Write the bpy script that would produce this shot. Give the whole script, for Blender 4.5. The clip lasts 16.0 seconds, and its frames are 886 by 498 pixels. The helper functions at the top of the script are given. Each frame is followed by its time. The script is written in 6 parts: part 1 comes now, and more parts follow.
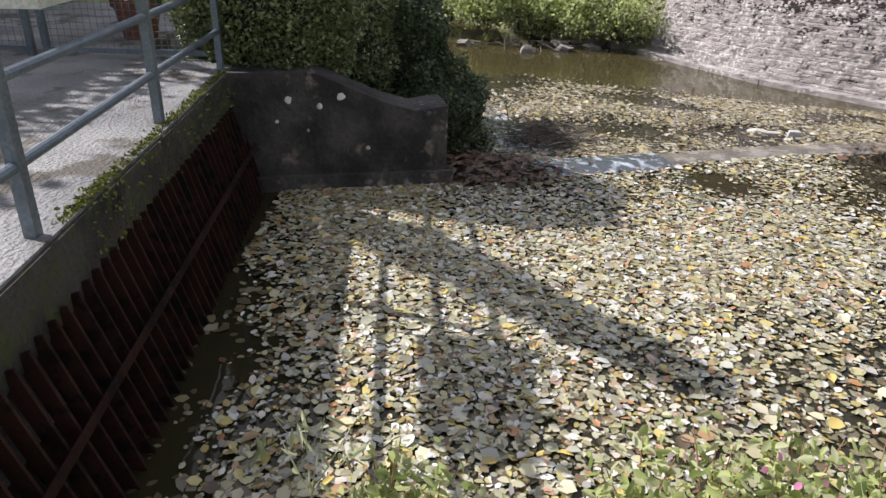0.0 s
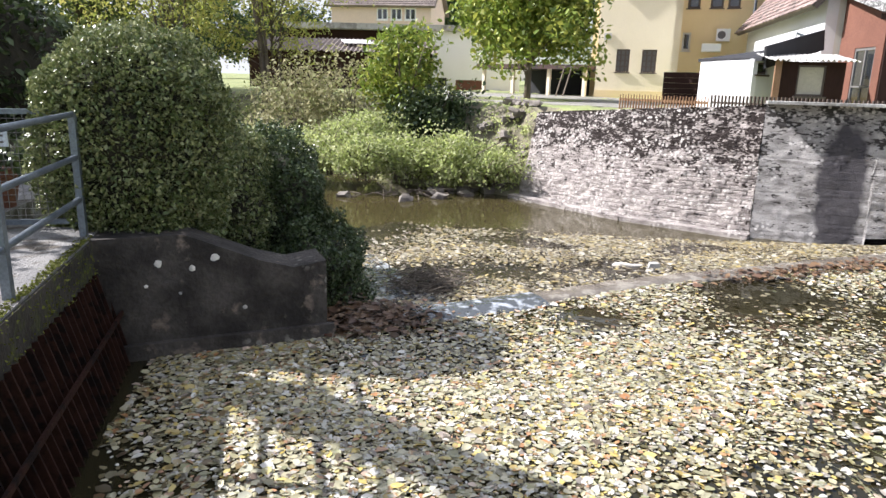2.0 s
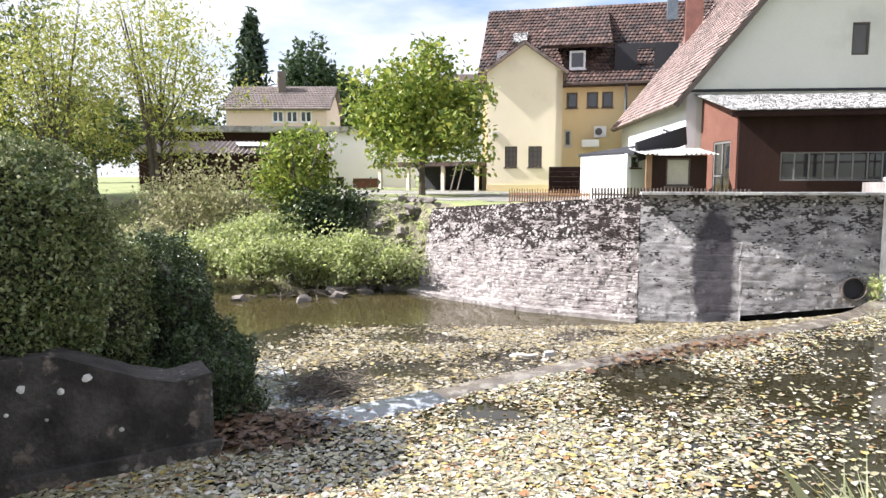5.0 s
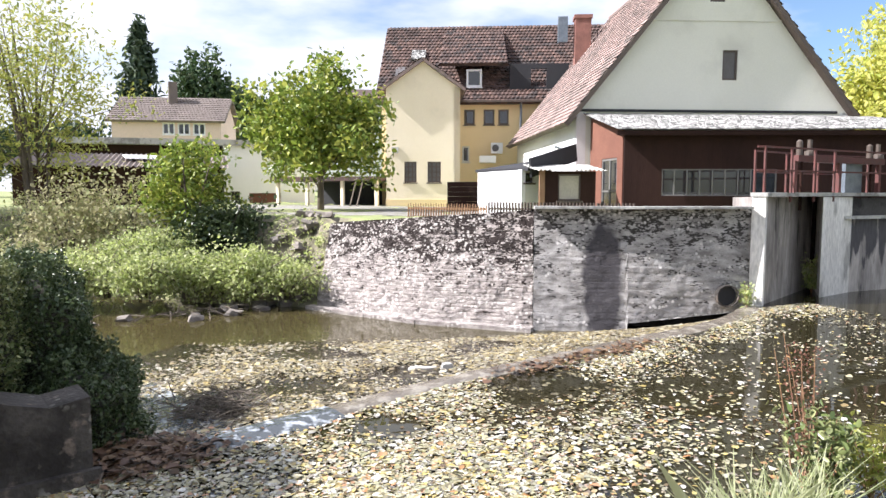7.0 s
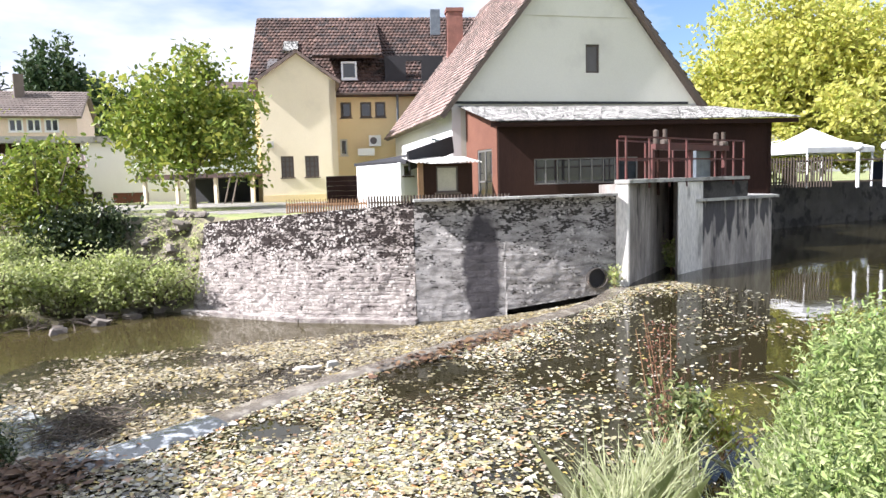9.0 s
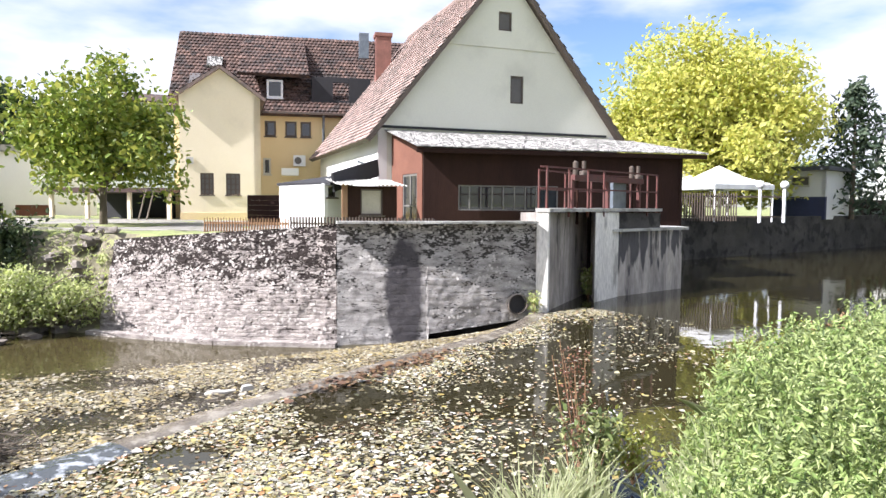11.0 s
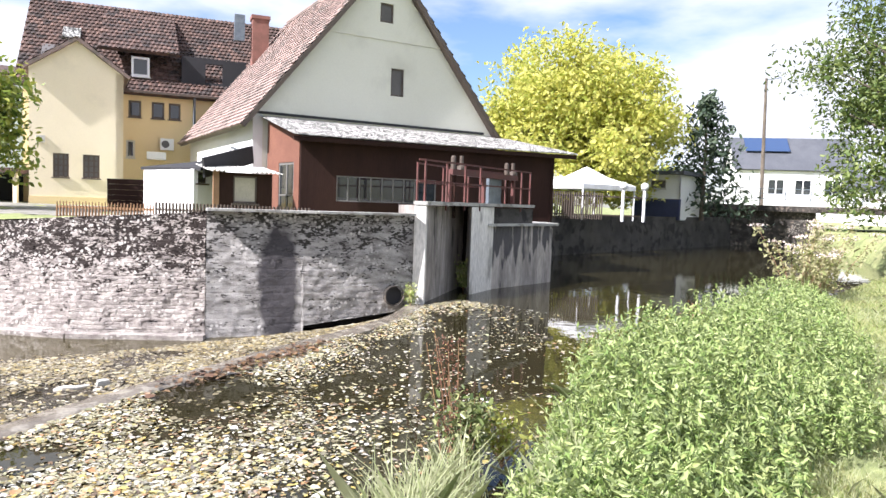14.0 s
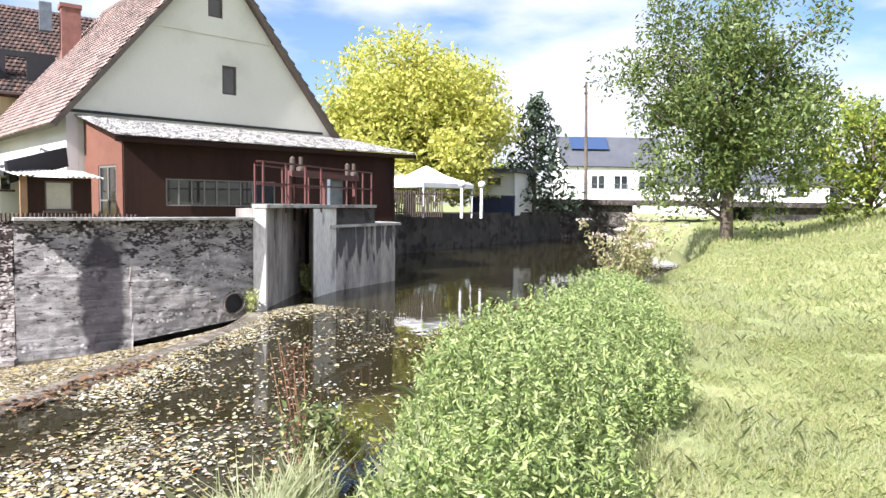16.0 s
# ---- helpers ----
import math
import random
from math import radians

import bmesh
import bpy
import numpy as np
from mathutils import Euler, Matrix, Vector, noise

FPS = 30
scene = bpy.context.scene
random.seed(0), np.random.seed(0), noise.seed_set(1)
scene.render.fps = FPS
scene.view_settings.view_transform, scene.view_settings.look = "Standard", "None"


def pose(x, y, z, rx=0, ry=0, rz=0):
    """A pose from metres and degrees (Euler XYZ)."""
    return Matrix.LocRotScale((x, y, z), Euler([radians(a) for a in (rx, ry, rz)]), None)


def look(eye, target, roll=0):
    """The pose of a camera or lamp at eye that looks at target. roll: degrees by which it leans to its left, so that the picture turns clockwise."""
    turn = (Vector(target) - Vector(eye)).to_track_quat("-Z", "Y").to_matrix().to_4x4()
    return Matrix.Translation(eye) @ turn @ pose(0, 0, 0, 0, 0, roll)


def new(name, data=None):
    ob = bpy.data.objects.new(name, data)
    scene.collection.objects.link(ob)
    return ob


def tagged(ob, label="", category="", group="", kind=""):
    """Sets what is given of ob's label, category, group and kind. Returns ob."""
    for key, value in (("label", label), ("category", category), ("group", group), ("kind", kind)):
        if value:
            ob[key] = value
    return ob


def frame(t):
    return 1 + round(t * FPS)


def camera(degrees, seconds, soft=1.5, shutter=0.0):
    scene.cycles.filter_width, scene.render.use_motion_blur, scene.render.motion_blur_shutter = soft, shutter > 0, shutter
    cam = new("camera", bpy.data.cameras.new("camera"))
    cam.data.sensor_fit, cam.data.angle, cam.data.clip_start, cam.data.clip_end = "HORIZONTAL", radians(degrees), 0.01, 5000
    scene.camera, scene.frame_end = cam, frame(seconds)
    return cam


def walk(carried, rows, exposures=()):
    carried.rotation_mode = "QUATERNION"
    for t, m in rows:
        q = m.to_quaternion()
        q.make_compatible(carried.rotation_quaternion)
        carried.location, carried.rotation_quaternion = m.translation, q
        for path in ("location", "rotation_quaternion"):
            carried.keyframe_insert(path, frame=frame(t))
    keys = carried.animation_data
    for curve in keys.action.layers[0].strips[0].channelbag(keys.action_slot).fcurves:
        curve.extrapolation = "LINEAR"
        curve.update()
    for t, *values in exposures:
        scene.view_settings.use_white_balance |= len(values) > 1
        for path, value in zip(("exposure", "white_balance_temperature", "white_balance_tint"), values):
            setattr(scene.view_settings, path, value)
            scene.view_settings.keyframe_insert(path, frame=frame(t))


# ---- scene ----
cam = camera(65.9, 16.0)
PATH = [
    (0, (-0.276, 0.133, 2.195), (-0.251, 1.928, 1.313), 2.4),
    (0.5, (-0.254, 0.132, 2.19), (-0.165, 1.987, 1.447), 0.6),
    (1, (-0.24, 0.153, 2.209), (-0.081, 2.046, 1.583), 1.0),
    (1.5, (-0.209, 0.146, 2.242), (0.049, 2.044, 1.667), 1.9),
    (2, (-0.196, 0.151, 2.259), (0.14, 2.063, 1.775), 1.5),
    (2.5, (-0.175, 0.149, 2.28), (0.249, 2.062, 1.882), 0.8),
    (3, (-0.157, 0.139, 2.292), (0.304, 2.052, 1.934), 1.2),
    (5.5, (-0.07, 0.115, 2.322), (0.633, 1.978, 2.136), -0.3),
    (6, (-0.068, 0.103, 2.323), (0.738, 1.926, 2.15), -0.3),
    (6.5, (-0.052, 0.072, 2.312), (0.797, 1.874, 2.14), -0.5),
    (7, (-0.031, 0.06, 2.304), (0.848, 1.849, 2.137), 0.1),
    (7.5, (0.018, 0.037, 2.299), (0.958, 1.793, 2.12), 1.7),
    (8, (-0.039, -0.023, 2.357), (1.006, 1.669, 2.155), -0.3),
    (10.5, (-0.018, -0.015, 2.365), (1.28, 1.5, 2.224), 0.3),
    (11, (-0.017, -0.029, 2.362), (1.328, 1.446, 2.233), 0.4),
    (11.5, (0.006, -0.028, 2.353), (1.379, 1.42, 2.229), 0.5),
    (12, (0.017, -0.038, 2.356), (1.432, 1.369, 2.229), 1.0),
    (12.5, (0.04, -0.01, 2.318), (1.49, 1.361, 2.184), 0.5),
    (13, (0.012, -0.022, 2.319), (1.488, 1.32, 2.184), 0.8),
    (13.5, (0.005, -0.024, 2.315), (1.528, 1.266, 2.191), 1.3),
    (14, (0.007, -0.022, 2.311), (1.592, 1.19, 2.172), 2.1),
    (14.5, (0.014, -0.014, 2.316), (1.675, 1.093, 2.194), 1.6),
    (15, (0.019, -0.011, 2.328), (1.742, 0.993, 2.184), 0.8),
    (15.5, (0.016, -0.022, 2.339), (1.792, 0.884, 2.174), 0.5),
    (16, (0.001, -0.041, 2.353), (1.819, 0.783, 2.222), 0.8),
]
walk(cam, [(t, look(eye, aim, roll)) for t, eye, aim, roll in PATH],
     [(0, 0.52, 6100, 16), (1.5, 0.9, 6100, 15), (3, 1.18, 6100, 15), (5.5, 1.22, 6100, 15), (16, 1.28, 6100, 16)])

# ---- light ----
SUN = Vector((-0.95, 0.31, 0)).normalized()
SUN_EL = radians(41.5)
world = bpy.data.worlds.new("sky")
scene.world = world
world.use_nodes = True
wn = world.node_tree
sky = wn.nodes.new("ShaderNodeTexSky")
sky.sky_type = "NISHITA"
sky.sun_disc = False
sky.sun_elevation = SUN_EL
sky.sun_rotation = math.atan2(SUN.x, SUN.y)
sky.air_density, sky.dust_density, sky.ozone_density = 1.0, 0.8, 1.5
bg = wn.nodes["Background"]
bg.inputs[1].default_value = 0.056
# fair-weather clouds over the blue
tc = wn.nodes.new("ShaderNodeTexCoord")
cmap = wn.nodes.new("ShaderNodeMapping")
cmap.inputs["Scale"].default_value = (1.0, 1.0, 3.2)
cn = wn.nodes.new("ShaderNodeTexNoise")
cn.inputs["Scale"].default_value = 1.9
cn.inputs["Detail"].default_value = 7
cr = wn.nodes.new("ShaderNodeValToRGB")
cr.color_ramp.elements[0].position, cr.color_ramp.elements[1].position = 0.40, 0.53
cr.color_ramp.elements[0].color = (0.12, 0.12, 0.12, 1)
hs = wn.nodes.new("ShaderNodeHueSaturation")
hs.inputs[1].default_value, hs.inputs[2].default_value = 1.25, 1.35
cm = wn.nodes.new("ShaderNodeMixRGB")
cm.inputs[2].default_value = (8.8, 9.0, 9.3, 1)
for a, b in ((tc.outputs["Generated"], cmap.inputs[0]), (cmap.outputs[0], cn.inputs["Vector"]), (cn.outputs[0], cr.inputs[0]),
             (cr.outputs[0], cm.inputs[0]), (sky.outputs[0], hs.inputs[4]), (hs.outputs[0], cm.inputs[1]), (cm.outputs[0], bg.inputs[0])):
    wn.links.new(a, b)
sun = new("sun", bpy.data.lights.new("sun", "SUN"))
sun.data.energy, sun.data.angle, sun.data.color = 5.0, radians(0.5), (1, 0.96, 0.90)
sd = Vector((SUN.x * math.cos(SUN_EL), SUN.y * math.cos(SUN_EL), math.sin(SUN_EL)))
sun.matrix_world = look(sd * 50, (0, 0, 0))


# ---- materials ----
def material(name, c1, c2, scale=3.0, fine=40.0, rough=0.85, bump=0.3, c3=None, metal=0.0, stretch=(1, 1, 1), per=0.0, spec=0.5, cut=(0.35, 0.65), depth=0.02, patch=(0.52, 0.62, 2.7), grain=1.0, broad=0.55, band=None, spots=None):
    """Two colours mixed by a broad noise, a third by patches, fine grain and relief; per: variation per piece."""
    m = bpy.data.materials.new(name)
    m.use_nodes = True
    nt = m.node_tree
    N, L = nt.nodes, nt.links
    b = N["Principled BSDF"]
    co = N.new("ShaderNodeTexCoord")
    mp = N.new("ShaderNodeMapping")
    mp.inputs["Scale"].default_value = stretch
    L.new(co.outputs["Object"], mp.inputs[0])

    def tex(s, d=5):
        n = N.new("ShaderNodeTexNoise")
        n.inputs["Scale"].default_value, n.inputs["Detail"].default_value = s, d
        L.new(mp.outputs[0], n.inputs["Vector"])
        return n.outputs[0]

    def ramp(src, lo, hi):
        r = N.new("ShaderNodeMapRange")
        r.inputs[1].default_value, r.inputs[2].default_value = lo, hi
        L.new(src, r.inputs[0])
        return r.outputs[0]

    def mix(f, a, c, mode="MIX"):
        n = N.new("ShaderNodeMixRGB")
        n.blend_type = mode
        for i, v in enumerate((f, a, c)):
            if isinstance(v, (int, float)):
                n.inputs[i].default_value = v
            elif isinstance(v, tuple):
                n.inputs[i].default_value = (*v, 1)
            else:
                L.new(v, n.inputs[i])
        return n.outputs[0]

    big, small = tex(scale), tex(fine, 3)
    col = mix(ramp(big, *cut), c1, c2)
    if c3:
        pm = N.new("ShaderNodeMath")
        pm.operation = "MULTIPLY_ADD"
        L.new(tex(scale * patch[2] * 0.22, 3), pm.inputs[0])
        pm.inputs[1].default_value = broad
        L.new(tex(scale * patch[2], 10), pm.inputs[2])
        src = pm.outputs[0]
        if band:
            # the crust grows thicker at one height of the wall
            sx = N.new("ShaderNodeSeparateXYZ")
            gp = N.new("ShaderNodeNewGeometry")
            L.new(gp.outputs["Position"], sx.inputs[0])
            zr = N.new("ShaderNodeMapRange")
            zr.inputs[1].default_value, zr.inputs[2].default_value, zr.inputs[3].default_value, zr.inputs[4].default_value = band
            L.new(sx.outputs[2], zr.inputs[0])
            ad = N.new("ShaderNodeMath")
            L.new(src, ad.inputs[0])
            L.new(zr.outputs[0], ad.inputs[1])
            src = ad.outputs[0]
        col = mix(ramp(src, patch[0] + broad / 2, patch[1] + broad / 2), col, c3)
    if spots:
        vo = N.new("ShaderNodeTexVoronoi")
        vo.inputs["Scale"].default_value = spots[0]
        L.new(co.outputs["Object"], vo.inputs["Vector"])
        few = ramp(tex(1.1, 3), spots[1], spots[1] + 0.08)
        dot = ramp(vo.outputs["Distance"], 0.38, 0.28)
        both = N.new("ShaderNodeMath")
        both.operation = "MULTIPLY"
        L.new(few, both.inputs[0])
        L.new(dot, both.inputs[1])
        col = mix(both.outputs[0], col, spots[2])
    g = N.new("ShaderNodeMapRange")
    g.inputs[1].default_value, g.inputs[2].default_value, g.inputs[3].default_value, g.inputs[4].default_value = 0.3, 0.7, 1 - 0.22 * grain, 1 + 0.15 * grain
    L.new(small, g.inputs[0])
    col = mix(1.0, col, g.outputs[0], "MULTIPLY")
    if per:
        oi = N.new("ShaderNodeObjectInfo") if per < 0 else N.new("ShaderNodeNewGeometry")
        src = oi.outputs["Random"] if per < 0 else oi.outputs["Random Per Island"]
        v = N.new("ShaderNodeMapRange")
        v.inputs[3].default_value, v.inputs[4].default_value = 1 - abs(per), 1 + abs(per)
        L.new(src, v.inputs[0])
        col = mix(1.0, col, v.outputs[0], "MULTIPLY")
    L.new(col, b.inputs["Base Color"])
    b.inputs["Roughness"].default_value, b.inputs["Metallic"].default_value = rough, metal
    b.inputs["Specular IOR Level"].default_value = spec
    if bump:
        bp = N.new("ShaderNodeBump")
        bp.inputs["Strength"].default_value, bp.inputs["Distance"].default_value = bump, depth
        add = N.new("ShaderNodeMath")
        L.new(big, add.inputs[0])
        L.new(small, add.inputs[1])
        L.new(add.outputs[0], bp.inputs["Height"])
        L.new(bp.outputs[0], b.inputs["Normal"])
    return m


def leafmat(name, cols, rough=0.5, trans=0.25, spec=0.4):
    """Leaves: a colour per leaf out of a short list, a little light shining through."""
    m = bpy.data.materials.new(name)
    m.use_nodes = True
    nt = m.node_tree
    N, L = nt.nodes, nt.links
    b = N["Principled BSDF"]
    ge = N.new("ShaderNodeNewGeometry")
    r = N.new("ShaderNodeValToRGB")
    r.color_ramp.interpolation = "LINEAR"
    while len(r.color_ramp.elements) < len(cols):
        r.color_ramp.elements.new(0.5)
    for i, c in enumerate(cols):
        r.color_ramp.elements[i].position = i / max(1, len(cols) - 1)
        r.color_ramp.elements[i].color = (*c, 1)
    L.new(ge.outputs["Random Per Island"], r.inputs[0])
    L.new(r.outputs[0], b.inputs["Base Color"])
    b.inputs["Roughness"].default_value = rough
    b.inputs["Specular IOR Level"].default_value = spec
    if trans:
        tr = N.new("ShaderNodeBsdfTranslucent")
        L.new(r.outputs[0], tr.inputs[0])
        mx = N.new("ShaderNodeMixShader")
        mx.inputs[0].default_value = trans
        L.new(b.outputs[0], mx.inputs[1])
        L.new(tr.outputs[0], mx.inputs[2])
        L.new(mx.outputs[0], N["Material Output"].inputs[0])
    return m


def plain(name, c, rough=0.5, metal=0.0, spec=0.5):
    return material(name, c, tuple(v * 0.86 for v in c), 2.5, 60, rough, 0.08, None, metal, spec=spec)


M = {}
M["grass_soil"] = material("grassy soil", (0.22, 0.26, 0.095), (0.31, 0.32, 0.145), 0.6, 12, 0.95, 0.6, (0.19, 0.22, 0.085))
M["bed"] = M["grass_soil"]
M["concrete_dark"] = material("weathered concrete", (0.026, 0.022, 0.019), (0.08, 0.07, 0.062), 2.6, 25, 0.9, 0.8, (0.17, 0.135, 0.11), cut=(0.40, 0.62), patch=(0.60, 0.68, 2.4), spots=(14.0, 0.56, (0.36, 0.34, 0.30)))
M["concrete"] = material("concrete", (0.36, 0.35, 0.33), (0.5, 0.49, 0.46), 1.2, 30, 0.9, 0.4, (0.25, 0.24, 0.22))
M["edge_dark"] = material("mossy dark concrete", (0.022, 0.018, 0.014), (0.06, 0.052, 0.042), 3.0, 30, 0.95, 0.8, (0.05, 0.055, 0.018), cut=(0.4, 0.62))
M["window_grey"] = plain("grey window frame", (0.20, 0.19, 0.18))
M["deck"] = material("rough deck concrete", (0.20, 0.195, 0.19), (0.34, 0.33, 0.315), 1.3, 45, 0.92, 0.9, (0.12, 0.105, 0.085), cut=(0.38, 0.64), depth=0.03)
M["wall_old"] = material("lichen crusted masonry", (0.53, 0.475, 0.44), (0.27, 0.235, 0.22), 5.0, 60, 0.95, 0.9, (0.032, 0.022, 0.019), stretch=(1, 1, 2.2), cut=(0.36, 0.64), patch=(0.535, 0.575, 3.0), depth=0.04, broad=0.9, band=(0.1, 1.2, -0.16, 0.12), spots=(11.0, 0.45, (0.66, 0.62, 0.58)))

M["pier"] = material("pale streaky concrete", (0.82, 0.79, 0.75), (0.68, 0.65, 0.61), 1.5, 20, 0.9, 0.4, (0.42, 0.40, 0.37), stretch=(1, 1, 0.3), patch=(0.58, 0.66, 2.0))
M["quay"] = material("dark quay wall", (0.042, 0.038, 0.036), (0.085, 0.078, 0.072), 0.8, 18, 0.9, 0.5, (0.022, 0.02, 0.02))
M["rust"] = material("rusty rack bars", (0.026, 0.011, 0.008), (0.042, 0.018, 0.013), 4, 40, 0.8, 0.3, (0.013, 0.008, 0.007), spec=0.15)
M["steel"] = material("galvanised steel", (0.15, 0.175, 0.205), (0.21, 0.24, 0.27), 6, 60, 0.42, 0.1, None, 0.5)
M["red_steel"] = material("red painted steel", (0.12, 0.035, 0.03), (0.085, 0.035, 0.03), 5, 40, 0.65, 0.2)
M["cream"] = material("pale render", (0.76, 0.745, 0.66), (0.70, 0.685, 0.60), 0.35, 25, 0.95, 0.12, (0.63, 0.615, 0.54), patch=(0.58, 0.74, 2.0), grain=0.15)
M["white"] = material("white render", (0.82, 0.82, 0.82), (0.76, 0.76, 0.76), 0.5, 25, 0.95, 0.12, grain=0.15)
M["yellow"] = material("pale yellow render", (0.86, 0.76, 0.57), (0.80, 0.70, 0.51), 0.5, 30, 0.95, 0.15, (0.74, 0.65, 0.48), grain=0.2, patch=(0.58, 0.74, 2.0))
M["ochre"] = material("ochre render", (0.80, 0.64, 0.37), (0.75, 0.59, 0.33), 0.4, 30, 0.95, 0.12, grain=0.2)
# same shed boards twice: front's shade and side's sunlight are in the colours
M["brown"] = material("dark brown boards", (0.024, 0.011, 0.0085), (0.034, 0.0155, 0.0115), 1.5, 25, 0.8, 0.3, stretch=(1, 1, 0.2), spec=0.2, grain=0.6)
M["brown_lit"] = material("red brown, sunlit tone", (0.16, 0.065, 0.042), (0.20, 0.085, 0.055), 1.2, 25, 0.8, 0.2)
M["tile_brown"] = material("old clay tiles", (0.075, 0.046, 0.039), (0.115, 0.07, 0.056), 0.8, 20, 0.9, 0.3, (0.05, 0.038, 0.035), per=0.45)
M["tile_red"] = material("mossy clay tiles", (0.31, 0.225, 0.20), (0.23, 0.175, 0.155), 0.8, 20, 0.92, 0.3, (0.17, 0.14, 0.125), per=0.32)
M["tile_grey"] = material("grey tiles", (0.16, 0.13, 0.115), (0.2, 0.165, 0.145), 0.8, 20, 0.9, 0.2, None, per=0.15)
M["slate"] = material("slate", (0.075, 0.08, 0.095), (0.095, 0.1, 0.115), 0.8, 20, 0.7, 0.2)
M["corr"] = material("lichened corrugated sheet", (0.50, 0.49, 0.47), (0.10, 0.10, 0.095), 9.0, 26, 0.95, 0.6, (0.03, 0.03, 0.028), cut=(0.42, 0.58), patch=(0.50, 0.56, 1.8))
M["wood"] = material("weathered wood", (0.24, 0.13, 0.075), (0.32, 0.19, 0.11), 3, 40, 0.85, 0.3, per=0.15)
M["frame"] = plain("pale window frame", (0.6, 0.58, 0.54))
M["frame_dark"] = plain("dark window frame", (0.10, 0.075, 0.06))
M["black"] = plain("black felt", (0.03, 0.03, 0.035), 0.8)
# near-black colour standing for the shade inside the bushes
M["bush_shade"] = material("near-black bush shade", (0.018, 0.016, 0.010), (0.035, 0.03, 0.018), 4, 30, 0.95, 0.6)
M["bank_earth"] = material("bare bank earth", (0.24, 0.21, 0.15), (0.13, 0.12, 0.075), 1.4, 14, 0.95, 0.8, (0.26, 0.27, 0.12))
M["bark"] = material("bark", (0.10, 0.08, 0.06), (0.17, 0.14, 0.11), 5, 30, 0.95, 0.8, stretch=(1, 1, 0.3))
M["plate"] = plain("grey shutter", (0.13, 0.12, 0.12), 0.7)
M["white_plain"] = plain("white canvas", (0.85, 0.86, 0.88), 0.8)
M["blue"] = plain("dark blue plinth", (0.035, 0.045, 0.11), 0.7)
M["road"] = material("grey gravel drive", (0.33, 0.31, 0.28), (0.22, 0.21, 0.19), 0.7, 30, 0.95, 0.4, (0.15, 0.15, 0.10))
g = bpy.data.materials.new("window glass")
g.use_nodes = True
b = g.node_tree.nodes["Principled BSDF"]
b.inputs["Base Color"].default_value = (0.02, 0.024, 0.028, 1)
b.inputs["Roughness"].default_value = 0.04
b.inputs["Specular IOR Level"].default_value = 0.9
M["glass"] = g


def watermat(name, c, scale, strength):
    m = bpy.data.materials.new(name)
    m.use_nodes = True
    N, L = m.node_tree.nodes, m.node_tree.links
    b = N["Principled BSDF"]
    b.inputs["Base Color"].default_value = (*c, 1)
    b.inputs["Roughness"].default_value = 0.03
    b.inputs["IOR"].default_value = 1.333
    co = N.new("ShaderNodeTexCoord")
    n = N.new("ShaderNodeTexNoise")
    n.inputs["Scale"].default_value, n.inputs["Detail"].default_value = scale, 3
    L.new(co.outputs["Object"], n.inputs["Vector"])
    bp = N.new("ShaderNodeBump")
    bp.inputs["Strength"].default_value, bp.inputs["Distance"].default_value = strength, 0.05
    L.new(n.outputs[0], bp.inputs["Height"])
    L.new(bp.outputs[0], b.inputs["Normal"])
    n2 = N.new("ShaderNodeTexNoise")
    n2.inputs["Scale"].default_value = 0.5
    L.new(co.outputs["Object"], n2.inputs["Vector"])
    mx = N.new("ShaderNodeMixRGB")
    mx.inputs[1].default_value = (*c, 1)
    mx.inputs[2].default_value = (c[0] * 1.7, c[1] * 1.6, c[2] * 1.3, 1)
    L.new(n2.outputs[0], mx.inputs[0])
    L.new(mx.outputs[0], b.inputs["Base Color"])
    return m


M["water"] = watermat("still river water", (0.020, 0.018, 0.010), 2.2, 0.06)
M["water_low"] = watermat("shallow river water", (0.042, 0.036, 0.018), 3.0, 0.12)
M["leaves_float"] = leafmat("fallen leaves", [(0.32, 0.28, 0.15), (0.54, 0.50, 0.36), (0.20, 0.20, 0.10), (0.68, 0.66, 0.60), (0.38, 0.18, 0.07), (0.28, 0.29, 0.17), (0.56, 0.43, 0.12), (0.10, 0.065, 0.04), (0.62, 0.61, 0.56), (0.17, 0.15, 0.10), (0.50, 0.46, 0.27), (0.065, 0.05, 0.03), (0.36, 0.34, 0.22), (0.58, 0.52, 0.34)], 0.33, 0.0, 0.75)
M["leaves_sunk"] = leafmat("sunken leaves", [(0.11, 0.095, 0.05), (0.19, 0.16, 0.085), (0.065, 0.05, 0.03), (0.25, 0.21, 0.12), (0.085, 0.085, 0.04), (0.15, 0.085, 0.045)], 0.25, 0.0, 0.6)
M["lf_bush"] = leafmat("hedge leaves", [(0.08, 0.115, 0.035), (0.17, 0.21, 0.075), (0.33, 0.34, 0.16), (0.055, 0.085, 0.028)], 0.3, 0.18)
M["lf_ivy"] = leafmat("ivy leaves", [(0.03, 0.05, 0.02), (0.055, 0.085, 0.03), (0.10, 0.13, 0.05), (0.035, 0.058, 0.022)], 0.35, 0.12)
M["lf_walnut"] = leafmat("walnut leaves", [(0.13, 0.20, 0.03), (0.28, 0.36, 0.055), (0.07, 0.115, 0.022), (0.46, 0.47, 0.09), (0.17, 0.24, 0.04)], 0.4, 0.35)
M["lf_yellow"] = leafmat("yellowing leaves", [(0.58, 0.57, 0.14), (0.70, 0.66, 0.20), (0.50, 0.52, 0.12), (0.40, 0.46, 0.10)], 0.5, 0.5)
M["lf_willow"] = leafmat("willow leaves", [(0.32, 0.36, 0.07), (0.43, 0.44, 0.11), (0.22, 0.27, 0.06), (0.48, 0.43, 0.12)], 0.5, 0.45)
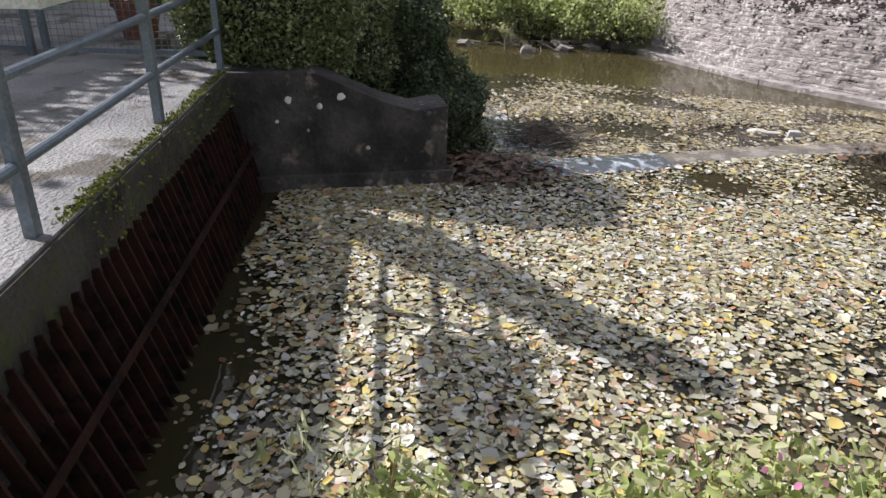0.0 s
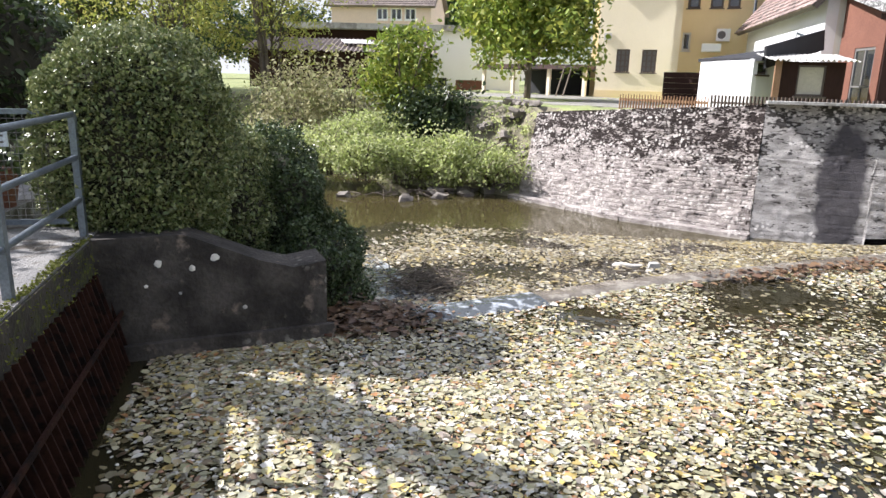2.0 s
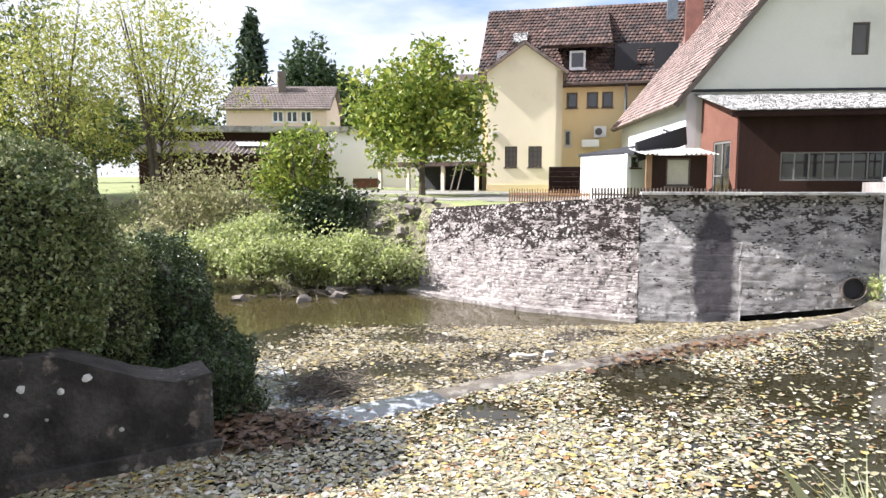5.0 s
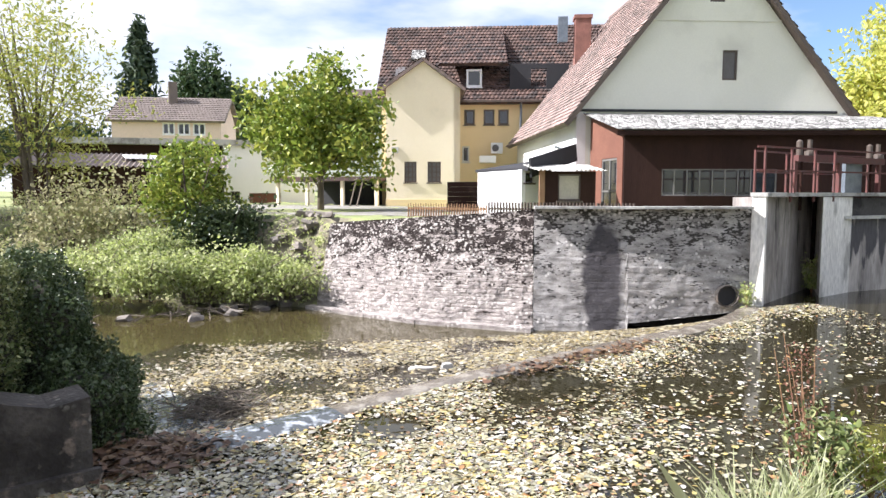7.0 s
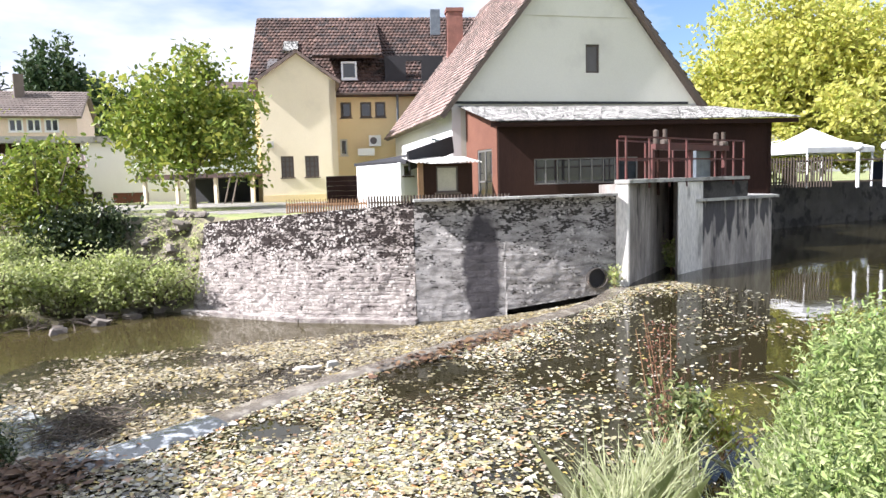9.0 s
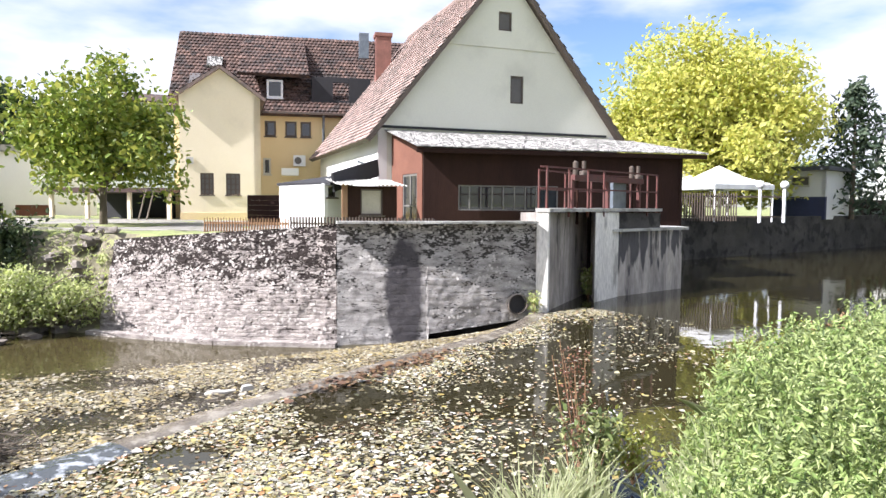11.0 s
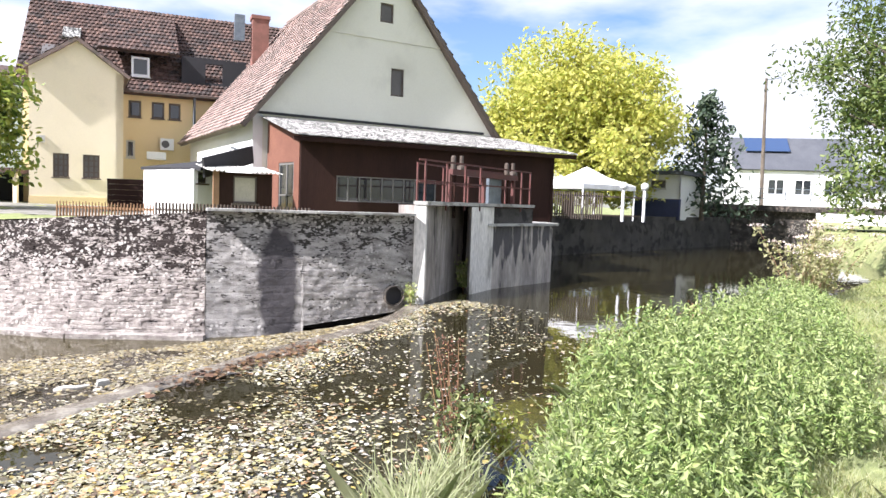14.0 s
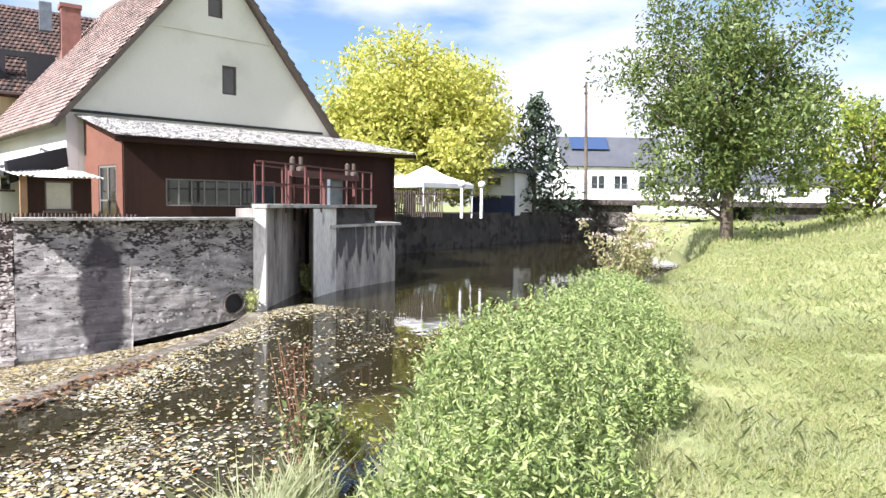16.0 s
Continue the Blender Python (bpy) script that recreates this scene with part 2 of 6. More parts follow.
M["lf_conifer"] = leafmat("conifer needles", [(0.035, 0.06, 0.04), (0.055, 0.085, 0.05), (0.09, 0.12, 0.07)], 0.6, 0.15)
M["lf_wood"] = leafmat("far wood leaves", [(0.04, 0.08, 0.035), (0.06, 0.10, 0.04), (0.09, 0.12, 0.05)], 0.6, 0.2)
M["lf_ash"] = leafmat("bank tree leaves", [(0.06, 0.105, 0.026), (0.115, 0.165, 0.042), (0.22, 0.265, 0.075), (0.05, 0.085, 0.024)], 0.45, 0.28)
M["lf_nettle"] = leafmat("nettle leaves", [(0.18, 0.28, 0.075), (0.34, 0.43, 0.15), (0.47, 0.54, 0.25), (0.06, 0.10, 0.03), (0.41, 0.47, 0.17)], 0.55, 0.3, 0.3)
M["lf_grass"] = leafmat("grass blades", [(0.30, 0.38, 0.13), (0.40, 0.45, 0.19), (0.50, 0.50, 0.25), (0.60, 0.57, 0.34), (0.26, 0.34, 0.11)], 0.8, 0.6, 0.1)
M["lf_reed"] = leafmat("reed blades", [(0.46, 0.50, 0.28), (0.58, 0.59, 0.39), (0.34, 0.40, 0.19)], 0.6, 0.5, 0.2)
M["lf_dry"] = leafmat("dry stalks", [(0.27, 0.16, 0.08), (0.19, 0.11, 0.06), (0.36, 0.26, 0.14)], 0.8, 0.15)
M["lf_bank"] = leafmat("bank weeds", [(0.44, 0.52, 0.16), (0.58, 0.62, 0.26), (0.26, 0.33, 0.10), (0.66, 0.66, 0.40), (0.18, 0.24, 0.07)], 0.5, 0.5)




def with_dark_patch(base, centre, along, half, zc, zh, dark):
    """The same surface with one long dark patch, its outline broken by noise."""
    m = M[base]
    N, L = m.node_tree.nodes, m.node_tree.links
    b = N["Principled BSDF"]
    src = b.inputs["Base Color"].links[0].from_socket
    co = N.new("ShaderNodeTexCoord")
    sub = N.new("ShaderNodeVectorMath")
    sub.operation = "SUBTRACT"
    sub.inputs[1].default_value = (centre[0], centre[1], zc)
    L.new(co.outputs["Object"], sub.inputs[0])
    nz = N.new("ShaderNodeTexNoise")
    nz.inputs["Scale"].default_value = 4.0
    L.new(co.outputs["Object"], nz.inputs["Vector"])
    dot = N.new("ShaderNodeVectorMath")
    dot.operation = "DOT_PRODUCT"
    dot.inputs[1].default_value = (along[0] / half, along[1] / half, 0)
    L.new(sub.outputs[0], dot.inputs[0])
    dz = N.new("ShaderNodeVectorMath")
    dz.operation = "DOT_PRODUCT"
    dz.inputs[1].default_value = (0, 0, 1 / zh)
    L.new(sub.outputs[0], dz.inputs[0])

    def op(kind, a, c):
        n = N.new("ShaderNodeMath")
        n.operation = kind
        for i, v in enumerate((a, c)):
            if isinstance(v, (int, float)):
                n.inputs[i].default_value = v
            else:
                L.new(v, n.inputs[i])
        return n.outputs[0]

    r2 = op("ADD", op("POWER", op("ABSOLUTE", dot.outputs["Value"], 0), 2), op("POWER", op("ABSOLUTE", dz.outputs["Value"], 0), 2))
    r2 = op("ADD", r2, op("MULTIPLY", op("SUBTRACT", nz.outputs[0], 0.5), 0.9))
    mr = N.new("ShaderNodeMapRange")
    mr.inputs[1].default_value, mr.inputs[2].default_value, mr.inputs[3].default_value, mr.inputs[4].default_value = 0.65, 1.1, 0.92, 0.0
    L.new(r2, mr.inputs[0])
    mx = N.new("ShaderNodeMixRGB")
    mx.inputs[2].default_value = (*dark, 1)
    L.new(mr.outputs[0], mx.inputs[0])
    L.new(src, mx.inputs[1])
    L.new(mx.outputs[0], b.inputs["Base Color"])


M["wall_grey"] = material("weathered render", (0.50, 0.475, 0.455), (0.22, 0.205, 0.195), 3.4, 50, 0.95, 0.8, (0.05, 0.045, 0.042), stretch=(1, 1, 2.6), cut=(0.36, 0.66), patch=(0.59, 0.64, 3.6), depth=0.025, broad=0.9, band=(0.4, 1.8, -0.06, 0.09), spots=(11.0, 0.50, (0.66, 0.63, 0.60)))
with_dark_patch("wall_grey", (8.93, 11.0), (0.87, -0.49), 0.40, 0.48, 1.38, (0.05, 0.045, 0.052))


# ---- builders ----
BASE = {}


def thing(name, at, label, category, group="", kind=""):
    ob = new(name)
    ob.empty_display_size = 0.2
    ob.location = at
    BASE[ob.name] = Vector(at)
    return tagged(ob, label, category, group, kind)


def link(name, me, mat, parent=None, label="", smooth=False):
    ob = new(name, me)
    if mat:
        me.materials.append(M[mat] if isinstance(mat, str) else mat)
    BASE[ob.name] = Vector((0, 0, 0))
    if parent:
        ob.parent = parent
        BASE[ob.name] = BASE[parent.name]
        me.transform(Matrix.Translation(-BASE[parent.name]))
    if smooth:
        me.polygons.foreach_set("use_smooth", [True] * len(me.polygons))
    if label:
        tagged(ob, label)
    return ob


def part(name, bm, mat, parent=None, label="", smooth=False):
    me = bpy.data.meshes.new(name)
    bm.normal_update()
    bm.to_mesh(me)
    bm.free()
    return link(name, me, mat, parent, label, smooth)


def raw(name, verts, faces, mat, parent=None, label="", smooth=False):
    me = bpy.data.meshes.new(name)
    me.from_pydata([tuple(v) for v in verts], [], [tuple(f) for f in faces])
    me.update()
    return link(name, me, mat, parent, label, smooth)


def hexa(bm, lo, hi):
    """A block from four bottom corners and four top corners."""
    vs = [bm.verts.new(p) for p in (*lo, *hi)]
    for f in ((3, 2, 1, 0), (4, 5, 6, 7), (0, 1, 5, 4), (1, 2, 6, 5), (2, 3, 7, 6), (3, 0, 4, 7)):
        bm.faces.new([vs[i] for i in f])


def bar(bm, a, b, w, h=None, up=(0, 0, 1)):
    """A square bar from a to b."""
    a, b = Vector(a), Vector(b)
    h = h or w
    d = (b - a).normalized()
    s = d.cross(Vector(up))
    if s.length < 1e-3:
        s = d.cross(Vector((1, 0, 0)))
    s.normalize()
    t = s.cross(d).normalized()
    q = [s * (i * w / 2) + t * (j * h / 2) for i, j in ((-1, -1), (1, -1), (1, 1), (-1, 1))]
    hexa(bm, [a + v for v in q], [b + v for v in q])


def tube(bm, pts, radii, sides=8):
    """A tapering round bar along points."""
    rings = []
    pts = [Vector(p) for p in pts]
    for i, p in enumerate(pts):
        d = (pts[min(i + 1, len(pts) - 1)] - pts[max(i - 1, 0)]).normalized()
        s = d.cross(Vector((0.3, 0.2, 1)) if abs(d.z) < 0.95 else Vector((1, 0, 0))).normalized()
        t = s.cross(d)
        r = radii[i] if isinstance(radii, (list, tuple)) else radii
        rings.append([bm.verts.new(p + (s * math.cos(k * math.tau / sides) + t * math.sin(k * math.tau / sides)) * r) for k in range(sides)])
    for a, b in zip(rings, rings[1:]):
        for k in range(sides):
            bm.faces.new((a[k], a[(k + 1) % sides], b[(k + 1) % sides], b[k]))
    bm.faces.new(rings[0][::-1])
    bm.faces.new(rings[-1])


def prism(bm, poly, z0, z1, top=None):
    """An upright block over a polygon (counter-clockwise); top: another polygon for a battered one."""
    lo = [bm.verts.new((*p, z0)) for p in poly]
    hi = [bm.verts.new((*p, z1)) for p in (top or poly)]
    n = len(poly)
    for i in range(n):
        bm.faces.new((lo[i], lo[(i + 1) % n], hi[(i + 1) % n], hi[i]))
    bm.faces.new(hi)
    bm.faces.new(lo[::-1])


class Face:
    """An upright plane: s along it from the origin, e outwards, z up."""

    def __init__(self, o, u):
        self.o = Vector((o[0], o[1], 0))
        self.u = Vector((u[0], u[1], 0)).normalized()
        self.n = Vector((self.u.y, -self.u.x, 0))

    def p(self, s, e, z):
        q = self.o + self.u * s + self.n * e
        return Vector((q.x, q.y, z))

    def block(self, bm, s0, s1, e0, e1, z0, z1, z1b=None):
        zb = z1 if z1b is None else z1b
        P = self.p
        hexa(bm, [P(s0, e1, z0), P(s1, e1, z0), P(s1, e0, z0), P(s0, e0, z0)], [P(s0, e1, z1), P(s1, e1, zb), P(s1, e0, zb), P(s0, e0, z1)])

    def wall(self, bm, length, z0, top, holes=(), t=0.3, cuts=()):
        """A wall with openings; top: a height or a function of s."""
        f = top if callable(top) else (lambda s: top)
        ss = sorted({0, length, *cuts, *(h[i] for h in holes for i in (0, 1))})
        for a, b in zip(ss, ss[1:]):
            m = (a + b) / 2
            z = z0
            for h in sorted((h for h in holes if h[0] <= m <= h[1]), key=lambda h: h[2]):
                self.block(bm, a, b, -t, 0, z, h[2])
                z = h[3]
            self.block(bm, a, b, -t, 0, z, f(a), f(b))
        bmesh.ops.remove_doubles(bm, verts=bm.verts, dist=0.0005)

    def window(self, parent, s0, s1, z0, z1, frame="frame", fw=0.07, bars=0, cross=0, inset=0.08, pane="glass", name="window", sill=True):
        """A window in its opening: frame, panes, sill."""
        w = link(name, bpy.data.meshes.new(name), None, parent)
        bm = bmesh.new()
        for a, b, c, d in ((s0, s0 + fw, z0, z1), (s1 - fw, s1, z0, z1), (s0 + fw, s1 - fw, z0, z0 + fw), (s0 + fw, s1 - fw, z1 - fw, z1)):
            self.block(bm, a, b, -inset - 0.06, -inset, c, d)
        for i in range(bars):
            m = s0 + (s1 - s0) * (i + 1) / (bars + 1)
            self.block(bm, m - fw / 2, m + fw / 2, -inset - 0.055, -inset - 0.005, z0 + fw, z1 - fw)
        for i in range(cross):
            m = z0 + (z1 - z0) * (i + 1) / (cross + 1)
            self.block(bm, s0 + fw, s1 - fw, -inset - 0.05, -inset - 0.01, m - fw / 3, m + fw / 3)
        part("window_frame", bm, frame, w)
        bm = bmesh.new()
        self.block(bm, s0 + fw / 2, s1 - fw / 2, -inset - 0.04, -inset - 0.025, z0 + fw / 2, z1 - fw / 2)
        part("pane", bm, pane, w)
        if sill:
            bm = bmesh.new()
            self.block(bm, s0 - 0.05, s1 + 0.05, -inset, 0.06, z0 - 0.05, z0 - 0.005)
            part("sill", bm, frame, w)
        return w


def tiles(name, a, b, c, d, mat, parent, across, along, seed=1, lift=0.05, kind="stuff"):
    """Courses of single tiles on a slope: a-b the eave, d-c the ridge."""
    a, b, c, d = (Vector(v) for v in (a, b, c, d))
    nrm = (b - a).cross(d - a).normalized()
    if nrm.z < 0:
        nrm = -nrm
    rnd = random.Random(seed)
    V, F = [], []
    for j in range(along):
        for i in range(across):
            off = 0.5 if j % 2 else 0.0
            i0, i1 = max(0, (i + off)) / across, min(across, i + 1 + off) / across
            if i0 >= 1:
                continue
            j0, j1 = (j - 0.12) / along, (j + 1) / along
            q = []
            for u, v, h in ((i0, j0, lift), (i1, j0, lift), (i1, j1, 0.012), (i0, j1, 0.012)):
                p = (a.lerp(b, u)).lerp(d.lerp(c, u), v)
                q.append(p + nrm * (h + rnd.uniform(-0.006, 0.006)))
            m0 = (q[0] + q[1]) / 2 + nrm * lift * 0.7
            m1 = (q[2] + q[3]) / 2 + nrm * lift * 0.5
            k = len(V)
            V += [q[0], m0, q[1], q[2], m1, q[3], q[0] - nrm * lift, q[1] - nrm * lift]
            F += [(k, k + 1, k + 4, k + 5), (k + 1, k + 2, k + 3, k + 4), (k + 6, k + 7, k + 2, k + 1, k)]
    return tagged(raw(name, V, F, mat, parent), kind=kind)


def slab(bm, a, b, c, d, t):
    """A sloping plate under the quad a b c d."""
    q = [Vector(v) for v in (a, b, c, d)]
    n = (q[1] - q[0]).cross(q[3] - q[0]).normalized()
    if n.z < 0:
        n = -n
    hexa(bm, [v - n * t for v in q], q)


def leaf_mesh(name, pts, size, mat, parent=None, seed=3, tilt=1.0, aspect=0.55, label="", flat=False, fold=0.15):
    """Many single leaves: pointed blades of six corners at points."""
    r = np.random.RandomState(seed)
    pts = np.asarray(pts, float)
    n = len(pts)
    s = size * (np.clip(r.lognormal(0, 0.42, n), 0.4, 2.4) if flat else r.uniform(0.6, 1.35, n))[:, None]
    if flat:
        d = np.stack([np.cos(a := r.uniform(0, 6.283, n)), np.sin(a), r.normal(0, 0.1, n)], 1)
        nn = np.stack([r.normal(0, 0.2, n), r.normal(0, 0.2, n), np.ones(n)], 1)
    else:
        d = r.normal(0, 1, (n, 3))
        nn = r.normal(0, 1, (n, 3)) + np.array([0, 0, tilt])
    d /= np.linalg.norm(d, axis=1)[:, None]
    e = np.cross(nn, d)
    e /= np.linalg.norm(e, axis=1)[:, None] + 1e-9
    w = np.cross(d, e)
    asp = aspect * r.uniform(0.6, 1.35, n)[:, None]
    fold = fold * r.uniform(-1.0, 1.6, (n, 1))
    V = np.stack([pts - d * s * 0.5, pts - d * s * 0.15 + e * s * asp * 0.5 + w * s * fold, pts + d * s * 0.25 + e * s * asp * 0.42 + w * s * fold,
                  pts + d * s * 0.55, pts + d * s * 0.25 - e * s * asp * 0.42 + w * s * fold, pts - d * s * 0.15 - e * s * asp * 0.5 + w * s * fold], 1).reshape(-1, 3)
    me = bpy.data.meshes.new(name)
    me.vertices.add(n * 6)
    me.vertices.foreach_set("co", V.astype(np.float32).ravel())
    k = np.arange(n)[:, None] * 6
    F = np.concatenate([k + np.array([0, 1, 2, 3]), k + np.array([0, 3, 4, 5])], 1).reshape(-1)
    me.loops.add(n * 8)
    me.loops.foreach_set("vertex_index", F.astype(np.int32))
    me.polygons.add(n * 2)
    me.polygons.foreach_set("loop_start", (np.arange(n * 2) * 4).astype(np.int32))
    me.polygons.foreach_set("loop_total", np.full(n * 2, 4, np.int32))
    me.update(calc_edges=True)
    return link(name, me, mat, parent, label)


def clumps(centre, radii, n, per, spread, seed, shell=0.35, low=-1.0):
    """Points in clumps through an uneven egg-shaped crown."""
    r = np.random.RandomState(seed)
    c = r.normal(0, 1, (n * 3, 3))
    c /= np.linalg.norm(c, axis=1)[:, None]
    c = c[c[:, 2] > low][:n]
    rad = r.uniform(shell, 1.0, len(c))[:, None] ** 0.6 * r.uniform(0.82, 1.1, len(c))[:, None]
    bulge = np.array([1 + 0.62 * noise.noise(Vector(v) * 2.3 + Vector((seed * 1.3, 0, 0))) for v in c])[:, None]
    cc = c * rad * bulge * np.array(radii) + np.array(centre)
    p = cc[:, None, :] + np.clip(r.normal(0, 1, (len(c), per, 3)), -1.6, 1.6) * spread * r.uniform(0.6, 1.3, (len(c), 1, 1))
    return cc, p.reshape(-1, 3)


def tree(name, at, top, radii, centre_z, label, leaf, lsize, n, per, spread, trunk_r=0.15, seed=1, limbs=14, category="tree", aspect=0.55, low=-1.0, forks=1, shell=0.35):
    t = thing(name, at, label, category)
    at = Vector(at)
    r = random.Random(seed)
    cen = Vector((at.x, at.y, centre_z))
    cc, pts = clumps(cen, radii, n, per, spread, seed, shell, low)
    for f in range(forks):
        bm = bmesh.new()
        o = Vector((r.uniform(-1, 1), r.uniform(-1, 1), 0)) * (0.0 if forks == 1 else 0.35)
        lean = o * 3
        pp = [at + o + lean * k * k + Vector((r.uniform(-1, 1), r.uniform(-1, 1), 0)) * trunk_r * 0.5 * k + Vector((0, 0, (top - at.z) * 0.9 * k - (0.1 if k == 0 else 0))) for k in (0, 0.15, 0.35, 0.6, 0.85, 1)]
        tube(bm, pp, [trunk_r * 1.25, trunk_r, trunk_r * 0.85, trunk_r * 0.55, trunk_r * 0.3, trunk_r * 0.08])
        part("trunk", bm, "bark", t, smooth=True)
    for i in range(min(limbs, len(cc))):
        e = Vector(cc[i * len(cc) // limbs])
        z = min(max(at.z + (e.z - at.z) * 0.55, at.z + (centre_z - radii[2] - at.z) * 0.8), top)
        s = Vector((at.x, at.y, z))
        bm = bmesh.new()
        m = s.lerp(e, 0.5) + Vector((0, 0, 0.12 * (e - s).length))
        tube(bm, [s, m, e], [trunk_r * 0.35, trunk_r * 0.22, trunk_r * 0.06], 6)
        part("limb", bm, "bark", t, smooth=True)
    leaf_mesh("crown", pts, lsize, leaf, t, seed, aspect=aspect)
    return t


def polar(az, d, z=None):
    """A place by its bearing from the viewing spot (degrees to the left) and distance."""
    a = radians(az)
    return (-d * math.sin(a), d * math.cos(a)) if z is None else (-d * math.sin(a), d * math.cos(a), z)

M["lf_litter"] = leafmat("wet leaf litter", [(0.13, 0.07, 0.04), (0.08, 0.045, 0.03), (0.20, 0.12, 0.06), (0.05, 0.035, 0.025)], 0.5, 0.0)
M["lf_scrub"] = leafmat("dry scrub leaves", [(0.40, 0.38, 0.20), (0.50, 0.46, 0.28), (0.30, 0.29, 0.14), (0.34, 0.38, 0.15)], 0.7, 0.4)
M["leaves_wet"] = leafmat("sodden leaves", [(0.27, 0.22, 0.11), (0.44, 0.39, 0.26), (0.14, 0.105, 0.06), (0.46, 0.36, 0.14), (0.07, 0.05, 0.03), (0.22, 0.20, 0.11), (0.56, 0.52, 0.43), (0.10, 0.075, 0.045), (0.16, 0.13, 0.08)], 0.3, 0.0, 0.7)
# ---- ground and water ----
NEAR = [(-1.5, 2.0), (0.5, 2.1), (2.6, 2.3), (4.6, 3.0), (6.5, 2.9), (10, 2.9), (16, 2.7), (25, 2.2), (31, 2.4), (42, 4.6), (50, 7.5), (57, 11.0), (60, 12.6)]
FAR = [(-40, 37), (-14, 30), (-1.5, 21.3), (2.4, 16.8), (4.7, 16.4), (8.3, 12.5), (11.6, 10.6), (14.2, 12.4), (19.5, 11.6), (21.5, 14.0), (28, 15.9), (56, 13.0), (60, 12.9)]
LEFT = [(-1.9, 6.2), (-0.6, 6.4), (-0.5, 8.0), (-1.3, 11), (-5, 17), (-14, 23.5), (-40, 28)]


def line_dist(P, line):
    best = np.full(len(P), 1e9)
    for a, b in zip(line, line[1:]):
        a, b = np.array(a, float), np.array(b, float)
        d = b - a
        t = np.clip(((P - a) @ d) / (d @ d), 0, 1)[:, None]
        best = np.minimum(best, np.hypot(*(P - a - t * d).T))
    return best


def inside(P, poly):
    c = np.zeros(len(P), bool)
    for (x0, y0), (x1, y1) in zip(poly, poly[1:] + poly[:1]):
        hit = (y0 > P[:, 1]) != (y1 > P[:, 1])
        xx = x0 + (P[:, 1] - y0) * (x1 - x0) / ((y1 - y0) or 1e-9)
        c ^= hit & (P[:, 0] < xx)
    return c


def height(P):
    P = np.asarray(P, float)
    dn, df, dl = line_dist(P, NEAR), line_dist(P, FAR), line_dist(P, LEFT)
    riv = inside(P, NEAR + FAR[::-1] + LEFT[::-1])
    k = np.argmin(np.stack([dn, df, dl]), 0)
    d = np.min(np.stack([dn, df, dl]), 0)
    low = np.where((k == 2) | ((k == 1) & (P[:, 0] < 4)), -0.62, -0.35)
    land = np.choose(k, [0.85 + 0.012 * np.clip(P[:, 0] - 20, 0, 60), np.full(len(P), 1.62), np.full(len(P), 0.95)])
    w = np.choose(k, [np.full(len(P), 1.1), np.interp(P[:, 0], [2.2, 4.6, 5.4], [4.5, 2.2, 0.45]), np.full(len(P), 0.6)])
    s = np.clip(d / w, 0, 1)
    s = s * s * (3 - 2 * s)
    z = np.where(riv, low - 0.9 * np.clip(d / 1.5, 0, 1), low + (land - low) * s)
    rise = np.clip((P[:, 0] - 6) / 12, 0, 1) * 0.2 * np.clip(0.8 - P[:, 1] - 0.09 * np.clip(P[:, 0] - 15, 0, 40), 0, 5)
    z = np.where((k == 0) & ~riv, z + rise, z)
    # under the deck the ground stays low
    z = np.where((P[:, 0] < -1.2) & (P[:, 0] > -7) & (P[:, 1] > 0.8) & (P[:, 1] < 6.2), -0.8, z)
    z = np.where((P[:, 0] < -2.9) & (P[:, 0] > -9) & (P[:, 1] >= 6.2) & (P[:, 1] < 9.6), 0.8, z)
    return z


def steps(lo, hi, st, far):
    a = list(np.arange(lo, hi + st / 2, st))
    return np.array([-far, lo - 150, lo - 40, lo - 10] + a + [hi + 10, hi + 40, hi + 150, far])


gx, gy = steps(-26, 66, 0.45, 1800), steps(-14, 44, 0.45, 1800)
GX, GY = np.meshgrid(gx, gy)
GP = np.stack([GX.ravel(), GY.ravel()], 1)
GZ = height(GP)
rs = np.random.RandomState(5)
GZ = GZ + np.where(GZ > -0.2, rs.normal(0, 0.025, len(GZ)), 0)
nx, ny = len(gx), len(gy)
faces = [(j * nx + i, j * nx + i + 1, (j + 1) * nx + i + 1, (j + 1) * nx + i) for j in range(ny - 1) for i in range(nx - 1)]
ground = raw("ground", np.column_stack([GP, GZ]), faces, "grass_soil", smooth=True)
ground.data.materials.append(M["bank_earth"])
mid = np.array([(GP[f[0]] + GP[f[2]]) / 2 for f in faces])
mz = np.array([GZ[f[0]] + GZ[f[2]] for f in faces]) / 2
ground.data.polygons.foreach_set("material_index", ((mid[:, 1] > 12) & (mid[:, 0] < 6) & (mz < 1.56)).astype(np.int32))
tagged(ground, "grassy river banks and village ground", "ground", kind="structure")

# the weir: a curved sill with a long rough apron falling to the lower pool
CREST = [(-0.5, 6.05), (0.4, 6.26), (1.54, 6.55), (3.2, 7.1), (5.0, 7.52), (7.0, 7.95), (8.9, 8.3), (10.3, 8.75), (11.6, 9.4)]
FOOT = [(-0.9, 11.0), (-0.1, 12.9), (1.2, 13.7), (2.6, 13.2), (4.2, 12.5), (5.8, 11.8), (7.5, 11.35), (9.6, 10.55), (11.6, 9.75)]


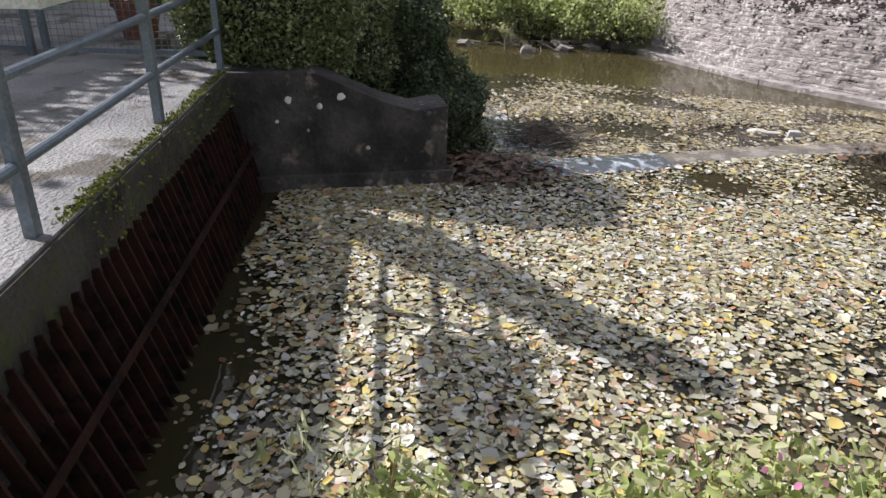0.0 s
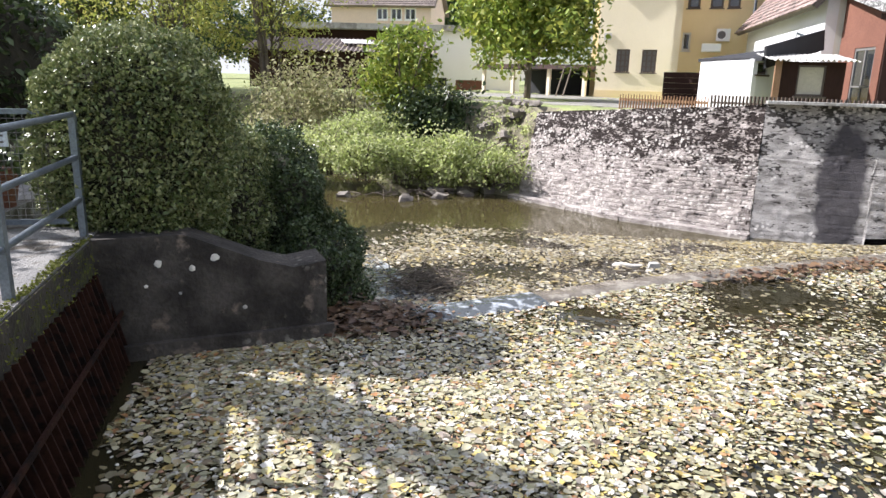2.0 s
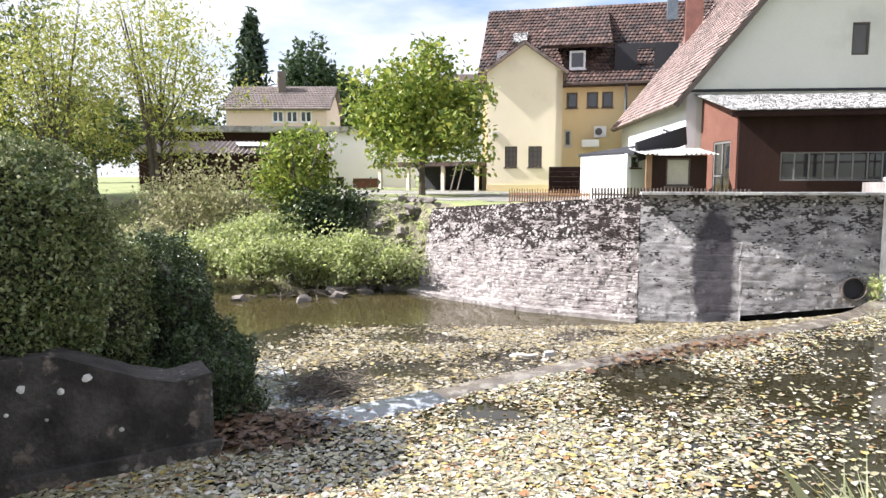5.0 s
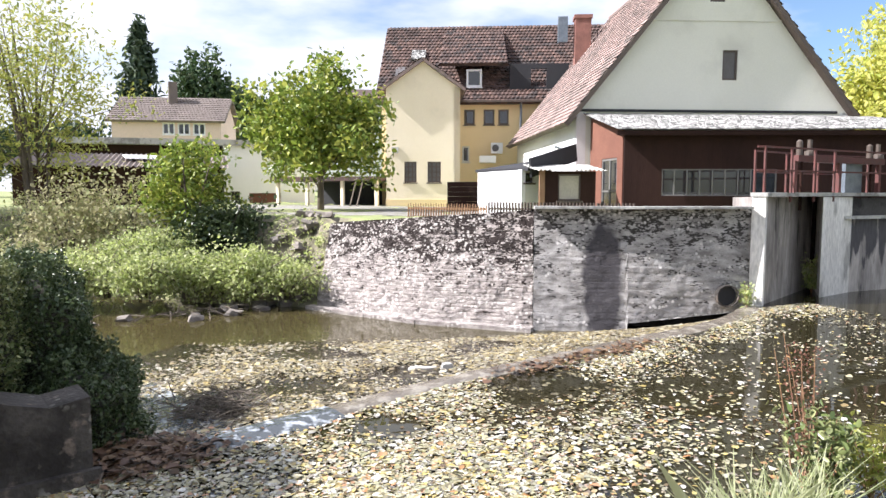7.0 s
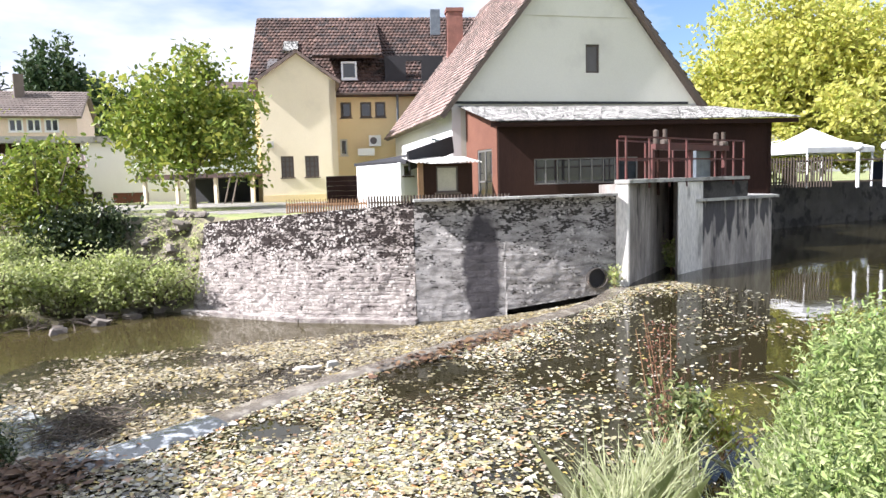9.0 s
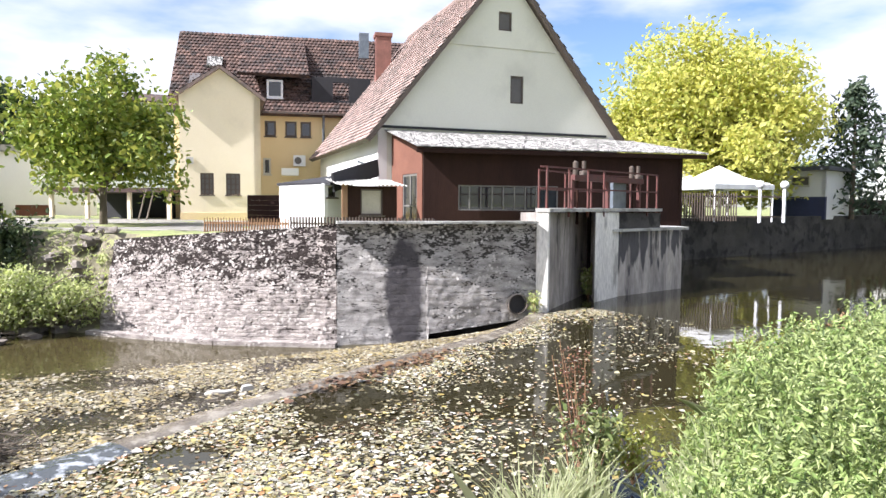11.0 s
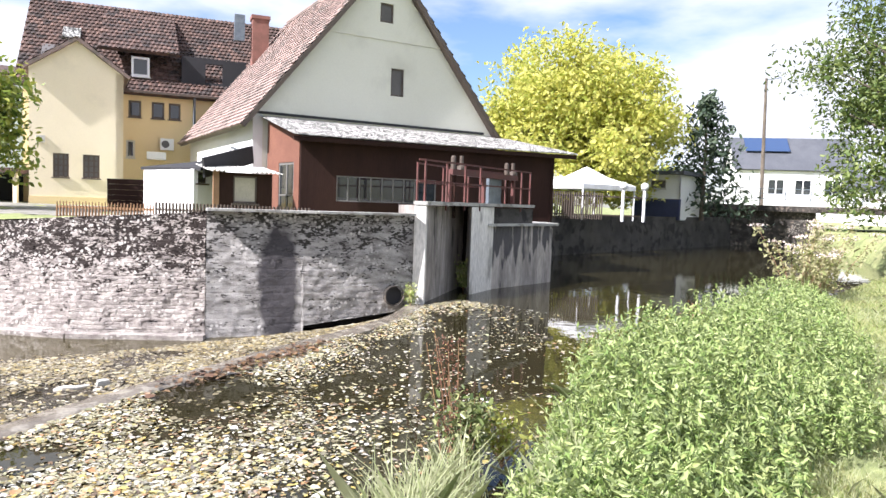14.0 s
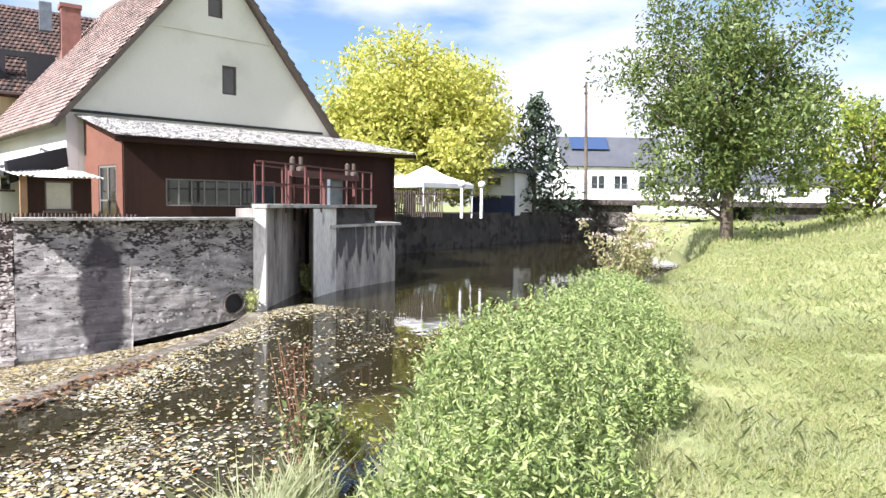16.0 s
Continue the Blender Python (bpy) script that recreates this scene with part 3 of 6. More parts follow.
def resample(line, n):
    L = [Vector((*p, 0)) for p in line]
    acc = [0]
    for a, b in zip(L, L[1:]):
        acc.append(acc[-1] + (b - a).length)
    out = []
    for i in range(n):
        s = acc[-1] * i / (n - 1)
        j = min(max(k for k in range(len(acc)) if acc[k] <= s + 1e-9), len(L) - 2)
        # a rounded course through the points
        p0, p1, p2, p3 = L[max(j - 1, 0)], L[j], L[j + 1], L[min(j + 2, len(L) - 1)]
        t = (s - acc[j]) / (acc[j + 1] - acc[j])
        out.append(0.5 * ((2 * p1) + (p2 - p0) * t + (2 * p0 - 5 * p1 + 4 * p2 - p3) * t * t + (3 * p1 - p0 - 3 * p2 + p3) * t * t * t))
    return out


cu, fo = resample(CREST, 90), resample(FOOT, 90)
V, F = [], []
prof = [(-0.12, -0.5), (-0.12, -0.05), (-0.05, 0.012), (0.08, 0.03), (0.26, 0.022), (0.36, -0.03), (0.42, -0.12), (0.42, -0.6)]
for i, c in enumerate(cu):
    d = (cu[min(i + 1, 89)] - cu[max(i - 1, 0)]).normalized()
    n = Vector((-d.y, d.x, 0))
    for e, z in prof:
        q = c + n * e
        V.append((q.x, q.y, z + 0.008 * math.sin(i * 1.7)))
for i in range(89):
    for k in range(len(prof) - 1):
        a = i * len(prof) + k
        F.append((a, a + len(prof), a + len(prof) + 1, a + 1))
sill = tagged(raw("weir_sill", V, F, material("wet concrete", (0.22, 0.19, 0.15), (0.12, 0.10, 0.08), 2.2, 30, 0.22, 0.4, (0.30, 0.27, 0.22)), smooth=True), "curved wet concrete weir sill across the river", "weir", kind="structure")
V, F = [], []
NA = 40
for i in range(90):
    for j in range(NA + 1):
        t = j / NA
        p = cu[i].lerp(fo[i], t)
        z = -0.10 - 0.46 * t ** 1.2 + 0.05 * noise.noise(Vector((p.x * 1.3, p.y * 1.3, 0))) * (1 if 0 < t else 0) + 0.025 * noise.noise(Vector((p.x * 5, p.y * 5, 3)))
        V.append((p.x, p.y + 0.3 * (1 - t), z))
for i in range(89):
    for j in range(NA):
        a = i * (NA + 1) + j
        F.append((a, a + NA + 1, a + NA + 2, a + 1))
M["apron"] = material("wet algae covered stone", (0.028, 0.022, 0.013), (0.06, 0.048, 0.032), 1.1, 18, 0.16, 0.6, (0.02, 0.017, 0.011))
tagged(raw("weir_apron", V, F, "apron", smooth=True), "rough wet stone apron below the weir", "weir", kind="structure")


def sheet(name, poly, z, mat, label):
    bm = bmesh.new()
    bm.faces.new([bm.verts.new((*p, z)) for p in poly])
    return tagged(part(name, bm, mat), label, "water", kind="structure")


up = [(-2.6, 0.8), (3, 1.0), (10, 1.5), (25, 1.0), (42, 0), (58, 5), (62, 12), (60, 13.6), (56, 13.5), (28, 16.2), (21, 14.2), (19, 11.0), (13, 11.5), (11.8, 9.6)]
sheet("water", up + [(p.x, p.y) for p in cu[::-6]] + [(-1.0, 6.1), (-2.6, 6.0)], 0.0, "water", "still dark river water above the weir")
sheet("water", [(-1.5, 7), (2, 8.5), (11.5, 9.4), (11.5, 10.8), (8.3, 12.6), (4.7, 16.5), (2.6, 17.5), (-1, 22.5), (-14, 31.5), (-40, 39), (-40, 26), (-14, 22.5), (-6, 16.5), (-2.2, 11)], -0.5, "water_low", "shallow brown river water below the weir")

# ---- river walls ----
def wall_line(name, pts_lo, pts_hi, z0, zs, mat, label, nz=14, ns=24, rough=0.03, thick=0.6, seed=0.0, foot=None, course=0.0, stone=0.4, groove=0.02):
    """A battered masonry wall between a foot line and a top line, its face uneven."""
    V, F = [], []
    lo, hi = resample(pts_lo, ns), resample(pts_hi, ns)
    zlow = z0
    for i in range(ns):
        z0 = foot(i / (ns - 1)) if foot else zlow
        zt = zs[0] + (zs[1] - zs[0]) * i / (ns - 1)
        for j in range(nz + 1):
            t = j / nz
            p = lo[i].lerp(hi[i], t)
            d = (hi[min(i + 1, ns - 1)] - hi[max(i - 1, 0)]).normalized()
            n = Vector((d.y, -d.x, 0))
            e = rough * (noise.noise(Vector((p.x * 2.5, p.y * 2.5, t * 5 + seed))) + 0.6 * noise.noise(Vector((p.x * 7, p.y * 7, t * 14 + seed))))
            if course:
                # courses of uneven stones with recessed joints
                h = (z0 + (zt - z0) * t + 0.03 * noise.noise(Vector((p.x * 0.9, p.y * 0.9, seed)))) / course
                row, f = math.floor(h), h % 1
                e += groove * 0.9 * (noise.cell(Vector((math.floor((p - lo[0]).length / stone + row * 0.37), row, seed))) - 0.5)
                if f < 0.22 or ((p - lo[0]).length / stone + row * 0.37) % 1 < 0.08:
                    e -= groove
            q = p + n * (e if 0 < j < nz else 0)
            V.append((q.x, q.y, z0 + (zt - z0) * t))
        q = hi[i] - n * thick
        V.append((q.x, q.y, zt))
        V.append((q.x, q.y, z0))
    m = nz + 3
    for i in range(ns - 1):
        for j in range(m - 1):
            a = i * m + j
            F.append((a, a + m, a + m + 1, a + 1))
    F.append(tuple(range(m))[::-1])
    F.append(tuple((ns - 1) * m + k for k in range(m)))
    return tagged(raw(name, V, F, mat), label, "retaining wall", kind="structure")


wall_line("wall_battered", [(4.4, 16.2), (5.95, 13.4), (7.62, 11.55)], [(5.0, 16.75), (6.3, 13.85), (7.75, 11.72)], -0.8, (1.50, 1.96), "wall_old", "old lichen-crusted sloping river wall", 120, 230, 0.045, course=0.08, stone=0.23, groove=0.011)
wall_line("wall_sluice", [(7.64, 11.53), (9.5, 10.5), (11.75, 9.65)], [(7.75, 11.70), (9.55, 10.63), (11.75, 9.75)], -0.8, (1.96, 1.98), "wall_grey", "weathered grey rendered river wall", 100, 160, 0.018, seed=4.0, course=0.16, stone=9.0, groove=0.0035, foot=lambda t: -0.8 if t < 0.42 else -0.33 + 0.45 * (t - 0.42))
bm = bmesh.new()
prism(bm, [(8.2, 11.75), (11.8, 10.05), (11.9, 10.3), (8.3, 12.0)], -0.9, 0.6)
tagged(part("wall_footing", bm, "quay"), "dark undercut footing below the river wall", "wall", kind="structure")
bm = bmesh.new()
ft = [(4.25, 16.05), (5.85, 13.25), (7.55, 11.42)]
for a, b in zip(ft, ft[1:]):
    bar(bm, (*a, -0.47), (*b, -0.47), 0.26, 0.12)
tagged(part("wall_foot", bm, "wall_old"), "pale concrete foot ledge at the waterline", "wall", kind="structure")
bm = bmesh.new()
wl = [(7.68, 11.60), (9.52, 10.55), (11.6, 9.72)]
for a, b in zip(wl, wl[1:]):
    bar(bm, (*a, 1.995), (*b, 1.995), 0.36, 0.05)
tagged(part("coping", bm, "concrete"), "pale concrete coping of the river wall", "coping", kind="structure")

wall_line("wall_quay", [(18.9, 11.3), (21.0, 13.2), (27.9, 14.96), (40, 13.7), (56, 12.2)], [(18.9, 11.4), (21.0, 13.35), (27.9, 15.1), (40, 13.85), (56, 12.35)], -0.9, (1.80, 1.95), "quay", "long dark quay wall along the river", 10, 90, 0.04)

# ---- sluice ----
sl = thing("sluice", (13, 10, -0.5), "pale concrete sluice with piers and a gate platform", "sluice")
M["channel"] = material("dark streaked concrete", (0.40, 0.36, 0.33), (0.17, 0.15, 0.14), 3.0, 18, 0.9, 0.5, (0.09, 0.08, 0.075), stretch=(1, 1, 0.25), patch=(0.58, 0.66, 1.6))
M["pier_dirty"] = material("streaked concrete", (0.50, 0.455, 0.42), (0.26, 0.235, 0.22), 3.0, 18, 0.9, 0.4, (0.09, 0.085, 0.09), stretch=(1, 1, 0.22), patch=(0.52, 0.60, 1.6), band=(0.3, 1.3, -0.12, 0.16))
bm = bmesh.new()
prism(bm, [(11.64, 9.70), (11.80, 9.50), (12.0, 9.62), (12.3, 9.85), (12.25, 10.2)], -0.6, 2.24)
bmesh.ops.bevel(bm, geom=bm.edges[:], offset=0.03, segments=1)
part("pier", bm, "pier", sl)
bm = bmesh.new()
prism(bm, [(12.0, 9.64), (15.35, 10.98), (15.2, 11.5), (11.9, 10.4)], -0.6, 2.2)
part("channel_wall", bm, M["channel"], sl)
bm = bmesh.new()
prism(bm, [(13.93, 9.76), (15.3, 10.0), (15.80, 11.0), (15.45, 11.0)], -0.6, 2.2)
part("pier", bm, "pier", sl)
bm = bmesh.new()
prism(bm, [(15.3, 10.03), (18.3, 9.85), (18.9, 10.3), (19.6, 12.2), (16.2, 12.8), (15.8, 11.1)], -0.6, 1.70)
bmesh.ops.bevel(bm, geom=[e for e in bm.edges if abs(e.verts[0].co.z - e.verts[1].co.z) > 1], offset=0.08, segments=2)
part("wing_wall", bm, "pier_dirty", sl)
bm = bmesh.new()
prism(bm, [(14.9, 9.9), (18.5, 9.76), (19.1, 10.3), (19.7, 12.2), (16.2, 12.8), (15.6, 11.1)], 1.70, 1.77)
part("wing_coping", bm, "concrete", sl)
bm = bmesh.new()
prism(bm, [(14.97, 10.02), (17.3, 9.98), (17.5, 10.9), (15.6, 11.0)], 1.77, 2.18)
part("upper_block", bm, "quay", sl)
bm = bmesh.new()
prism(bm, [(11.62, 9.69), (11.80, 9.47), (14.9, 9.88), (17.3, 9.93), (17.5, 11.0), (15.4, 11.3), (12.4, 10.38)], 2.22, 2.30)
part("platform", bm, "concrete", sl)
bm = bmesh.new()
prism(bm, [(15.28, 10.97), (15.5, 10.93), (15.6, 11.05), (15.4, 11.15)], 0.25, 2.2)
part("gate_leaf", bm, "frame_dark", sl)
bm = bmesh.new()
prism(bm, [(15.05, 10.6), (15.35, 10.55), (15.5, 10.9), (15.25, 10.95)], -0.5, 0.32)
part("gate_sill", bm, "pier", sl)
for x, y in ((15.22, 10.9), (15.33, 10.88)):
    bm = bmesh.new()
    bar(bm, (x, y, -0.2), (x, y, 2.2), 0.05)
    part("gate_guide", bm, "rust", sl)
# railing on the platform
pr = thing("platform_railing", (14, 10, 2.3), "rusty red steel railing round the gate platform", "railing")
front = [(11.85, 9.6), (12.75, 9.68), (13.55, 9.73), (14.35, 9.83), (16.6, 9.98), (17.2, 10.05)]
back = [(12.6, 10.45), (14.0, 10.75), (15.6, 11.1), (17.3, 10.95)]
for ln, hts in ((front, (0.45, 0.92)), (back, (0.45, 0.9))):
    for x, y in ln:
        bm = bmesh.new()
        bar(bm, (x, y, 2.28 if ln is back else 2.1), (x, y, 3.22), 0.04)
        part("post", bm, "red_steel", pr)
    for h in hts:
        bm = bmesh.new()
        for (x0, y0), (x1, y1) in zip(ln, ln[1:]):
            bar(bm, (x0, y0, 2.3 + h), (x1, y1, 2.3 + h), 0.035)
        part("rail", bm, "red_steel", pr)
for h in (0.45, 0.92):
    bm = bmesh.new()
    bar(bm, (11.85, 9.6, 2.3 + h), (11.72, 9.68, 2.3 + h), 0.04)
    part("rail", bm, "red_steel", pr)
# lifting gear
gear = thing("lifting_gear", (15.5, 10.4, 2.3), "rusty gate lifting gear with grey gearboxes", "machine")
bm = bmesh.new()
bar(bm, (13.6, 10.25, 3.05), (17.1, 10.5, 3.05), 0.18, 0.14)
part("beam", bm, "red_steel", gear)
for x, y in ((13.6, 10.25), (17.0, 10.5), (15.3, 10.37)):
    bm = bmesh.new()
    bar(bm, (x, y, 2.28), (x, y, 3.0), 0.09)
    part("column", bm, "red_steel", gear)
for x, y in ((13.75, 10.26), (16.55, 10.46)):
    bm = bmesh.new()
    tube(bm, [(x, y, 3.1), (x, y, 3.42), (x, y, 3.46)], [0.065, 0.065, 0.03], 12)
    part("gearbox", bm, "frame_dark", gear)
    bm = bmesh.new()
    tube(bm, [(x + 0.4, y + 0.04, 3.12), (x + 0.4, y + 0.04, 3.22), (x + 0.4, y + 0.04, 3.24), (x + 0.4, y + 0.04, 3.48)], [0.13, 0.12, 0.05, 0.05], 12)
    part("motor", bm, "frame_dark", gear)
    bm = bmesh.new()
    tube(bm, [(x + 0.1, y, 1.9), (x + 0.1, y, 3.2)], 0.035, 8)
    part("spindle", bm, "rust", gear)
bm = bmesh.new()
prism(bm, [(15.75, 10.5), (16.45, 10.55), (16.42, 10.85), (15.72, 10.8)], 2.3, 3.02)
part("cabinet", bm, "steel", gear)

# drain pipe in the wall
pm = thing("drain_pipe", (10.9, 9.8, 0.3), "round concrete drain pipe mouth in the wall", "pipe")
fp = Vector((-0.46, -0.89, 0))
o = Vector((11.17, 9.86, 0.22))
# solid black plug painting the darkness inside the pipe
bm = bmesh.new()
tube(bm, [o - fp * 0.3, o + fp * 0.03], 0.20, 20)
part("bore", bm, "black", pm)
bm = bmesh.new()
ring = []
side = Vector((0.89, -0.46, 0))
for k in range(20):
    a = k * math.tau / 20
    d = side * math.cos(a) + Vector((0, 0, 1)) * math.sin(a)
    ring.append([bm.verts.new(o + d * rr + fp * e) for rr, e in ((0.20, 0.1), (0.20, 0.15), (0.225, 0.15), (0.225, 0.0))])
for k in range(20):
    A, B = ring[k], ring[(k + 1) % 20]
    for j in range(3):
        bm.faces.new((A[j], B[j], B[j + 1], A[j + 1]))
part("rim", bm, "concrete_dark", pm)

# ---- mill house ----
U = Vector((0.924, -0.383, 0))
VV = Vector((0.383, 0.924, 0))
G0 = Vector((13.52, 17.99, 0))
WID, DEP, EAVE, APEX = 9.0, 11.0, 4.9, 10.5
mill = thing("mill_house", (G0.x, G0.y, 1.5), "old mill house with pale grey gable and steep red tiled roof", "house")
fg = Face(G0, U)
roofline = lambda s: EAVE + (APEX - EAVE) * (1 - abs(s - WID / 2) / (WID / 2))
bm = bmesh.new()
fg.wall(bm, WID, 1.3, roofline, [(4.72, 5.22, 5.9, 6.85), (4.25, 4.75, 8.35, 9.0)], 0.3, (WID / 2,))
part("gable_wall", bm, "cream", mill)
for a in ((4.72, 5.22, 5.9, 6.85), (4.25, 4.75, 8.35, 9.0)):
    fg.window(mill, *a, frame="frame_dark", fw=0.06, pane="plate", inset=0.05, sill=False)
bm = bmesh.new()
fg.block(bm, 2.35, 6.75, 0.0, 0.035, 7.75, 7.81)
part("ledge", bm, "cream", mill)
fl = Face(G0 + VV * DEP - U * 0.006, -VV)
bm = bmesh.new()
fl.wall(bm, DEP + 0.004, 1.3, EAVE)
part("side_wall", bm, "white", mill)
fr = Face(G0 + U * WID, VV)
bm = bmesh.new()
fr.wall(bm, DEP, 1.3, EAVE)
part("side_wall", bm, "white", mill)
fb = Face(G0 + U * WID + VV * DEP, -U)
bm = bmesh.new()
fb.wall(bm, WID, 1.3, roofline, cuts=(WID / 2,))
part("back_wall", bm, "cream", mill)
pitch = (APEX - EAVE) / (WID / 2)
for side in (0, 1):
    def rp(s, back, dz=0.0):
        s = s if side == 0 else WID - s
        q = G0 + U * s + VV * back
        z = APEX - (WID / 2 - (s if side == 0 else WID - s)) * pitch
        return Vector((q.x, q.y, z + 0.12 + dz))
    e = -0.45
    q = [rp(e, -0.3), rp(e, DEP + 0.3), rp(WID / 2, DEP + 0.3), rp(WID / 2, -0.3)]
    bm = bmesh.new()
    slab(bm, *q, 0.14)
    rf = part("roof", bm, "frame_dark", mill)
    tiles("roof_tiles", q[0], q[1], q[2], q[3], "tile_red", rf, 52, 36, 3 + side)
bm = bmesh.new()
tube(bm, [G0 + U * (WID / 2) + VV * -0.3 + Vector((0, 0, APEX + 0.12)), G0 + U * (WID / 2) + VV * (DEP + 0.3) + Vector((0, 0, APEX + 0.12))], 0.12)
part("ridge", bm, "tile_red", mill)

# ---- brown shed against the gable ----
S0, S1 = Vector((13.05, 15.16, 0)), Vector((20.4, 11.04, 0))
su = (S1 - S0).normalized()
SL = (S1 - S0).length
shed = thing("shed", (S0.x, S0.y, 1.5), "dark brown boarded lean-to shed with corrugated roof", "shed")
fs = Face(S0, su)
holes = [(1.05, 4.2, 2.2, 2.95)]
bm = bmesh.new()
fs.wall(bm, SL, 1.3, 4.0, holes, 0.12)
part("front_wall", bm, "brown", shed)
fs.window(shed, 1.05, 4.2, 2.2, 2.95, frame="window_grey", fw=0.035, bars=8, cross=0, inset=0.02, sill=False)
bk = Vector((13.9, 17.75, 0))
fsd = Face(bk, S0 - bk)
LS = (S0 - bk).length
bm = bmesh.new()
fsd.wall(bm, LS - 0.12, 1.3, lambda s: 4.7 + (4.0 - 4.7) * s / LS, [(1.0, 2.2, 1.35, 3.3)], 0.12)
# lighter tone here: this side's sunlight is put into the colour
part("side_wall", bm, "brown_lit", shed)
fsd.window(shed, 1.0, 2.2, 1.35, 3.3, frame="window_grey", fw=0.07, bars=1, cross=1, inset=0.02, name="door", sill=False)
rr = S1 + Vector((0.9, 2.4, 0))
bm = bmesh.new()
Face(S1, rr - S1).wall(bm, (rr - S1).length, 1.3, 4.0, t=0.12)
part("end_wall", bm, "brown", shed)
V, F = [], []
e0, e1 = S0 - su * 0.3 + Vector((-0.25, -0.45, 4.02)), S1 + su * 0.6 + Vector((-0.2, -0.4, 4.02))
b0, b1 = G0 + U * 0.2 + Vector((0, -0.02, 4.78)), G0 + U * 9.6 + Vector((0.1, -0.02, 4.78))
NC = 150
for i in range(NC * 4 + 1):
    t = i / (NC * 4)
    h = 0.028 * math.sin(i * math.pi / 2)
    for k in range(6):
        p = e0.lerp(e1, t).lerp(b0.lerp(b1, t), k / 5)
        V.append((p.x, p.y, p.z + h + 0.01 * noise.noise(Vector((t * 9, k, 0)))))
for i in range(NC * 4):
    for k in range(5):
        a = i * 6 + k
        F.append((a, a + 6, a + 7, a + 1))
part_roof = raw("roof", V, F, "corr", shed)
bm = bmesh.new()
bar(bm, e0 + Vector((0.05, 0.08, -0.1)), e1 + Vector((0.05, 0.08, -0.1)), 0.05, 0.13)
part("fascia", bm, "brown", shed)

# ---- yellow house ----
yu = Vector((0.875, -0.485, 0)).normalized()
yv = Vector((0.485, 0.875, 0)).normalized()
DA = 31.0
A0 = Vector((*polar(-21.35, DA), 0))
A1 = Vector((*polar(-27.46, DA * 1.0), 0))
yh = thing("yellow_house", (A0.x, A0.y, 1.5), "pale yellow rendered house with brown tiled roof", "house")
au = (A1 - A0).normalized()
av = Vector((-au.y, au.x, 0))
AW = (A1 - A0).length
za, zp = 2.3 + 0.150 * DA, 2.3 + 0.188 * DA
fa = Face(A0, au)
line = lambda s: za + (zp - za) * (1 - abs(s - AW / 2) / (AW / 2))
wy = [(AW * 0.245, AW * 0.41, 2.72, 3.65), (AW * 0.56, AW * 0.74, 2.72, 3.65)]
bm = bmesh.new()
fa.wall(bm, AW, 1.3, line, wy, 0.3, (AW / 2,))
part("gable_wall", bm, "yellow", yh)
for a in wy:
    fa.window(yh, *a, frame="frame_dark", fw=0.06, bars=2, cross=3, inset=0.06, pane="plate")
for o, d in ((A0 + av * 6, -av), (A1, av)):
    bm = bmesh.new()
    Face(o, d).wall(bm, 6 if d.y > 0 else 5.7, 1.3, za)
    part("side_wall", bm, "yellow", yh)
ap = (zp - za) / (AW / 2)
for sgn in (0, 1):
    def ar(s, back):
        q = A0 + au * (s if sgn == 0 else AW - s) + av * back
        return Vector((q.x, q.y, zp - (AW / 2 - s) * ap + 0.08))
    q = [ar(-0.25, -0.25), ar(-0.25, 6), ar(AW / 2, 6), ar(AW / 2, -0.25)]
    bm = bmesh.new()
    slab(bm, *q, 0.12)
    rf = part("roof", bm, "tile_red", yh)
    tiles("roof_tiles", *q, "tile_brown", rf, 20, 9, 11 + sgn)

DM = 35.0
R0, R1 = Vector((*polar(-21.0, DM), 0)), Vector((*polar(-40.0, DM), 0))
mu = (R1 - R0).normalized()
mv = Vector((-mu.y, mu.x, 0))
ML = (R1 - R0).length
mh = thing("yellow_main_house", (R0.x, R0.y, 1.5), "ochre rendered house with brown tiled roof and dormer", "house")
fm = Face(R0, mu)
EZ = 2.3 + 0.131 * DM
RZ = 2.3 + 0.232 * (DM + 4)
hw = [(4.15, 4.68, 5.63, 6.38), (5.12, 5.66, 5.63, 6.38), (5.85, 6.36, 5.63, 6.38), (4.06, 4.42, 3.78, 4.58)]
bm = bmesh.new()
fm.wall(bm, ML, 1.3, EZ, hw, 0.3)
part("front_wall", bm, "ochre", mh)
for a in hw:
    fm.window(mh, *a, frame="frame_dark" if a[2] > 4.5 else "frame", fw=0.08, inset=0.05)
for s in (0, ML - 0.3):
    bm = bmesh.new()
    P0 = R0 + mu * s
    f2 = Face(P0 + mv * 8, -mv)
    f2.wall(bm, 7.7, 1.3, lambda q: EZ + (RZ - EZ) * (1 - abs(q - 4) / 4), t=0.3, cuts=(4,))
    part("gable_wall", bm, "ochre", mh)
m0, m1 = R0 + mu * -0.3, R0 + mu * (ML + 0.3)
q = [m0 - mv * 0.4 + Vector((0, 0, EZ - 0.2)), m1 - mv * 0.4 + Vector((0, 0, EZ - 0.2)), m1 + mv * 4 + Vector((0, 0, RZ)), m0 + mv * 4 + Vector((0, 0, RZ))]
bm = bmesh.new()
slab(bm, *q, 0.15)
rf = part("roof", bm, "tile_brown", mh)
tiles("roof_tiles", *q, "tile_brown", rf, 60, 24, 21, lift=0.06)
q2 = [m0 + mv * 8.4 + Vector((0, 0, EZ - 0.2)), m1 + mv * 8.4 + Vector((0, 0, EZ - 0.2)), q[2], q[3]]
bm = bmesh.new()
slab(bm, *q2, 0.15)
part("roof", bm, "tile_brown", mh)
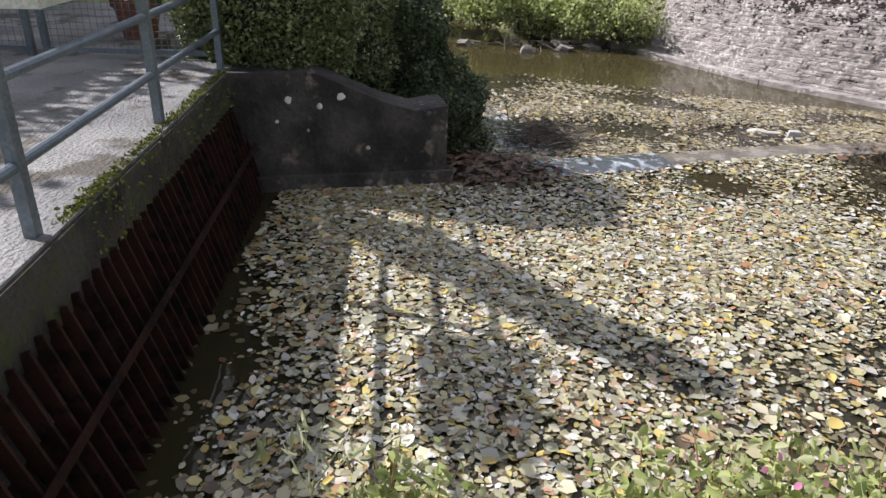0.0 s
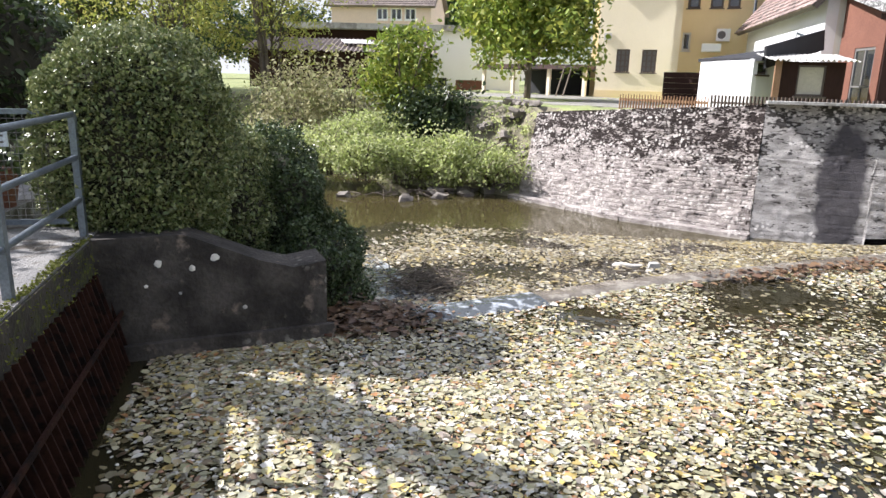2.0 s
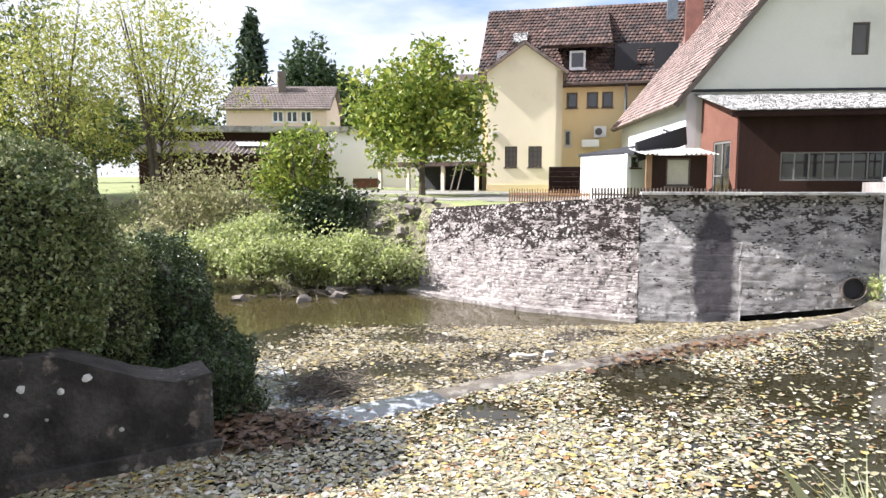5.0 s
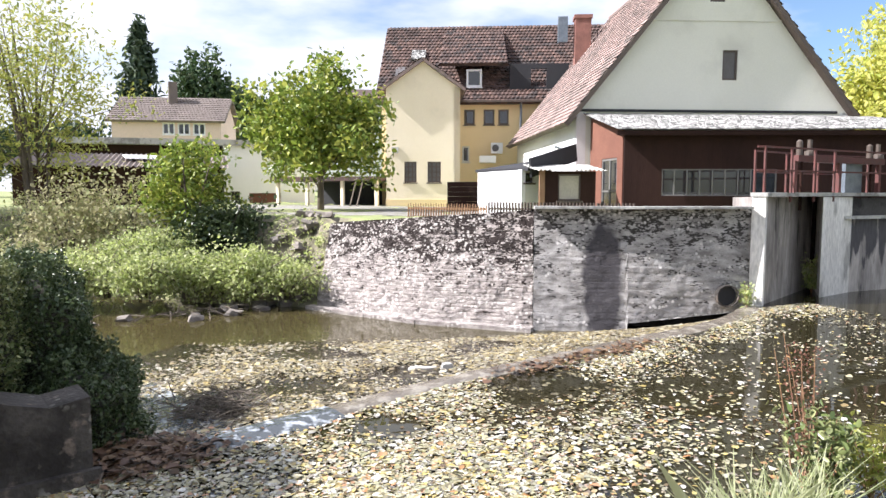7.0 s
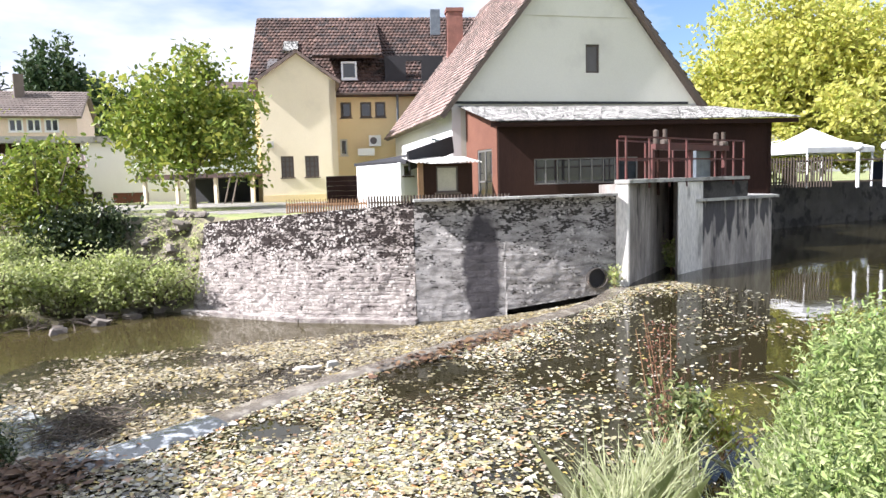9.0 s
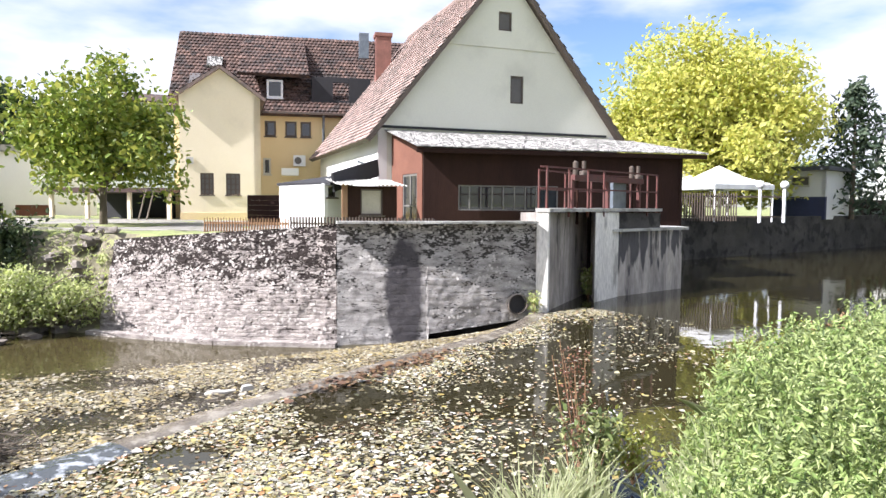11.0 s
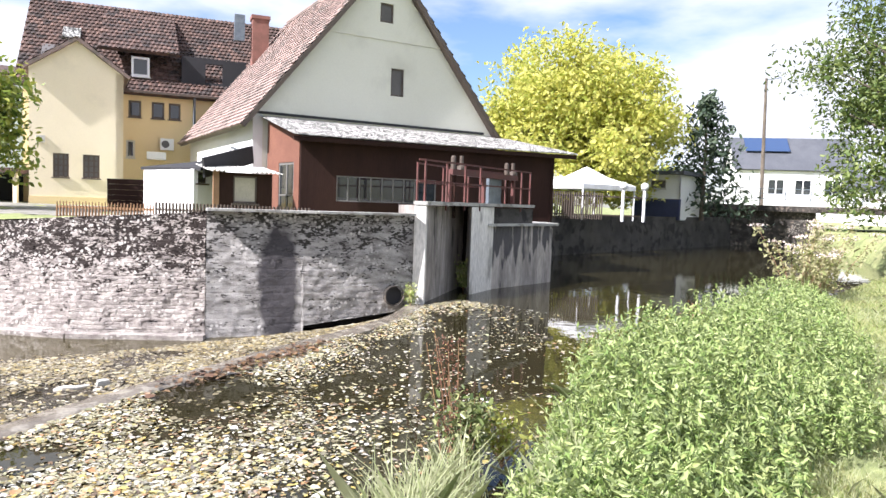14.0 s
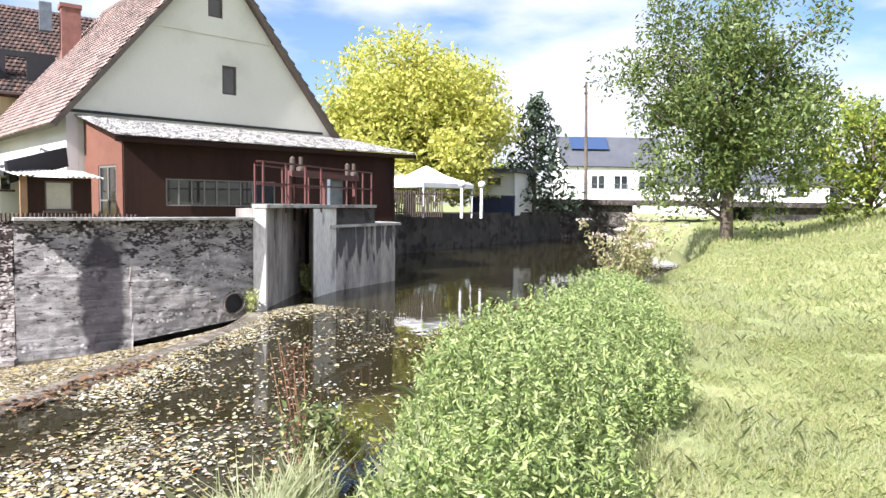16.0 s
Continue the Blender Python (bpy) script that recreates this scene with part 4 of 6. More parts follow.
# dormer
dm = link("dormer", bpy.data.meshes.new("dormer"), None, mh)
fd = Face(R0 + mv * 0.2, mu)
bm = bmesh.new()
fd.wall(bm, 2.9, EZ + 0.2, EZ + 1.75, [(1.05, 1.82, EZ + 0.62, EZ + 1.5)], 0.2)
for s in (0, 2.7):
    Face(R0 + mv * 3.0 + mu * s, -mv).block(bm, 0, 2.6, -0.2, 0, EZ + 0.2, EZ + 1.75)
w = part("dormer_wall", bm, "black", dm)
for ob in (dm, w):
    ob.location += mu * 3.2
bm = bmesh.new()
c = [R0 + mu * 2.9 + mv * -0.1 + Vector((0, 0, EZ + 1.72)), R0 + mu * 6.3 + mv * -0.1 + Vector((0, 0, EZ + 1.72)), R0 + mu * 6.1 + mv * 3.4 + Vector((0, 0, RZ - 0.45)), R0 + mu * 2.9 + mv * 3.4 + Vector((0, 0, RZ - 0.45))]
slab(bm, *c, 0.12)
part("dormer_roof", bm, "tile_brown", mh)
tiles("dormer_tiles", *c, "tile_brown", mh, 17, 10, 24, lift=0.06)
Face(R0 + mv * 0.18 + mu * 3.2, mu).window(mh, 1.05, 1.82, EZ + 0.62, EZ + 1.5, "white", 0.1, inset=0.0)
bm = bmesh.new()
slab(bm, *[q[0].lerp(q[1], a).lerp(q[3].lerp(q[2], a), b) + Vector((0, 0, 0.12)) for a, b in ((0.07, 0.12), (0.11, 0.12), (0.11, 0.42), (0.07, 0.42))], 0.1)
part("roof_window", bm, "plate", mh)
bm = bmesh.new()
slab(bm, *[q[0].lerp(q[1], a).lerp(q[3].lerp(q[2], a), b) + Vector((0, 0, 0.3)) for a, b in ((0.13, 0.48), (0.19, 0.48), (0.19, 0.60), (0.13, 0.60))], 0.3)
part("roof_hatch", bm, "corr", mh)
# chimney
ch = Vector((*polar(-37.3, 33), 0))
bm = bmesh.new()
Face(ch, mu).block(bm, -0.36, 0.36, -0.36, 0.36, 5.5, 10.25)
Face(ch, mu).block(bm, -0.41, 0.41, -0.41, 0.41, 10.22, 10.38)
part("chimney", bm, material("chimney brick", (0.26, 0.12, 0.095), (0.20, 0.095, 0.075), 3, 30, 0.9, 0.3), mh)

# ---- trees ----
tree("walnut_tree", (*polar(-15.94, 24), 1.5), 6.2, (2.35, 2.35, 1.95), 4.25, "young walnut tree with broad green crown", "lf_walnut", 0.19, 120, 130, 0.36, 0.11, 4, 24, low=-0.75, shell=0.1)
tree("yellow_tree", (*polar(-62.8, 41), 1.8), 12.0, (5.7, 5.7, 4.6), 6.9, "large tree with yellow autumn leaves", "lf_yellow", 0.26, 280, 190, 0.62, 0.3, 5, 30, shell=0.2)
tree("bank_tree", (*polar(-88.2, 31), 0.5), 12.2, (4.0, 4.0, 5.2), 6.5, "tall green tree on the river bank", "lf_ash", 0.2, 210, 150, 0.5, 0.24, 6, 34, shell=0.1, aspect=0.4)
tree("bank_tree", (*polar(-97.5, 40), 0.8), 8.6, (3.4, 3.4, 3.6), 4.9, "young green and yellow tree at the meadow's edge", "lf_walnut", 0.22, 110, 80, 0.42, 0.2, 16, 20, shell=0.15)
tree("willow", (*polar(4.4, 25.5), 0.8), 8.9, (3.1, 3.1, 3.1), 5.8, "airy many-stemmed willow with yellowing leaves", "lf_willow", 0.15, 120, 56, 0.42, 0.06, 7, 40, aspect=0.35, forks=7, shell=0.15)
tree("willow", (*polar(11.5, 25.5), 0.8), 8.6, (2.9, 2.9, 2.8), 5.1, "airy many-stemmed willow with yellowing leaves", "lf_willow", 0.13, 140, 62, 0.42, 0.05, 8, 40, aspect=0.35, forks=7, shell=0.15)
tree("bank_tree", (*polar(17.5, 31), 0.8), 10.5, (3.4, 3.4, 3.8), 6.6, "tall grey-green tree behind the clipped bush", "lf_ash", 0.2, 130, 90, 0.5, 0.2, 23, 26, shell=0.15, forks=2)
tree("shrub", (*polar(-5.6, 20), 0.7), 3.6, (1.05, 1.05, 1.35), 2.35, "yellow-green leafy shrub on the bank", "lf_walnut", 0.14, 70, 60, 0.26, 0.05, 9, 12, "shrub", forks=3)
tree("shrub", (*polar(-8.0, 19.3), 0.6), 2.0, (1.3, 0.9, 0.75), 1.2, "dark green shrub on the bank", "lf_ivy", 0.12, 70, 70, 0.22, 0.04, 19, 10, "shrub", forks=3)
tree("shrub", (*polar(-1.5, 21), 0.5), 2.8, (1.6, 1.2, 1.0), 1.6, "pale dry scrub on the bank", "lf_scrub", 0.10, 55, 55, 0.3, 0.03, 29, 16, "shrub", forks=4)
tree("shrub", (*polar(2.6, 21.5), 0.5), 2.6, (1.5, 1.1, 0.95), 1.5, "pale dry scrub on the bank", "lf_scrub", 0.10, 55, 55, 0.3, 0.03, 39, 16, "shrub", forks=4)
tree("shrub", (*polar(-3.4, 18.6), 0.1), 1.5, (1.1, 0.8, 0.6), 0.7, "leafy green weeds on the bank", "lf_bank", 0.08, 90, 90, 0.17, 0.03, 49, 10, "shrub", forks=4)
for i, (a_, d_, w_) in enumerate(((0.8, 18.2, 1.3), (3.8, 18.6, 1.2), (6.6, 19.0, 1.3), (-6.0, 17.5, 0.8), (-9.2, 17.2, 0.8), (-12.4, 17.0, 0.7), (-2.6, 17.3, 0.8))):
    h_ = (0.55, 0.3, 0.62, 0.34, 0.5, 0.26, 0.42)[i]
    tree("shrub", (*polar(a_, d_), -0.15), h_ * 2.2, (w_, 0.75, h_), 0.1 + h_ * 0.6, "leafy green weeds on the bank", ("lf_bank", "lf_scrub")[i == 2], 0.085, 62, 60, 0.2, 0.03, 149 + i, 10, "shrub", forks=4)


def conifer(name, at, h, rad, label, seed, n=26, per=90):
    """Whorls of drooping boughs round a straight stem."""
    t = thing(name, at, label, "conifer")
    r = np.random.RandomState(seed)
    bm = bmesh.new()
    a = Vector(at)
    tube(bm, [a - Vector((0, 0, 0.1)), a + Vector((0, 0, h))], [0.02 * h, 0.004 * h])
    part("trunk", bm, "bark", t)
    P = []
    for i in range(n):
        z = h * (0.12 + 0.88 * i / n)
        rr = rad * (1 - z / h) ** 0.75 * r.uniform(0.75, 1.15)
        for k in range(6):
            ang = r.uniform(0, 6.283)
            u = r.uniform(0.1, 1, per // 6 + 3)
            for q in u:
                P.append((a.x + math.cos(ang) * rr * q + r.normal(0, 0.06 * rad), a.y + math.sin(ang) * rr * q + r.normal(0, 0.06 * rad), a.z + z - 0.25 * rr * q + r.normal(0, 0.03 * h)))
    leaf_mesh("crown", P, 0.055 * h, "lf_conifer", t, seed, aspect=0.35)
    return t


conifer("conifer", (*polar(-73.2, 46), 1.8), 7.7, 4.2, "dark green conifer by the river", 10, 22, 80)
conifer("conifer", (*polar(-2.6, 92), 2), 20.5, 5.5, "tall dark spruce behind the houses", 12)
for i, (az, d, h, w, z) in enumerate(((-7.3, 85, 16, 3.6, 1.6), (-9.6, 88, 14.0, 4.6, 1.6), (-12.5, 95, 11.0, 4.5, 1.6), (-27, 120, 10, 6, 1.6), (3, 100, 10, 6, 1.6), (9, 90, 10, 7, 1.6), (-4.5, 110, 9, 6, 1.6))):
    tree("tree", (*polar(az, d), z), z + h, (w, w, h * 0.36), z + h * 0.62, "dark green tree behind the village houses", "lf_wood", 0.55, 110, 60, 0.75, 0.3, 60 + i, 10)

# clipped bush and ivy mound
def bush(name, c, r, n, mat, size, label, seed, core=0.86, lump=0.16, squash=0.85):
    t = thing(name, (c[0], c[1], c[2] - r[2]), label, "bush")
    rr = np.random.RandomState(seed)
    d = rr.normal(0, 1, (n, 3))
    d /= np.linalg.norm(d, axis=1)[:, None]
    k = np.array([1 + lump * noise.noise(Vector(v) * 2.2 + Vector((seed, 0, 0))) + lump * 0.5 * noise.noise(Vector(v) * 6) for v in d])
    d = np.sign(d) * np.abs(d) ** squash
    p = d * (k * rr.uniform(0.86, 1.04, n))[:, None] * np.array(r) + np.array(c)
    leaf_mesh("foliage", p, size, mat, t, seed)
    # solid dark core: paints the shade seen through gaps in the leaves
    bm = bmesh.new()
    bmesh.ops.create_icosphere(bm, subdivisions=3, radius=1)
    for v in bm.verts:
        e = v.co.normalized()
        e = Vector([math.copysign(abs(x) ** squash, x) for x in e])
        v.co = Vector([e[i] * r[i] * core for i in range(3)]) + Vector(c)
    part("inner_growth", bm, "bush_shade", t)
    return t


bush("bush", (-1.80, 6.5, 1.62), (0.80, 0.78, 0.98), 50000, "lf_bush", 0.038, "tall clipped evergreen bush with rounded top", 3)
bush("bush", (-1.35, 7.6, 0.95), (0.62, 0.75, 0.8), 18000, "lf_bush", 0.04, "lower evergreen bush behind the abutment", 33)

bush("ivy_mound", (-0.85, 8.3, 0.55), (0.66, 1.0, 1.05), 36000, "lf_ivy", 0.04, "dark ivy-covered mound beside the abutment", 5, 0.8, 0.25)
bush("ivy_mound", (-0.3, 7.5, 0.1), (0.55, 0.9, 0.62), 22000, "lf_ivy", 0.038, "trailing ivy and weeds at the water's edge", 6, 0.7, 0.4)
# tall dark growth that shades the deck
for i, (x, y, h) in enumerate(((-8.0, 4.0, 4.48), (-8.0, 6.0, 4.48), (-8.0, 8.0, 4.4), (-8.4, 10.2, 4.5), (-7.8, 12.4, 3.6), (-6.6, 14.4, 2.8), (-8.2, 2.0, 4.35), (-8.6, 0.0, 4.1))):
    bush("tall_hedge", (x, y, 0.9 + h / 2), (1.7, 1.7, h / 2), 6000, "lf_ivy", 0.13, "tall dark evergreen growth behind the gate", 70 + i, 0.9, 0.2, 0.7)

# ---- deck, rack and abutment ----
EDGE = lambda y: -1.88 - 0.066 * (y - 4.14)
bm = bmesh.new()
prism(bm, [(-9, 0.4), (EDGE(0.4), 0.4), (EDGE(5.95), 5.95), (-3.0, 6.3), (-3.1, 9.4), (-9, 9.4)], 0.72, 1.0)
bm2 = bmesh.new()
prism(bm2, [(EDGE(0.4) - 0.02, 0.4), (EDGE(0.4) + 0.02, 0.4), (EDGE(5.6) + 0.02, 5.6), (EDGE(5.6) - 0.02, 5.6)], 0.66, 0.985)
tagged(part("edge_beam", bm2, "edge_dark"), "dark mossy concrete edge of the deck", "edge beam", kind="structure")
tagged(part("deck", bm, "deck"), "rough pale concrete deck beside the water", "deck", kind="structure")
rack = thing("trash_rack", (-1.6, 4, -0.3), "rusty steel trash rack of upright flat bars", "rack")
y = 1.4
while y < 5.75:
    bm = bmesh.new()
    xt, xb = EDGE(y) + 0.02, -1.42 - 0.09 * (y - 2.27)
    bar(bm, (xt, y, 0.74), (xb, y, -0.25), 0.07, 0.014, up=(0, 1, 0))
    part("bar", bm, "rust", rack)
    y += 0.105
bm = bmesh.new()
bar(bm, (-1.50, 1.4, 0.40), (-1.80, 5.7, 0.40), 0.02, 0.035)
part("tie_bar", bm, "rust", rack)
# dark block closing the hollow under the deck behind the bars
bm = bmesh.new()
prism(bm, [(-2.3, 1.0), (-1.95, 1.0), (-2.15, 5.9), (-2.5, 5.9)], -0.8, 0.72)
tagged(part("wall_under_deck", bm, "concrete_dark"), "dark concrete closing the hollow behind the rack", "wall", kind="structure")
ab = thing("abutment", (-0.9, 6.2, -0.3), "dark weathered concrete abutment with sloping top", "abutment")
bm = bmesh.new()
pa, pb = Vector((-2.05, 5.55, 0)), Vector((-0.2, 5.98, 0))
fab = Face(pa, pb - pa)
LA = (pb - pa).length
tops = [(0, 1.0), (0.75, 1.0), (1.35, 0.74), (1.62, 0.66), (LA, 0.70)]
for (s0, z0), (s1, z1) in zip(tops, tops[1:]):
    fab.block(bm, s0, s1, -0.45, 0, -0.4, z0, z1)
bmesh.ops.remove_doubles(bm, verts=bm.verts, dist=0.0005)
part("block", bm, "concrete_dark", ab)
bm = bmesh.new()
fab.block(bm, 0.02, LA + 0.05, 0, 0.06, -0.4, 0.13)
part("footing", bm, "concrete_dark", ab)

rail = thing("railing", (-1.85, 4, 1.0), "grey galvanised steel tube railing on the deck", "railing")
posts = [0.95, 2.55, 4.14, 5.73]
for y in posts:
    bm = bmesh.new()
    bar(bm, (EDGE(y) - 0.07, y, 0.99), (EDGE(y) - 0.07, y, 1.93), 0.05, 0.05)
    part("post", bm, "steel", rail)
for z in (1.29, 1.61, 1.93):
    bm = bmesh.new()
    tube(bm, [(EDGE(0.3) - 0.07, 0.3, z), (EDGE(5.73) - 0.07, 5.73, z)], 0.022, 10)
    part("rail", bm, "steel", rail)

# ---- floating leaves ----
r = np.random.RandomState(11)
n = 350000
px = r.uniform(-1.6, 13, n)
py = r.uniform(1.6, 10, n)
P2 = np.stack([px, py], 1)
cl = np.array([(p.x, p.y) for p in cu])
crest_y = np.interp(px, cl[:, 0], cl[:, 1])
dist = np.hypot(px, py)
az = np.degrees(np.arctan2(px, py))
nz = np.array([noise.noise(Vector((x * 0.55, y * 0.55, 7))) + 0.5 * noise.noise(Vector((x * 1.9, y * 1.9, 2))) for x, y in P2])
dc = crest_y - py
dens = np.interp(az, [-30, 5, 22, 35, 48, 60], [0.9, 0.98, 0.76, 0.30, 0.08, 0.03])
dens = np.maximum(dens, 0.8 * np.exp(-(np.clip(dc, 0, 9) / 0.75) ** 2) * (az > 18))
dens = np.clip(dens, 0.02, 1) * np.clip((px - (-1.45 - 0.09 * (py - 2.27))) / 0.6, 0.12, 1) + np.where(py < 4.2, 0.6, 1.2) * nz * np.clip(dens * 1.6, 0.05, 1)
roll = r.uniform(0, 1, n)
keep = (dc > 0.02) & (roll < dens * 0.75)
sunk = (dc > 0.02) & (roll > 0.72) & (roll < 0.72 + 0.22 * np.clip(dens + 0.25, 0, 1.2)) & (az < 42)
P3 = np.column_stack([P2[sunk], np.full(sunk.sum(), 0.003)])
tagged(leaf_mesh("sunken_leaves", P3, 0.046, "leaves_sunk", seed=15, flat=True, aspect=0.7, fold=0.02), "brown waterlogged leaves just under the surface", "leaves", kind="stuff")
P3 = np.column_stack([P2[keep], r.uniform(0.006, 0.018, keep.sum())])
tagged(leaf_mesh("floating_leaves", P3, 0.039, "leaves_float", seed=12, flat=True, aspect=0.66, fold=0.10), "yellow and brown fallen leaves floating on the water", "leaves", kind="stuff")
# leaves caught on the apron
n = 130000
ii, tt = r.randint(0, 89, n), r.uniform(0, 1, n)
A = np.array([(p.x, p.y) for p in cu])
B = np.array([(p.x, p.y) for p in fo])
ff = r.uniform(0, 1, n)[:, None]
Q = (A[ii] * (1 - ff) + A[ii + 1] * ff) * (1 - tt[:, None]) + (B[ii] * (1 - ff) + B[ii + 1] * ff) * tt[:, None]
nz = np.array([noise.noise(Vector((x * 0.8, y * 0.8, 17))) for x, y in Q])
keep = r.uniform(0, 1, n) < np.clip(0.40 + 0.95 * nz, 0.05, 1) * np.clip((0.86 - tt) * 3, 0.03, 1)
Q, tk = Q[keep], tt[keep]
P3 = np.column_stack([Q[:, 0], Q[:, 1] + 0.3 * (1 - tk), -0.10 - 0.46 * tk ** 1.2 + 0.045])
tagged(leaf_mesh("wet_leaves", P3, 0.045, "leaves_wet", seed=13, flat=True, aspect=0.65, fold=0.08), "wet fallen leaves caught on the weir apron", "leaves", kind="stuff")

# ---- near bank: nettles, grass ----
def on_bank(n, x0, x1, y0, y1, seed, lo=-0.05):
    r = np.random.RandomState(seed)
    p = np.stack([r.uniform(x0, x1, n), r.uniform(y0, y1, n)], 1)
    z = height(p)
    k = z > lo
    return np.column_stack([p[k], z[k]]), r


def nettles(pts, r, hmax, tall, name, label):
    """Upright stems with crossed pairs of pointed leaves."""
    out = []
    V, F = [], []
    for (x, y, z), th in zip(pts, tall):
        h = hmax * th * r.uniform(0.6, 1.22)
        lx, ly = r.normal(0, 0.10, 2) * h
        k = len(V)
        V += [(x, y, z), (x + 0.012, y, z), (x + lx, y + ly, z + h)]
        F.append((k, k + 1, k + 2))
        m = 9
        for j in range(m):
            t = 0.25 + 0.75 * (j + 1) / m
            w = 0.046 * (1.15 - t * 0.75)
            for sg in range(3):
                a = r.uniform(0, 6.28)
                out.append((x + lx * t + math.cos(a) * w, y + ly * t + math.sin(a) * w, z + h * t - 0.02 + 0.02 * sg))
    t = tagged(new(name), label, "plants", kind="stuff")
    BASE[t.name] = Vector((0, 0, 0))
    leaf_mesh("leaf", out, 0.041, "lf_nettle", t, 31, tilt=1.0, aspect=0.3)
    raw("stem", V, F, "lf_nettle", t)


pts, r = on_bank(9800, 2.1, 11.5, 0.3, 3.3, 41)
edge = np.interp(pts[:, 0], [2.1, 4, 7, 11.5], [0.55, 0.35, 0.5, 1.6])
top = np.interp(pts[:, 0], [2.1, 3.2, 4.6, 7, 11.5], [1.5, 2.1, 2.6, 2.6, 2.3])
wob = np.array([noise.noise(Vector((x * 0.9, y * 0.9, 9))) for x, y in pts[:, :2]])
inn = np.minimum(pts[:, 1] - edge - 0.5 * wob, top - pts[:, 1] + 0.9 * wob)
keep = (inn > 0) & (pts[:, 2] > 0.02) & (r.uniform(0, 1, len(pts)) < 0.25 + inn * 2)
tall = np.clip(0.6 + 0.8 * inn + 0.5 * wob, 0.45, 1.15)[keep]
pts = pts[keep]
nettles(pts, r, 0.52, tall, "nettles", "dense bright green nettles on the bank")


def blades(name, pts, r, hgt, wid, mat, label, lean=0.35):
    n = len(pts)
    h = hgt * r.uniform(0.5, 1.3, n)
    a = r.uniform(0, 6.283, n)
    w = np.stack([np.cos(a), np.sin(a), 0 * a], 1) * wid
    l = np.stack([r.normal(0, lean, n), r.normal(0, lean, n), np.ones(n)], 1) * h[:, None]
    l2 = np.stack([l[:, 0] * 0.35, l[:, 1] * 0.35, l[:, 2] * 0.6], 1)
    V = np.stack([pts - w, pts + w, pts + l2 + w * 0.8, pts + l, pts + l2 - w * 0.8], 1).reshape(-1, 3)
    me = bpy.data.meshes.new(name)
    me.vertices.add(n * 5)
    me.vertices.foreach_set("co", V.astype(np.float32).ravel())
    me.loops.add(n * 5)
    me.loops.foreach_set("vertex_index", np.arange(n * 5, dtype=np.int32))
    me.polygons.add(n)
    me.polygons.foreach_set("loop_start", (np.arange(n) * 5).astype(np.int32))
    me.polygons.foreach_set("loop_total", np.full(n, 5, np.int32))
    me.update(calc_edges=True)
    return tagged(link(name, me, mat), label, "grass", kind="stuff")


pts, r = on_bank(185000, 2.0, 9.5, -4.5, 1.6, 51, 0.15)
blades("grass", pts, r, 0.042, 0.0026, "lf_grass", "mown meadow grass on the river bank", 0.7)
pts, r = on_bank(150000, 9.5, 30, -12, 2.4, 56, 0.15)
pts = pts[r.uniform(0, 1, len(pts)) < np.clip(12 / np.hypot(pts[:, 0], pts[:, 1]), 0.25, 1)]
blades("grass", pts, r, 0.075, 0.006, "lf_grass", "mown meadow grass on the river bank", 0.6)
tuf, r = on_bank(42000, 2.0, 14, -1.6, 2.2, 57, 0.2)
kk = np.array([noise.noise(Vector((x * 0.9, y * 0.9, 5))) for x, y in tuf[:, :2]]) + 0.4 * np.exp(-np.abs(tuf[:, 1] - 0.4))
blades("long_grass", tuf[kk > np.where(tuf[:, 0] < 6, 0.14, 0.28)], r, 0.095, 0.0016, "lf_reed", "longer tufts of pale grass beside the nettles", 0.45)
pts, r = on_bank(30000, 28, 90, -30, 3.0, 52, 0.2)
blades("grass", pts, r, 0.22, 0.03, "lf_grass", "mown meadow grass on the river bank")
pts, r = on_bank(7000, -1.2, 9, 1.6, 3.2, 53, -0.15)
blades("bank_grass", pts, r, 0.30, 0.006, "lf_reed", "long grass at the water's edge", 0.45)
# weeds on the far bank below the drive
pts, r = on_bank(95000, -9, 5, 14.5, 27, 54, -0.48)
k = (pts[:, 2] < 1.58) & (line_dist(pts[:, :2], FAR) < 4.6)
pts = pts[k]
md = np.array([noise.noise(Vector((x * 0.9, y * 0.9, 21))) + 0.4 * noise.noise(Vector((x * 2.6, y * 2.6, 4))) for x, y in pts[:, :2]])
dw = line_dist(pts[:, :2], FAR)
hh = np.clip(0.30 + 0.75 * md, 0.02, 1.0) * np.clip(1.3 - dw * 0.16, 0.3, 1)
ok = (md > -0.30) & (r.uniform(0, 1, len(md)) < np.clip(1.25 - dw * np.where(pts[:, 0] > 3.0, 0.5, 0.28), 0.22, 1))
pts, hh = pts[ok], hh[ok]
pts = pts + np.column_stack([np.zeros((len(pts), 2)), hh * r.uniform(0.35, 1, len(pts)) ** 0.5])
tagged(leaf_mesh("bank_weeds", pts, 0.10, "lf_bank", seed=55, aspect=0.32, tilt=1.5), "lush green weeds on the far river bank", "plants", kind="stuff")

# ---- huts beside the mill ----
def hut_face(parent, a, b, z0, z1, mat, holes=(), t=0.12, name="wall"):
    f = Face(a, (b[0] - a[0], b[1] - a[1]))
    n = math.hypot(b[0] - a[0], b[1] - a[1])
    bm = bmesh.new()
    f.wall(bm, n, z0, z1, holes, t)
    part(name, bm, mat, parent)
    return f, n


